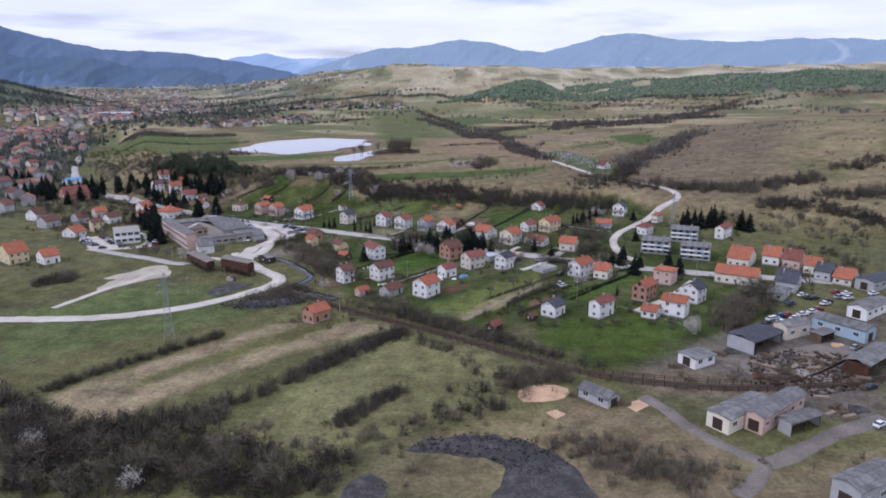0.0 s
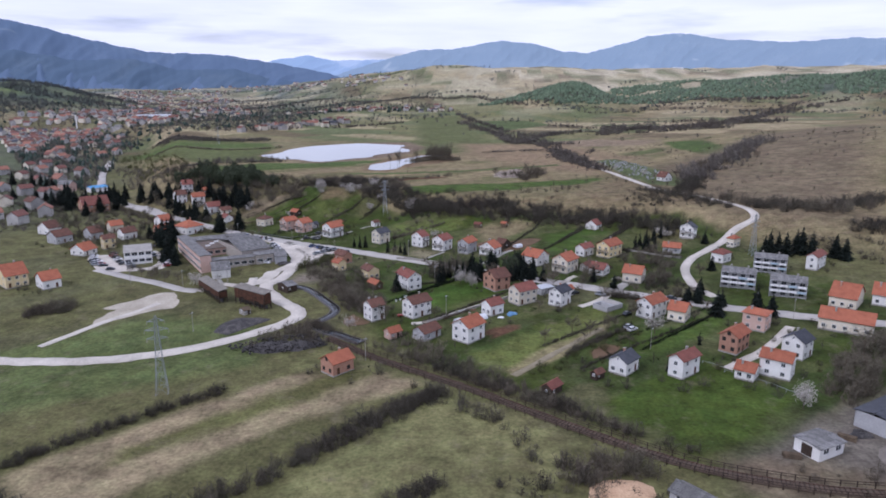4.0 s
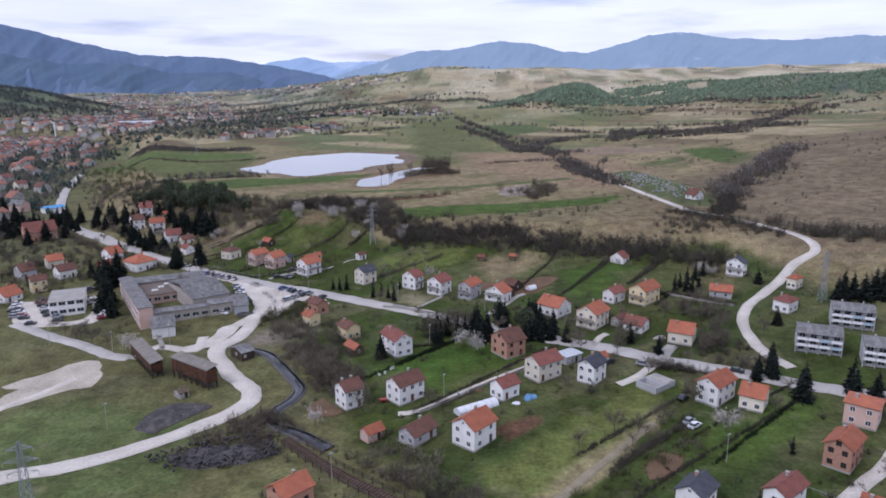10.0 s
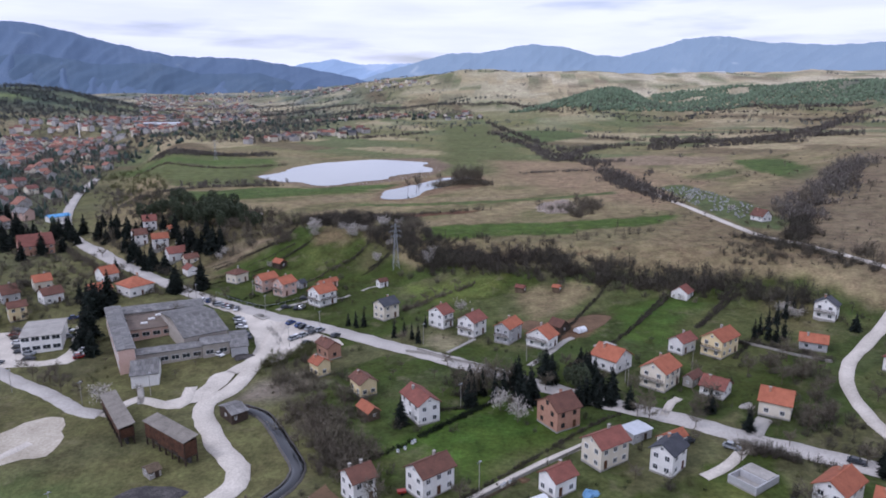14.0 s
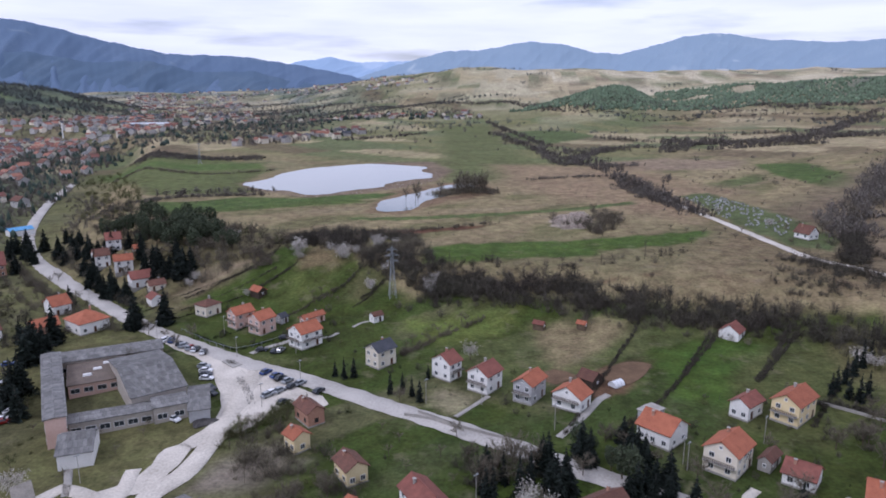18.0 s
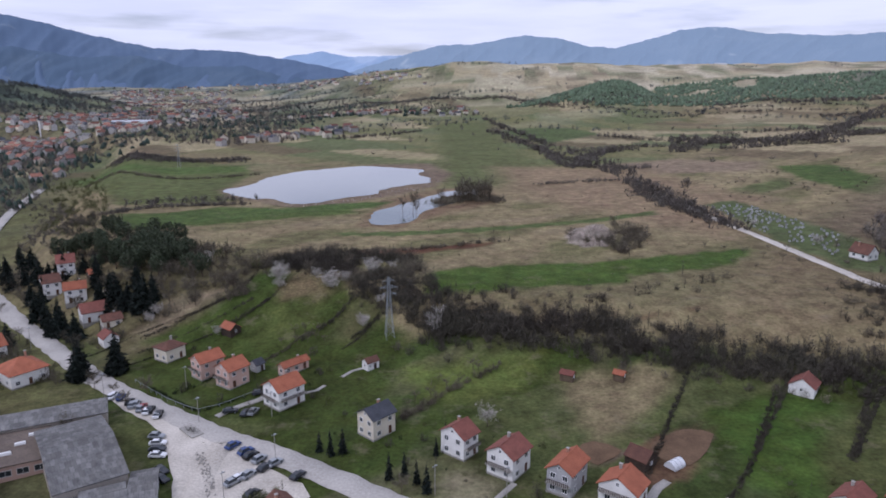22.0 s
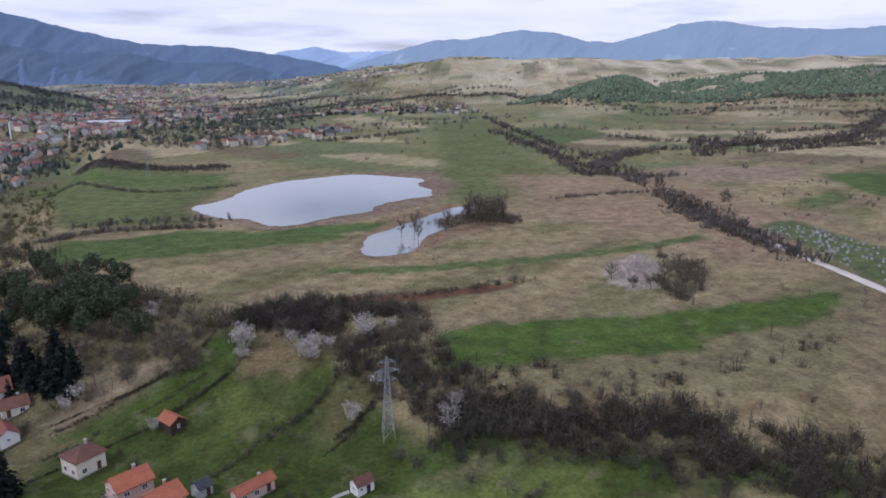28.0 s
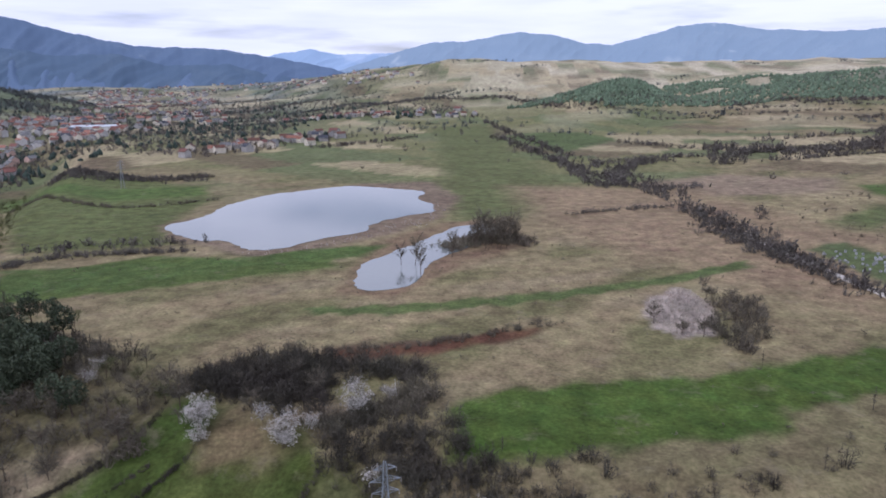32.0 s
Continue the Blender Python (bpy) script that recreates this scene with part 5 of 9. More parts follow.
FELT = material("brown_roofing_felt", rgb(84, 76, 70), rgb(122, 110, 100), 0.2, 0.95, 0, 0.2, 10)
court = wing(-145.5, 395.0, 14.5, 22.0, 32, 3.8, "flat-roofed brown courtyard wing with skylights", WALL_PINK, True, 0.02, roof=FELT)
for i in range(3):
    part("skylight", Form().box(-3.2 + 2.9 * i, -6.0 + 4.0 * i, 4.1, -0.6 + 2.9 * i, -5.0 + 4.0 * i, 4.75, 0.15), FRAME_WHITE, court)
wing(-123.6, 351.7, 7.9, 12.0, 24, 4.0, "detached white annexe with grey gabled roof", WALL_WHITE, False, 0.4)
wing(-103.7, 378.0, 5.5, 16.3, 24, 3.4, "small eastern annexe with grey sheet roof", WALL_GREY, False, 0.15)
wing(-176.5, 379.2, 12.7, 17.9, 27, 6.0, "two-storey flat-roofed office with window bands", WALL_WHITE, True, 0.04, roof=CONCRETE)


# ---------------------------------------------------------------- plants
rng = np.random.default_rng(7)


def slivers(base, tip, width):
    """Thin triangles from base points to tip points, as twigs."""
    d = tip - base
    side = np.cross(d, rng.normal(size=d.shape))
    side /= np.linalg.norm(side, axis=1, keepdims=True) + 1e-9
    w = width[:, None] / 2
    v = np.stack([base - side * w, base + side * w, tip + side * w * 0.3], 1).reshape(-1, 3)
    return v, np.arange(len(v)).reshape(-1, 3)


def shrub_form(n=110, h=2.4, r=1.3, w=0.055, stems=0.3, foot=0.4):
    """A bare bush: stems from the foot to an uneven dome, and fine twigs along them."""
    m = max(4, int(n * stems))
    a = rng.uniform(0, 2 * np.pi, m)
    p, q = rng.uniform(0, 6.28, 2)
    lobe = 1 + 0.28 * np.sin(2 * a + p) + 0.16 * np.sin(5 * a + q)
    rt = rng.uniform(0.0, 1.0, m) ** 0.55 * r * lobe
    z = h * np.sqrt(np.clip(1.02 - 0.85 * (rt / (r * lobe)) ** 2, 0.05, 1)) * rng.uniform(0.7, 1.05, m)
    base = np.stack([rt * foot * np.cos(a), rt * foot * np.sin(a), 0 * a - 0.2], 1)
    tip = np.stack([rt * np.cos(a), rt * np.sin(a), z], 1)
    k = n - m
    own = rng.integers(0, m, k)
    b2 = base[own] + (tip - base)[own] * rng.uniform(0.3, 1.0, (k, 1))
    t2 = b2 + rng.normal(size=(k, 3)) * (0.2 * r, 0.2 * r, 0.13 * h) + (tip - base)[own] * 0.12
    t2[:, 2] = np.maximum(t2[:, 2], 0.1)
    v1, f1 = slivers(base, tip, np.full(m, w))
    v2, f2 = slivers(b2, t2, np.full(k, w * 1.7))
    return np.concatenate([v1, v2]), np.concatenate([f1, f2 + len(v1)])


def sapling_form(n=90, h=5.0, r=1.1, w=0.06):
    """A thin young tree: a leaning stem, twigs rising from its upper part."""
    top = np.array([rng.normal() * 0.25, rng.normal() * 0.25, h])
    u = rng.uniform(0.25, 0.97, n)
    b = top * u[:, None]
    a = rng.uniform(0, 2 * np.pi, n)
    q = r * (1.15 - u) * rng.uniform(0.4, 1.1, n)
    t = b + np.stack([q * np.cos(a), q * np.sin(a), q * rng.uniform(0.5, 1.3, n)], 1)
    v1, f1 = slivers(np.array([[0, 0, -0.3], [0, 0, -0.3]]), np.array([top, top]), np.full(2, w * 3.2))
    v2, f2 = slivers(b, t, np.full(n, w))
    return np.concatenate([v1, v2]), np.concatenate([f1, f2 + len(v1)])


def crown_form(h, r, peak):
    """A far evergreen crown: rings of uneven boughs drawn up to a tip."""
    v, f, n = [], [], 5
    for j, (u, k) in enumerate(((0.1, 0.95), (0.55, 0.62 if peak else 0.85))):
        for i in range(n):
            a = 2 * math.pi * (i + 0.5 * j) / n
            q = r * k * rng.uniform(0.6, 1.25)
            v.append((q * math.cos(a), q * math.sin(a), h * (u + rng.uniform(-0.1, 0.1))))
        if j:
            for i in range(n):
                a, b, c, d = (j - 1) * n + i, (j - 1) * n + (i + 1) % n, j * n + i, j * n + (i + 1) % n
                f += [(a, b, c), (b, d, c)]
    v.append((rng.normal() * 0.1 * r, rng.normal() * 0.1 * r, h * (1.05 if peak else 0.92)))
    f += [(n + i, n + (i + 1) % n, 2 * n) for i in range(n)]
    return np.array(v), np.array(f)


SHRUBS = [shrub_form(105 + 8 * i, 1.9 + 0.25 * i, 1.25 + 0.15 * i, 0.075) for i in range(9)] + [sapling_form(80, 4.0, 1.2, 0.05)]
MID_SHRUBS = [shrub_form(56, 2.2 + 0.25 * i, 1.3 + 0.15 * i, 0.15) for i in range(6)]
FAR_SHRUBS = [shrub_form(26, 2.6 + 0.2 * i, 1.9, 0.36, 0.3, 0.3) for i in range(5)]
FAR_CROWNS = [crown_form(3.8, 1.5, True) for i in range(2)] + [crown_form(3.0, 1.8, False) for i in range(4)]
WEEDS = [shrub_form(34, 2.0 + 0.2 * i, 1.3, 0.16) for i in range(4)]
LOW_SHRUBS = [shrub_form(26, 0.8, 0.8, 0.08) for i in range(3)]


def scatter(name, pts, mat, label, category="bushes", forms=SHRUBS, size=(0.6, 1.4), z_size=None):
    """Many plants at the given places, joined into one growth."""
    vs, fs, k = [], [], 0
    for line in ROAD_LINES:
        far = np.abs(line_gap(line, pts[:, 0], pts[:, 1])) > 4.4
        pts = pts[far] if far.any() else pts
    if forms is SHRUBS and size[1] < 0.75:
        forms = WEEDS
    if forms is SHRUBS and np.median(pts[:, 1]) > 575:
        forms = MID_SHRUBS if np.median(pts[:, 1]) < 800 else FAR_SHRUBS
        # dark twigs this far off take the paler copy, their haze in its colour
        mat = HAZE_TWIGS if mat is TWIG_DARK else mat
    z = ground(pts[:, 0], pts[:, 1])
    for (x, y), z0 in zip(pts, z):
        v, f = forms[rng.integers(len(forms))]
        s = rng.uniform(*size)
        a = rng.uniform(0, 2 * np.pi)
        c, q = math.cos(a) * s, math.sin(a) * s
        sz = s * (rng.uniform(*z_size) if z_size else 1.0)
        vs.append(np.stack([v[:, 0] * c - v[:, 1] * q + x, v[:, 0] * q + v[:, 1] * c + y, v[:, 2] * sz + z0], 1))
        fs.append(f + k)
        k += len(v)
    return tagged(new(name, mesh_arrays(name, np.concatenate(vs), np.concatenate(fs), mat)), label, category, kind="stuff")


def along(line, width, per_m, closed=False):
    p = smooth_line(line, 2.0, closed)
    out = []
    for a, b in zip(p, p[1:]):
        n = rng.poisson((b - a).length * per_m)
        u = rng.uniform(0, 1, (n, 1))
        q = np.array(a)[None] * (1 - u) + np.array(b)[None] * u
        out.append(q + rng.normal(size=(n, 2)) * width / 2.6)
    out = np.concatenate(out)
    return out if len(out) else np.array([[p[0].x, p[0].y]])


def within(poly, per_100):
    """Random places inside an outline, so many to each hundred square metres."""
    poly = tuple(poly)
    xs, ys = [p[0] for p in poly], [p[1] for p in poly]
    n = int((max(xs) - min(xs)) * (max(ys) - min(ys)) / 100 * per_100)
    q = np.stack([rng.uniform(min(xs), max(xs), n), rng.uniform(min(ys), max(ys), n)], 1)
    q = q[inside(poly, q[:, 0], q[:, 1])]
    return q if len(q) else np.array([poly[0]], dtype=float)


BUSHY, DARKB = "grey-brown bare shrubs in an unkempt row", "dark leafless thicket of shrubs and saplings"
HEDGEROWS = (
    (((-40.9, 1253.1), (4, 1065.4), (37.8, 897.7), (68.4, 809.2), (76.7, 684), (88.4, 602.6)), 13, 0.5, TWIG_DARK, (0.7, 2.2), DARKB),
    (((43.7, 971.3), (110.6, 1019), (173.5, 1022.3)), 8, 0.6, TWIG_DARK, (0.75, 2.04), DARKB),
    (((202.8, 1040.2), (272.4, 1043.7), (417.3, 1067.8)), 12, 0.6, TWIG_DARK, (0.90, 2.21), DARKB),
    (((-50.6, 463.3), (-41.5, 470.4), (-28.2, 467.6), (-7, 462.5), (13.3, 459.2), (32.6, 454), (50.5, 447.5), (76.6, 442.3), (90.4, 433), (105.3, 422.3)), 13, 4.0, TWIG_DARK, (0.68, 1.70), DARKB),
    (((-59.3, 487.6), (-48.8, 477.6), (-30.7, 474.3), (-8.9, 471.8), (10.3, 471.1)), 8, 1.6, TWIG, (0.60, 1.36), BUSHY),
    (((-120.2, 514.3), (-107.2, 524.7), (-87.1, 531.2), (-60.4, 524.1)), 9, 3.2, TWIG_DARK, (0.68, 1.61), DARKB),
    (((-118.2, 517.4), (-105.6, 514.9), (-92, 512.5), (-85.1, 519.4)), 9, 4.0, TWIG_DARK, (0.60, 1.44), DARKB),
    (((-82.6, 497.4), (-73.2, 502), (-66.2, 508.1), (-57.3, 514.6)), 6, 2.4, TWIG, (0.60, 1.44), BUSHY),
    (((-71.1, 490.4), (-61.2, 488.7), (-51.5, 485.6), (-40.1, 481.2)), 12, 3.2, TWIG_DARK, (0.60, 1.36), DARKB),
    (((-17.9, 248.9), (9.2, 230.3), (30.6, 212), (52, 194)), 5, 2.1, TWIG_DARK, (0.52, 1.19), DARKB),
    (((-56.6, 155.7), (-37.4, 157.6), (-20.8, 161), (-6.5, 166.2), (7, 171.7), (15.1, 177.7)), 6, 1.1, TWIG, (0.4, 1.0), BUSHY),
    (((17.4, 186.3), (29.8, 193.2), (38.5, 194.7)), 8, 3.2, TWIG, (0.68, 1.53), BUSHY),
    (((37, 154.8), (48, 144.5), (59.3, 139.6)), 12, 3.2, TWIG, (0.52, 1.27), BUSHY),
    (((-27.4, 250), (-10.8, 240.3), (7, 230.1), (22.3, 217.4), (33.1, 206.4)), 6, 2.1, TWIG, (0.45, 1.10), BUSHY),
    (((-72.6, 279.9), (-55.3, 271), (-38.8, 259)), 6, 2.4, TWIG, (0.45, 1.19), BUSHY),
    (((-40.3, 207.4), (-30.1, 216.8), (-21.4, 224.4), (-10.5, 234.2)), 4, 2.7, TWIG_DARK, (0.45, 1.19), DARKB),
    (((122.9, 473.9), (145.1, 455.6), (165.1, 438.9), (200.1, 425)), 16, 1.3, TWIG, (0.90, 2.04), BUSHY),
    (((100, 500.5), (119.8, 474.1), (139.5, 440.2)), 8, 1.6, TWIG_DARK, (0.60, 1.53), DARKB),
    (((-249.9, 612.1), (-226.9, 639.5), (-177.1, 653)), 5, 1.9, TWIG_DARK, (0.52, 1.27), DARKB),
    (((-429.3, 943), (-314.1, 867.8), (-263.1, 884.6)), 8, 1.6, TWIG_DARK, (0.75, 1.70), DARKB),
    (((-391, 831.8), (-275.9, 756.7), (-216.3, 783.8)), 4, 1.1, TWIG, (0.52, 1.10), BUSHY),
    (((66.9, 709.6), (77, 680.3), (81.6, 635.1), (91.5, 604.1)), 10, 1.4, TWIG_DARK, (0.60, 1.53), DARKB),
    (((201, 981.9), (263.2, 986.2), (320, 982.6)), 12, 1.0, TWIG_DARK, (0.75, 1.87), DARKB),
    (((-0.1, 745.3), (30, 761.1), (64.4, 772.7)), 5, 1.3, TWIG_DARK, (0.45, 1.10), DARKB),
    (((-90.5, 540.2), (-59.7, 548.5), (-31.3, 564), (-20.6, 568.3)), 4, 1.3, TWIG, (0.30, 0.77), "rust-brown strip of dead stalks"),
    (((-90.4, 365.5), (-71.8, 356.4), (-56.6, 339.7), (-50, 325.2)), 10, 1.4, TWIG, (0.5, 1.2), BUSHY),
    (((-89.4, 358.2), (-86.2, 365.3), (-81.8, 369.9), (-77.6, 381.3)), 4, 3.0, BUD, (0.5, 1.1), BUSHY),
    (((-164.8, 455), (-156.3, 469), (-146.1, 476.6), (-134.8, 483), (-123.5, 491.1)), 0.6, 6.0, TWIG_DARK, (0.18, 0.38), "thin dark field boundary of weeds"),
    (((-145.2, 450.5), (-133.4, 465.7), (-126.1, 471.1), (-117.5, 479.6), (-110.3, 488.2)), 0.6, 6.0, TWIG_DARK, (0.18, 0.38), "thin dark field boundary of weeds"),
    (((-121.8, 430), (-115.9, 436.7), (-113.1, 443.7)), 1.2, 2.4, HEDGE, (0.3, 0.6), "low green garden hedge"),
    (((-102, 453.3), (-98.1, 460.6), (-93.1, 468.8), (-86.7, 474.5)), 0.8, 3.0, TWIG, (0.25, 0.55), BUSHY),
    (((-132.8, 435.4), (-122.6, 428.4), (-112.1, 421.1), (-108.5, 419.8), (-106, 422.8), (-99.1, 429)), 0.8, 3.0, HEDGE, (0.3, 0.5), "clipped green hedge along a garden"),
    (((-54.3, 413.3), (-47, 422.9), (-37.6, 436.8), (-25.2, 450.6)), 1.5, 1.8, TWIG, (0.30, 0.77), BUSHY),
    (((-77.6, 461), (-71.8, 468.3), (-67.1, 479)), 0.6, 6.0, TWIG_DARK, (0.18, 0.38), "thin dark field boundary of weeds"),
    (((-32.8, 319.6), (-26.9, 326), (-18.4, 335.4), (-11.6, 342.4)), 0.9, 6.0, HEDGE, (0.5, 0.7), "clipped dark green hedge beside a lawn"),
    (((-44.3, 307.2), (-36.5, 315.1), (-33.4, 318.9)), 0.9, 4.0, HEDGE, (0.4, 0.6), "clipped dark green hedge beside a lawn"),
    (((50, 262.4), (61.1, 273.8), (72.9, 285), (81.9, 294.2)), 0.6, 6.0, HEDGE, (0.3, 0.5), "clipped dark green hedge between plots"),
    (((24.9, 258.3), (34, 268), (43.6, 276.5), (52.3, 286.6)), 1.2, 2.9, TWIG_DARK, (0.30, 0.77), BUSHY),
    (((43.6, 270.5), (61.3, 285.6), (83.2, 302.7)), 0.6, 4.0, HEDGE, (0.3, 0.5), "clipped dark green hedge between plots"),
    (((10.5, 240.4), (27.7, 255.3), (39.4, 266.5), (52.4, 278.9)), 5.0, 0.9, BUD, (0.4, 0.9), BUSHY),
    (((50, 321.3), (56.5, 317.1), (64.4, 314.6)), 3.0, 3.2, TWIG_DARK, (0.45, 1.02), DARKB),
    (((76.6, 333.3), (81.8, 331.8), (86.9, 327.2)), 4.0, 1.9, TWIG_DARK, (0.45, 1.19), DARKB),
    (((-61.5, 664.4), (-49, 681.8), (-35.6, 682.5), (-27.9, 674.8)), 9, 8.0, TWIG, (0.7, 1.5), BUSHY),
    (((-202.4, 522.9), (-192.1, 526), (-183.2, 534.4), (-172.8, 541.5), (-150.7, 530.3)), 9, 2.0, TWIG_DARK, (0.9, 1.8), DARKB),
    (((-238.6, 427.4), (-234.3, 444.7), (-226.7, 464.1)), 5, 1.4, TWIG_DARK, (0.7, 1.4), DARKB),
    (((-283.6, 564.1), (-254, 528.4), (-208.2, 490.4), (-170.2, 463.7)), 8, 0.8, TWIG_DARK, (0.8, 1.6), DARKB),
    (((-179.1, 301.1), (-169.9, 303.8), (-169.5, 306.6)), 5, 3.0, TWIG, (0.7, 1.4), BUSHY),
    (((-181.4, 298.1), (-175.5, 303.5), (-169.8, 310)), 5, 4.0, TWIG, (0.8, 1.4), BUSHY),
    (((-275.1, 534), (-234.9, 495), (-194, 457.6), (-162.2, 435.5)), 5, 0.8, TWIG, (0.7, 1.3), BUSHY),
    (((47.1, 318.2), (52, 316.2), (59.6, 314.4), (67.6, 310.7)), 2.5, 3.0, TWIG_DARK, (0.5, 1.0), DARKB),
    (((-64.2, 328.7), (-57.9, 322.5), (-51.4, 313.8), (-47, 307.1), (-53.6, 305.5)), 9, 5.0, TWIG, (0.7, 1.5), BUSHY),
    (((-152.4, 468.8), (-130.9, 486.3), (-121.9, 497.7), (-120.8, 507.7)), 1, 5, TWIG_DARK, (0.25, 0.5), "thin dark field boundary of weeds"),
    (((-121.5, 476.6), (-109.4, 489), (-108.2, 494)), 0.9, 5, TWIG_DARK, (0.25, 0.5), "thin dark field boundary of weeds"),
    (((-93.4, 466.9), (-84.5, 475.3), (-78.8, 485.9)), 1.2, 4, TWIG_DARK, (0.25, 0.6), "thin dark field boundary of weeds"),
    (((-75.4, 466.3), (-65.5, 478.2)), 1, 5, TWIG_DARK, (0.25, 0.5), "thin dark field boundary of weeds"),
    (((143.3, 536.5), (169.1, 594.1), (202.6, 642.2), (240.3, 700), (264.1, 738.1)), 18, 1.0, TWIG_DARK, (1.3, 3.0), DARKB),
    (((116.8, 483.2), (133, 505.7), (143.3, 536.5)), 8, 3, TWIG_DARK, (0.8, 1.8), DARKB),
    (((183.9, 1015.9), (226.5, 1073.3), (237.9, 1001.1), (271.1, 1031.3), (319.4, 1050.6), (428.2, 1222.9), (526.8, 1376.4), (608.1, 1444.7), (712.9, 1539), (776.1, 1541)), 14, 0.35, TWIG_DARK, (1.2, 3.0), DARKB),
    (((15.5, 1032.1), (32.5, 850.7), (63.4, 930.1), (100.2, 1018.2)), 9, 1, TWIG_DARK, (0.8, 1.8), DARKB),
    (((40.5, 869.3), (69.8, 840.8), (101.4, 847)), 10, 1, TWIG_DARK, (0.8, 1.6), DARKB),
    (((71.5, 765.8), (72.1, 677.4), (88.5, 634.1)), 12, 1.2, TWIG_DARK, (0.8, 1.6), DARKB),
    (((146.3, 440), (183.6, 434.7), (223.6, 444.3), (247.2, 455)), 12, 2.2, TWIG_DARK, (0.8, 1.8), DARKB),
    (((182.3, 398.3), (203.8, 389), (220.3, 372.5), (231.8, 356.5)), 9, 2.6, TWIG_DARK, (0.8, 1.7), DARKB),
    (((222.9, 408), (240, 397), (262.4, 408.3)), 14, 2, TWIG_DARK, (0.8, 1.8), DARKB),
    (((274.9, 472.2), (313.2, 493.1)), 14, 2, TWIG_DARK, (0.8, 1.8), DARKB),
    (((-118.6, 191.4), (-105.3, 206.6), (-79.2, 233.1)), 3.5, 2.5, TWIG_DARK, (0.5, 1.0), BUSHY),
    (((-95.4, 168.5), (-70.8, 175.7), (-58.4, 181.6), (-45.5, 196.9), (-27.2, 218), (-12.9, 234.7)), 5, 2.2, TWIG_DARK, (0.5, 1.2), DARKB),
    (((-28.9, 167.3), (-22.4, 175.1), (-12.2, 187.7)), 4, 4, TWIG_DARK, (0.6, 1.0), DARKB),
    (((-23.8, 290.2), (-13.4, 300.1), (10.8, 326.3), (23.4, 337.1)), 0.8, 4.5, TWIG_DARK, (0.25, 0.55), "thin dark field boundary of weeds"),
    (((28.5, 248.3), (41.9, 260.6), (87.7, 298.3)), 0.8, 4.5, TWIG_DARK, (0.25, 0.55), "thin dark field boundary of weeds"),
    (((17.3, 265.4), (40.5, 286.7), (55.4, 300.9)), 0.8, 4.5, TWIG_DARK, (0.25, 0.55), "thin dark field boundary of weeds"),
    (((-36.9, 332.8), (-15, 338.2)), 0.8, 4.5, TWIG_DARK, (0.25, 0.55), "thin dark field boundary of weeds"),
    (((-148.4, 459), (-116.9, 487.6)), 0.8, 4.5, TWIG_DARK, (0.25, 0.55), "thin dark field boundary of weeds"),
    (((66.4, 388.4), (79.5, 383.3), (92.8, 372.6)), 1.2, 3, TWIG_DARK, (0.4, 0.8), BUSHY),
    (((54.1, 438.1), (37.5, 405.8)), 1, 5, TWIG_DARK, (0.25, 0.5), "thin dark field boundary of weeds"),
    (((79, 436.8), (57.6, 400.7)), 1.2, 4, TWIG_DARK, (0.3, 0.7), "thin dark field boundary of weeds"),
    (((-67, 289.6), (-49.2, 271.7), (-34.7, 260), (-22.1, 250.1)), 3, 3, TWIG, (0.5, 1.1), BUSHY),
    (((-1.2, 367.7), (11.1, 398), (30.8, 445)), 0.9, 4.5, TWIG_DARK, (0.25, 0.6), "thin dark field boundary of weeds"),
    (((8.6, 365.4), (29.4, 391.2), (60.1, 444.4)), 0.9, 4.5, TWIG_DARK, (0.25, 0.6), "thin dark field boundary of weeds"),
    (((60.1, 403.6), (71, 420.3), (81.6, 435.2)), 0.9, 4.5, TWIG_DARK, (0.25, 0.6), "thin dark field boundary of weeds"),
    (((62.7, 373.8), (77.8, 396.1), (94.6, 419.3)), 0.9, 4.5, TWIG_DARK, (0.25, 0.6), "thin dark field boundary of weeds"),
)
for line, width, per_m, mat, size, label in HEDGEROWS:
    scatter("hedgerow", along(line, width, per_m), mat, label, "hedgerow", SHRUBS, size)
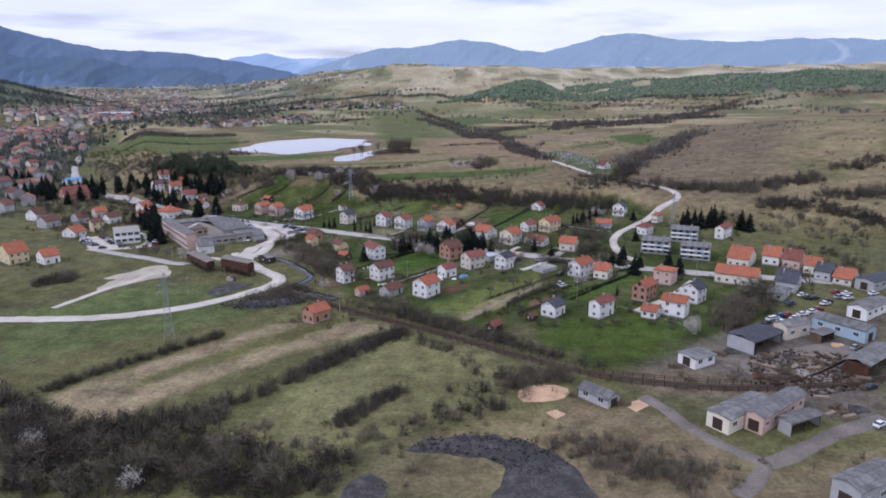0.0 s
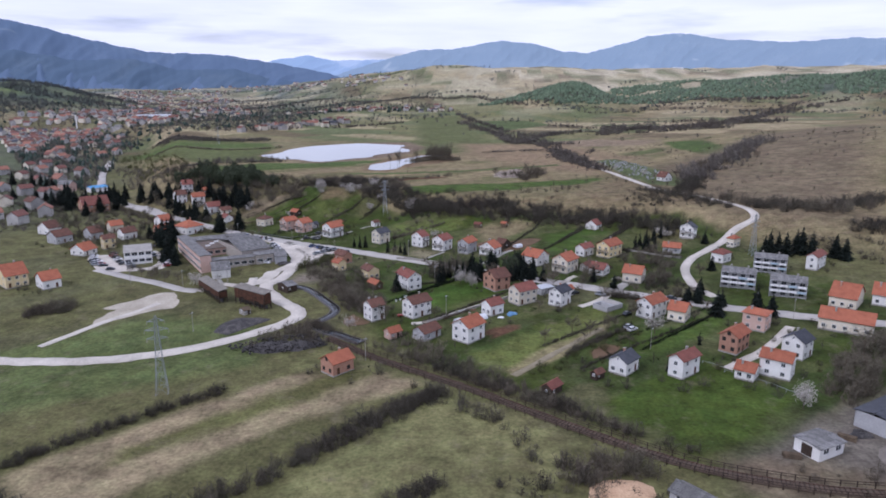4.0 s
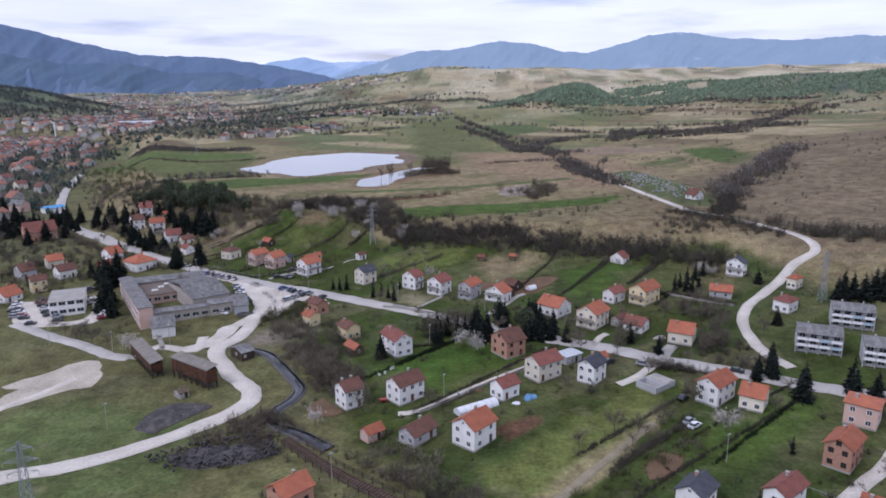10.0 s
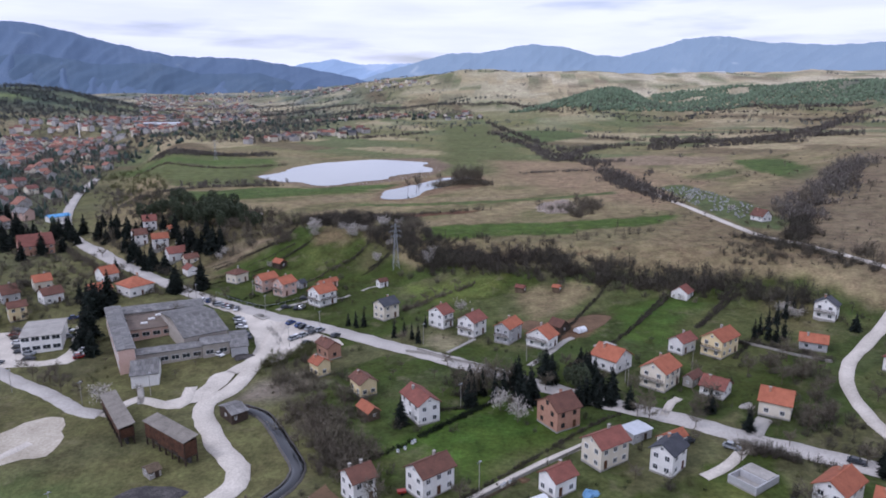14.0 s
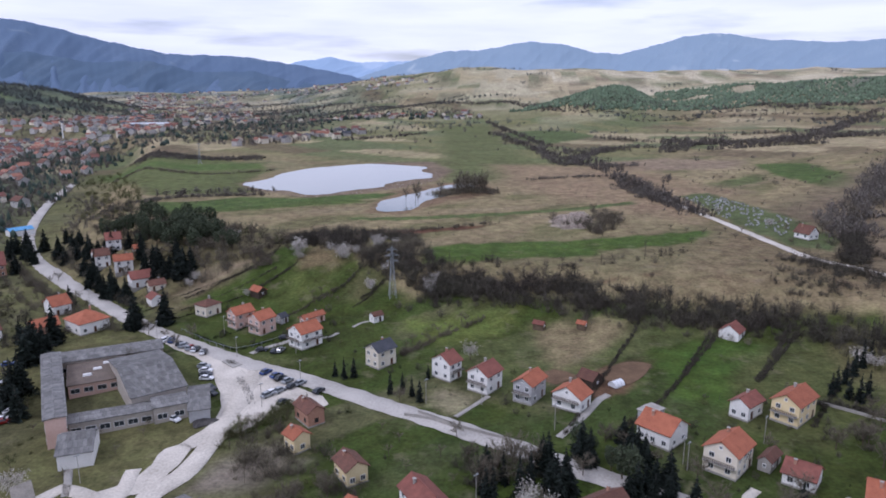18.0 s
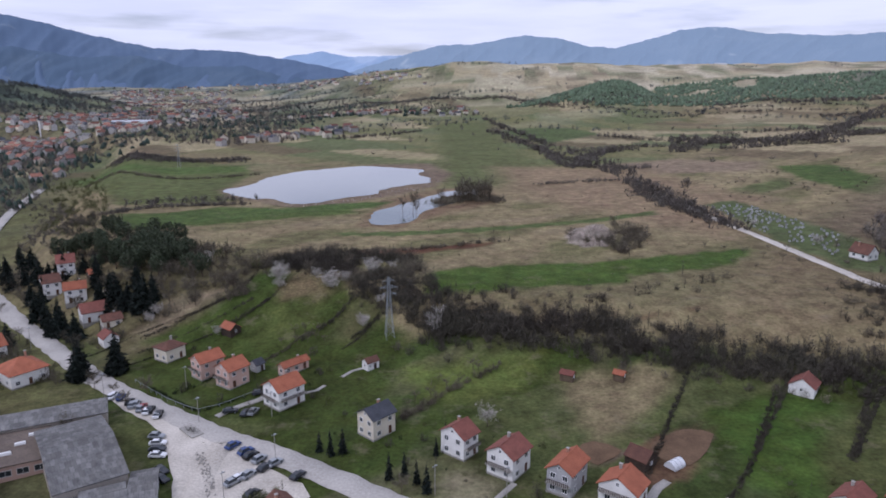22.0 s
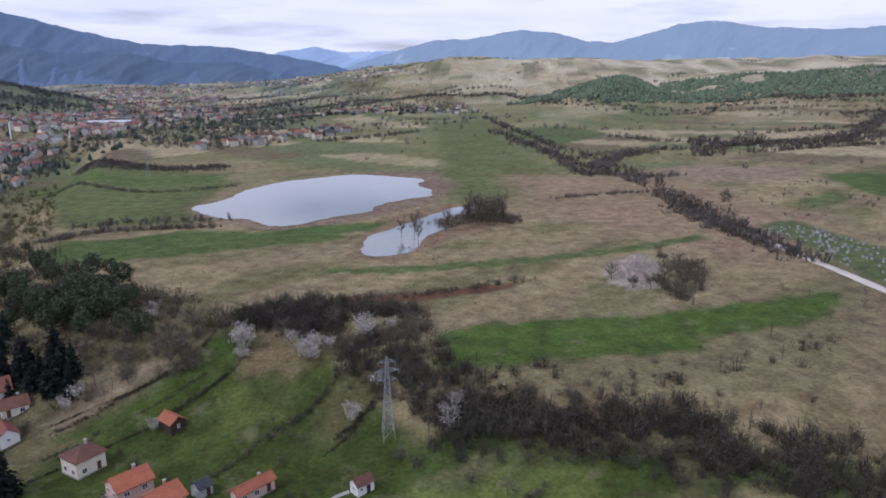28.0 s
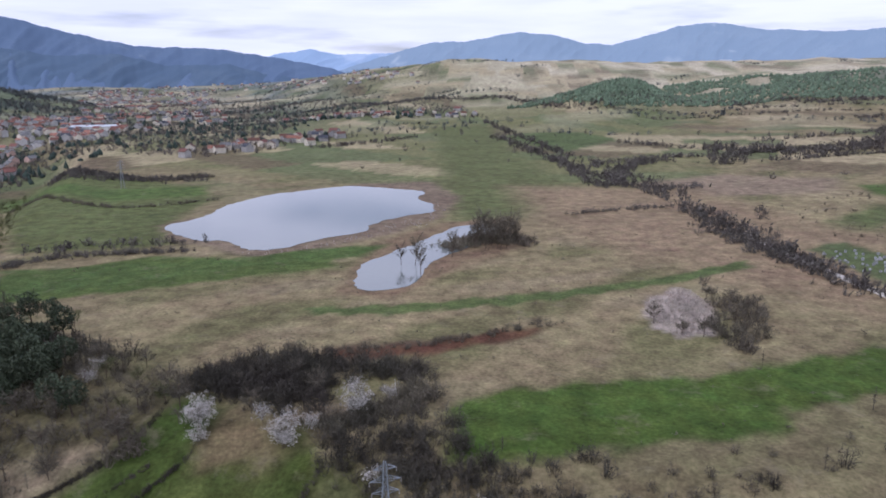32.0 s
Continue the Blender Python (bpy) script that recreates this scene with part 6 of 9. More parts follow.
THICKETS = (
    (((-130.9, 189.4), (-117.5, 183.5), (-100.7, 173.1), (-78.1, 163.3), (-63.8, 156), (-48.8, 148), (-36.5, 140.7), (-27.2, 132.1), (-97, 134.4)), 6.8, TWIG_DARK, (0.75, 1.87), DARKB),
    (((-133.2, 193.2), (-120.6, 188.9), (-105.6, 176.4), (-114.8, 163.3)), 4.5, TWIG, (0.90, 2.04), BUSHY),
    (((-25.6, 154.6), (-12, 159.3), (-3.4, 156.3), (-18.9, 144.6), (-27.9, 135.8), (-46.9, 132.8), (-47.5, 143.3)), 3.8, TWIG_DARK, (0.60, 1.36), DARKB),
    (((-264.1, 544.6), (-216.9, 530.8), (-193.9, 531.8), (-160.8, 534.7), (-122.2, 504.3), (-114, 494.4), (-130.4, 484.3), (-147.7, 478.5), (-164.5, 494.1), (-198.5, 508), (-215, 497.8)), 3.0, TWIG, (0.75, 1.87), BUSHY),
    (((-271.6, 616.5), (-217.6, 590.2), (-171.8, 533.7), (-195.7, 524.3), (-228.7, 534.8)), 3.8, TWIG_DARK, (0.75, 1.87), DARKB),
    (((-116, 521.1), (-105.3, 536.2), (-84.8, 523.1), (-82.4, 503.4), (-98.3, 499.7)), 9.0, TWIG_DARK, (0.68, 1.53), DARKB),
    (((-94.2, 497), (-76.5, 508.4), (-57, 519.5), (-59, 504.9), (-76.6, 491.4), (-89.1, 489.8)), 4.5, TWIG, (0.52, 1.36), BUSHY),
    (((-63.8, 490.9), (-47.8, 485.7), (-40, 477.4), (-19.2, 469.2), (11, 466.8), (11.4, 458.2), (-19.8, 461.3), (-46.4, 462.9), (-56.9, 471.5)), 6.8, TWIG_DARK, (0.68, 1.61), DARKB),
    (((12.2, 461.1), (29.7, 457.7), (46.5, 450.5), (44.5, 446.3), (20, 446.4)), 6.8, TWIG_DARK, (0.68, 1.61), DARKB),
    (((-87.9, 506.7), (-50.6, 502), (-44.7, 474.6), (-58.3, 471.6), (-76.3, 477.8)), 6.0, TWIG_DARK, (0.68, 1.53), DARKB),
    (((78, 385.7), (82.8, 375.7), (81.3, 359.8), (81.6, 345.8), (69.5, 319.1), (64, 318.9), (66.3, 331.3), (73.7, 345.6)), 5.2, TWIG_DARK, (0.60, 1.53), DARKB),
    (((43.2, 344.7), (48.7, 341.1), (47.5, 330.6), (38.5, 330.3)), 4.5, TWIG_DARK, (0.60, 1.53), DARKB),
    (((-87.9, 274.6), (-83.5, 284.3), (-75.5, 289.5), (-66.8, 285.5), (-62.6, 279.3), (-65.5, 270), (-80.1, 264.2)), 4.5, TWIG, (0.45, 1.19), BUSHY),
    (((-90.4, 363.3), (-76.8, 355.9), (-63, 334.5), (-54.3, 317.9), (-58.7, 313), (-70.2, 330.8), (-82.4, 347.2)), 5.2, TWIG, (0.60, 1.44), BUSHY),
    (((5.3, 164.2), (17.5, 169.7), (31.5, 163.2), (40.6, 152.1), (28.5, 145.2), (13.3, 153.1)), 1.9, TWIG, (0.38, 0.94), BUSHY),
    (((30.8, 159.1), (40.3, 154.8), (50.5, 148.2), (49.7, 139.3), (41.5, 133.9), (32.6, 134.2), (28.3, 144.4)), 3.8, TWIG, (0.60, 1.27), BUSHY),
    (((67.2, 152.5), (72, 145.1), (66.8, 138.7), (61.1, 143.3)), 3.8, TWIG, (0.45, 1.10), BUSHY),
    (((72.3, 194), (88.5, 195.2), (89.5, 185.8), (78.8, 182.8), (68.5, 185)), 3.8, TWIG, (0.45, 1.10), BUSHY),
    (((-112.2, 684.6), (-99.2, 708.8), (-78.7, 743.3), (-76.6, 779.4), (-69.7, 752.1), (-76, 712.8), (-94.4, 695.6), (-123.1, 661.1), (-148.9, 644.4), (-164.4, 658.9), (-137.1, 655.1)), 8, REED, (0.3, 0.6), "trampled dry reeds on the lake shore"),
    (((-179.1, 488.5), (-163.9, 487), (-153.4, 492.9), (-152.2, 478.4), (-161.1, 471.7), (-166.5, 470.2)), 5, TWIG_DARK, (0.8, 1.5), DARKB),
    (((73, 195.9), (92.6, 189.3), (104, 180), (83.9, 180), (66.4, 183.4), (54.9, 187.4)), 4, TWIG, (0.4, 0.9), BUSHY),
    (((83.1, 149.4), (96.6, 152.6), (99.7, 146.4), (88.6, 137.9), (78.5, 136.2)), 3.5, TWIG, (0.5, 1.1), BUSHY),
    (((-22.6, 135.6), (-13.5, 139.7), (-9.3, 143.4), (-2.8, 149.1), (1.8, 151), (-5.8, 137.7)), 3, TWIG, (0.4, 0.8), BUSHY),
    (((23.2, 248.1), (30.6, 256.6), (42.4, 268.6), (48.8, 273.8), (49.2, 263.6), (37.9, 252.3), (26.4, 246.6)), 2.5, BUD, (0.3, 0.7), BUSHY),
    (((-145.1, 365.6), (-156.2, 373.1), (-151.6, 362.4), (-136, 349.4), (-135.2, 354.7)), 3, BUD, (0.4, 0.8), BUSHY),
    (((-258.3, 465.3), (-270, 501.5), (-244.3, 507.6), (-211.2, 476.1), (-203.5, 441.6), (-233.7, 459.8), (-238.4, 445.9)), 2.0, TWIG, (0.6, 1.2), BUSHY),
    (((-228.1, 413.7), (-225.9, 421.2), (-199.6, 400.1), (-203.3, 393.6), (-215.2, 396.6)), 2.0, TWIG, (0.6, 1.2), BUSHY),
    (((11.1, 455.8), (37.3, 454.9), (73.6, 446.4), (68.6, 435.7), (47.4, 440.4), (27.1, 444.9), (9.9, 448.5)), 6, TWIG_DARK, (0.6, 1.5), DARKB),
    (((-434.1, 828.5), (-428.6, 906.2), (-262, 647.3), (-229, 562.4), (-287.6, 610.8), (-355.8, 737.9)), 2.2, BUD, (0.6, 1.6), "budding shrubs on the slope below the plateau"),
    (((-379.8, 738), (-382.9, 781.8), (-247.3, 594.3), (-246.6, 563.7), (-294.3, 603.6)), 2.5, TWIG_DARK, (0.7, 1.6), DARKB),
    (((101.7, 758.2), (112.1, 766.8), (104.1, 726.4), (92.8, 722.1)), 4, TWIG_DARK, (0.8, 1.6), DARKB),
    (((66.3, 749.4), (83, 760.6), (91, 682.4), (89.3, 644.7), (73.6, 667.8)), 4, TWIG_DARK, (0.7, 1.7), DARKB),
    (((3.2, 499.1), (38, 511.4), (66.4, 520.2), (41.6, 471.9), (17.8, 474.8), (-1.1, 480.3)), 0.7, TWIG, (0.4, 1.2), "loose brown bushes on the plateau edge"),
    (((5.3, 448.8), (35.3, 447.8), (70, 438.7), (64.6, 427.7), (39.2, 437.2), (11.7, 441.9)), 3.5, TWIG, (0.5, 1.3), BUSHY),
    (((-121.3, 525.1), (-110.9, 535.9), (-99.7, 539.6), (-86.8, 530.8), (-84, 518.3), (-92.3, 504.8), (-105.6, 506.9)), 14, TWIG_DARK, (0.8, 1.6), DARKB),
    (((-84.8, 503.4), (-72, 506.4), (-58.6, 496.1), (-52.1, 490.9), (-51.3, 479.8), (-61.6, 482.2), (-76.2, 486.8)), 11, TWIG_DARK, (0.7, 1.4), DARKB),
    (((-71.4, 508.7), (-58.3, 523.6), (-56.4, 515.1), (-69.1, 501.4)), 14, TWIG, (0.5, 1.1), BUSHY),
    (((-50.2, 464.8), (-51.3, 479.8), (-47.9, 481.7), (-38.2, 475.2), (-25.9, 472.4), (-15.7, 469.8), (-5, 471.7), (10.5, 474), (14.3, 470.9), (17, 465.1), (14.7, 462.6)), 13, TWIG_DARK, (0.7, 1.5), DARKB),
    (((-169, 510.6), (-160.4, 535.9), (-137.4, 526.9), (-119.9, 510.5), (-125.2, 495.9), (-139.2, 492.9), (-154.6, 492.8)), 3.2, TWIG, (0.6, 1.4), BUSHY),
    (((9, 589.7), (24.3, 608.7), (28.5, 601.3), (29.8, 583.7), (23.8, 560.3), (13.3, 557.7), (5.9, 564.7)), 60, REED, (0.45, 0.7), "pale dry reed bed on the plateau"),
    (((22.7, 566.1), (31.1, 588.7), (42.2, 598.5), (46.1, 584.1), (36.5, 551.9), (24.9, 542.4), (21.7, 552.2)), 9, TWIG, (0.8, 1.7), BUSHY),
    (((-40.9, 260.4), (-17.8, 248.3), (3.2, 230.9), (17.8, 214.1), (37.8, 200.4), (53.6, 193.5), (54.9, 198.8), (39.4, 210.1), (18.8, 227), (3.4, 243.7), (-18.5, 258.9)), 9, TWIG, (0.5, 1.2), BUSHY),
    (((-36.8, 247.2), (-16.9, 233.3), (3.1, 218.9), (16.5, 196.4), (24.4, 190.1), (42.8, 182.4), (40.1, 177.3), (19, 186.3), (12.8, 191.1), (1.1, 213.6), (-16.4, 226.9)), 11, TWIG_DARK, (0.6, 1.4), DARKB),
    (((-131, 189.7), (-114.7, 178.6), (-89.4, 165.5), (-74.1, 172), (-57.8, 179.5), (-60.8, 164.2), (-31.1, 153.9), (-20.1, 154.7), (-24.2, 136), (-99.7, 138.7)), 12, TWIG_DARK, (0.9, 1.9), DARKB),
    (((20.5, 156.2), (32.5, 160.4), (50.8, 154.5), (67.5, 144.2), (67.4, 137.7), (51.6, 135.7), (38.5, 143.3)), 9, TWIG, (0.5, 1.1), BUSHY),
    (((-3.8, 176.9), (2.6, 187.1), (15.8, 186.6), (18.1, 176.2), (12.8, 166.2), (0.9, 167.8)), 8, TWIG_DARK, (0.7, 1.4), DARKB),
    (((65.4, 193.5), (77.2, 184.3), (97.5, 179.6), (111.9, 182.6), (106.5, 198.2), (86.2, 194.8)), 5, TWIG, (0.4, 1.0), BUSHY),
    (((-38.6, 265), (-27.5, 271.7), (-11.7, 260.7), (-3.1, 245.7), (1.9, 239.3), (-13.5, 242.9), (-25.1, 252)), 10, TWIG, (0.6, 1.4), BUSHY),
    (((-82.6, 272.5), (-75.1, 287.8), (-62.1, 284.2), (-59.3, 274.4), (-76.5, 269.2)), 10, TWIG, (0.5, 1.2), BUSHY),
    (((82.1, 485.2), (124.7, 475.2), (136.7, 452.4), (123.9, 439.5), (84.5, 455.7)), 7, TWIG_DARK, (0.5, 1.1), BUSHY),
    (((-330.1, 545.1), (-266.2, 505.6), (-209.6, 486), (-183.7, 434.8), (-191.4, 406.4), (-222.5, 391.2)), 2.2, TWIG_DARK, (0.6, 1.3), DARKB),
    (((-330.1, 545.1), (-266.2, 505.6), (-209.6, 486), (-183.7, 434.8), (-191.4, 406.4), (-222.5, 391.2)), 1, BUD, (0.5, 1.0), "budding garden shrubs between houses"),
    (((62.1, 372), (77.2, 376.2), (88.9, 366.1), (74.9, 332.3), (66.4, 329.6), (73.7, 355.9), (62.3, 356.2)), 3, TWIG_DARK, (0.6, 1.3), DARKB),
    (((70.8, 330.4), (87.8, 330), (79.6, 307.6), (68.1, 321)), 6, TWIG_DARK, (0.6, 1.2), DARKB),
    (((-85.1, 357.5), (-66.4, 345.3), (-43.9, 313.9), (-49.6, 304.9), (-69.2, 323.4)), 4, TWIG, (0.6, 1.4), BUSHY),
    (((-64.4, 324.8), (-59.2, 328.7), (-54.5, 309.1), (-58.7, 300.9)), 6, TWIG, (0.4, 1.0), BUSHY),
    (((94, 231), (98.7, 224.2), (120.2, 242.1), (136.6, 271.6), (117.6, 263.4), (102.8, 248)), 9, TWIG, (0.8, 1.9), BUSHY),
    (((140.5, 396.8), (187.7, 383.5), (223.7, 357.7), (204.9, 326.4), (190.6, 342.5), (174.9, 355.7), (143.1, 377.8)), 2.5, TWIG_DARK, (0.7, 1.5), DARKB),
    (((170, 345.5), (196.9, 313.2), (174.1, 276), (168.9, 307.3)), 3, TWIG_DARK, (0.6, 1.3), DARKB),
    (((-534.4, 779.5), (-380.4, 649.4), (-289.1, 500.7), (-270.5, 449.1), (-303.5, 442.6)), 2.2, TWIG_DARK, (0.7, 1.5), DARKB),
    (((-534.4, 779.5), (-380.4, 649.4), (-289.1, 500.7), (-270.5, 449.1), (-303.5, 442.6)), 0.8, BUD, (0.6, 1.2), "budding garden shrubs between houses"),
    (((-29.9, 360.8), (-15.7, 355.4), (-1.3, 348.9), (-2, 340.7), (-28.2, 339.5)), 5, TWIG_DARK, (0.6, 1.3), DARKB),
)
for poly, per_100, mat, size, label in THICKETS:
    scatter("thicket", within(poly, per_100), mat, label, "thicket", SHRUBS, size)
# shrubs and small trees close round the houses
for mat, per_home, size, label in ((TWIG_DARK, 5, (0.4, 1.1), "bare garden shrubs round the houses"), (BUD, 2, (0.3, 0.8), "budding garden shrubs round the houses"), (HEDGE, 2, (0.3, 0.7), "small evergreen shrubs round the houses")):
    a = rng.uniform(0, 2 * np.pi, (len(HOMES), per_home))
    q = rng.uniform(7.5, 14.0, a.shape)
    spots = np.stack([np.array(HOMES)[:, :1] + q * np.cos(a), np.array(HOMES)[:, 1:] + q * np.sin(a)], -1).reshape(-1, 2)
    clear = np.min(np.linalg.norm(spots[:, None] - np.array(HOMES)[None], axis=2), 1) > 6.5
    scatter("garden_shrubs", spots[clear], mat, label, "shrubs", SHRUBS, size)
# low weeds, tussocks and seedlings over the open land
scatter("tussocks", within(((-250, 470), (-60, 500), (120, 470), (200, 520), (180, 800), (-120, 640), (-240, 640)), 0.55), TWIG, "scattered brown tussocks on the dry plateau", "tussocks", LOW_SHRUBS, (0.5, 1.5))
scatter("tussocks", within(((-150, 120), (120, 120), (100, 190), (0, 235), (-70, 270), (-180, 300)), 0.5), TWIG, "scattered tussocks on the meadow", "tussocks", LOW_SHRUBS, (0.4, 1.1))
scatter("tussocks", within(((-110, 420), (100, 430), (130, 330), (60, 215), (-40, 290)), 0.35), BUD, "garden weeds and small plants", "weeds", LOW_SHRUBS, (0.3, 0.9))
scatter("plateau_bushes", np.array(((22.2, 486), (9.3, 481), (10.5, 479.6), (7.8, 481.6), (-0.7, 482.9), (-7.9, 483.4), (-23.1, 487.1), (-25.7, 487.2), (45, 512.8), (38.3, 493.2), (41.5, 495.3), (27, 487.7), (26.7, 469.2), (40.3, 472.9), (29.1, 537.7), (-20.8, 483.2), (49.5, 502.1), (53.8, 503.5), (60.6, 509.5), (23.3, 485.5), (-31.2, 483.8), (-40.9, 482.4), (-46.2, 482.2), (-36.5, 483.9))), TWIG_DARK, "single dark bushes on the dry plateau", "bushes", SHRUBS, (0.8, 1.5))
scrub = within(((90, 480), (420, 380), (520, 700), (300, 900), (120, 760)), 1.3)
clump = wobble(scrub[:, 0], scrub[:, 1], 28, 2.4) + 0.6 * wobble(scrub[:, 0], scrub[:, 1], 9, 0.7) + 0.35 * rng.normal(size=len(scrub))
scatter("scrub", scrub[clump > 0.35], TWIG, "scattered bushes over the brown hillside", "scrub", SHRUBS, (0.25, 1.1))


def branching(h, r, n_limb, twigs, w_twig, lift=0.6, spread=1.0):
    """Trunk with limbs as one form, and the ends' twigs as arrays."""
    f = Form()
    top = Vector((rng.normal() * 0.03 * h, rng.normal() * 0.03 * h, h * 0.62))
    f.rod((0, 0, -0.4), top * 0.5, r, r * 0.75, 6)
    f.rod(top * 0.5, top, r * 0.75, r * 0.4, 5)
    bases, tips = [], []
    for i in range(n_limb):
        a = 2.4 * i + rng.uniform(-0.4, 0.4)
        s = top * rng.uniform(0.35, 1.0)
        reach = h * rng.uniform(0.22, 0.42) * spread
        e = s + Vector((math.cos(a) * reach, math.sin(a) * reach, reach * lift * rng.uniform(0.7, 1.6)))
        f.rod(s, e, r * 0.34, r * 0.1, 4)
        for k in range(twigs // n_limb):
            b = s.lerp(e, rng.uniform(0.3, 1.0))
            t = b + Vector(rng.normal(size=3)) * 0.1 * h * spread + Vector((math.cos(a), math.sin(a), 0.9)) * 0.05 * h
            bases.append(b)
            tips.append(t)
    v, t = slivers(np.array(bases), np.array(tips), np.full(len(bases), w_twig))
    return f, v, t


def tree_proto(name, label, category, group, h, r, n_limb, twigs, w_twig, mat, lift=0.6, spread=1.0, puffs=0, puff_mat=None, puff=0.35):
    f, v, t = branching(h, r, n_limb, twigs, w_twig, lift, spread)
    own = new(name)
    tagged(own, label, category, group)
    part("trunk", f, BARK, own)
    if puffs:
        # blossom: small petals' clumps round the twig ends
        ends = v[2::3][rng.integers(0, len(v) // 3, puffs)] + rng.normal(size=(puffs, 3)) * 0.03 * h
        d = rng.normal(size=(puffs, 3))
        d /= np.linalg.norm(d, axis=1, keepdims=True)
        v2, t2 = slivers(ends - d * puff / 2, ends + d * puff / 2, np.full(puffs, puff))
        part("crown", mesh_arrays("crown", v2, t2, puff_mat), None, own)
        part("twig_mass", mesh_arrays("twig_mass", v, t, mat), None, own)
    else:
        part("crown", mesh_arrays("crown", v, t, mat), None, own)
    return own


def conifer_proto(name, label, category, group, h, r, mat, levels=16, boughs=11, slim=1.0):
    own = new(name)
    tagged(own, label, category, group)
    part("trunk", Form().rod((0, 0, -0.4), (0, 0, h * 0.9), 0.022 * h, 0.004 * h, 6), BARK, own)
    b, t, w = [], [], []
    for i in range(levels):
        u = i / (levels - 1)
        z = h * (0.06 + 0.92 * u)
        reach = r * (1 - u) ** 0.8 * slim + 0.12
        for k in range(max(5, int(boughs * (1.15 - u)))):
            a = rng.uniform(0, 2 * np.pi)
            q = reach * rng.uniform(0.65, 1.12)
            b.append((0, 0, z + 0.1 * reach))
            t.append((q * math.cos(a), q * math.sin(a), z - 0.28 * q + rng.normal() * 0.03 * h))
            w.append(0.5 * reach + 0.15)
            for s in range(3):
                m = rng.uniform(0.35, 0.95)
                p = (q * m * math.cos(a), q * m * math.sin(a), z - 0.25 * q * m)
                b.append(p)
                t.append((p[0] + rng.normal() * 0.3 * reach, p[1] + rng.normal() * 0.3 * reach, p[2] + rng.uniform(-0.25, 0.2) * reach - 0.05))
                w.append(0.24 * reach + 0.12)
    v, f = slivers(np.array(b), np.array(t), np.array(w))
    part("crown", mesh_arrays("crown", v, f, mat), None, own)
    return own


def pine_proto(name, label, category, group, h, r, mat, n=900):
    own = new(name)
    tagged(own, label, category, group)
    f, v, t = branching(h, 0.025 * h, 9, 36, 0.1, 0.5, 0.9)
    part("trunk", f, BARK, own)
    c = rng.normal(size=(n, 3))
    c /= np.linalg.norm(c, axis=1, keepdims=True)
    c = c * (rng.uniform(0.55, 1.0, (n, 1)) ** 0.5) * (r, r, h * 0.33) * (1 + 0.25 * np.sin(5 * c[:, :1] + 3 * c[:, 1:2])) + (0, 0, h * 0.62)
    d = rng.normal(size=(n, 3)) + (0, 0, 0.4)
    d /= np.linalg.norm(d, axis=1, keepdims=True)
    v, t = slivers(c - d * 0.42, c + d * 0.42, np.full(n, 0.42))
    part("crown", mesh_arrays("crown", v, t, mat), None, own)
    return own


def plant(protos, pts, size=(0.8, 1.2)):
    """Copies of the trees at the places; the first use moves the pattern tree itself."""
    for x, y in pts:
        x, y = float(x), float(y)
        i = rng.integers(len(protos))
        s = rng.uniform(*size)
        m = pose(x, y, drape(x, y), 0, 0, float(rng.uniform(0, 360)))
        if protos[i].get("used"):
            ob = copy_thing(protos[i], m)
        else:
            ob = protos[i]
            ob["used"] = 1
            ob.matrix_basis = m
        ob.scale = (s, s, s * rng.uniform(0.9, 1.12))


BARE = [tree_proto("bare_tree", "leafless grey-brown tree with fine twigs", "tree", "bare trees", 8.5, 0.16, 13, 520, 0.1, TWIG) for i in range(3)]
TALL = [tree_proto("tall_bare_tree", "tall slender leafless tree by the water", "tree", "pond trees", 12.0, 0.14, 15, 560, 0.11, TWIG, 1.4, 0.55) for i in range(2)]
BLOOM = [tree_proto("blossoming_tree", "fruit tree covered in white blossom", "tree", "blossoming trees", 6.0, 0.13, 11, 260, 0.05, TWIG, 0.6, 1.15, 1500, BLOSSOM, 0.2) for i in range(3)]
ORCHARD = [tree_proto("orchard_tree", "small bare orchard tree with a round crown", "fruit tree", "orchard trees", 4.2, 0.1, 9, 260, 0.05, TWIG, 0.55, 1.1) for i in range(2)]
BUDDY = [tree_proto("budding_tree", "tree with fresh olive buds", "tree", "budding trees", 7.0, 0.14, 12, 480, 0.09, BUD, 0.7, 1.0) for i in range(2)]
SPRUCE = [conifer_proto("spruce", "tall dark spruce with drooping boughs", "conifer", "spruces", 12.0, 3.5, NEEDLE, 18, 15) for i in range(3)]
CYPRESS = [conifer_proto("thuja", "slender dark columnar thuja", "conifer", "thujas", 6.0, 0.9, NEEDLE, 14, 12, 1.1) for i in range(2)]
PINES = [pine_proto("pine", "olive-green pine with an uneven rounded crown", "pine", "pines", 10.0, 3.0, PINE) for i in range(3)]
plant(SPRUCE, ((-38.2, 326.4), (-4.5, 338.5), (-7.6, 354.4), (99.1, 297.3), (103.5, 294), (89.3, 305.2), (82.1, 311.8), (76.6, 308.1)), (0.6, 0.85))
plant(SPRUCE, (((-189.4, 475.2), (-185.5, 474.8), (-177.2, 471.1), (-202.3, 490.3), (-214.7, 501.9), (-160.9, 486.1), (-158.9, 487.3), (-171.4, 489.2), (-235.6, 519.1), (-250.7, 536.6), (-147.5, 443.8), (-157.8, 440.9), (-199.3, 465.6))), (0.8, 1.15))
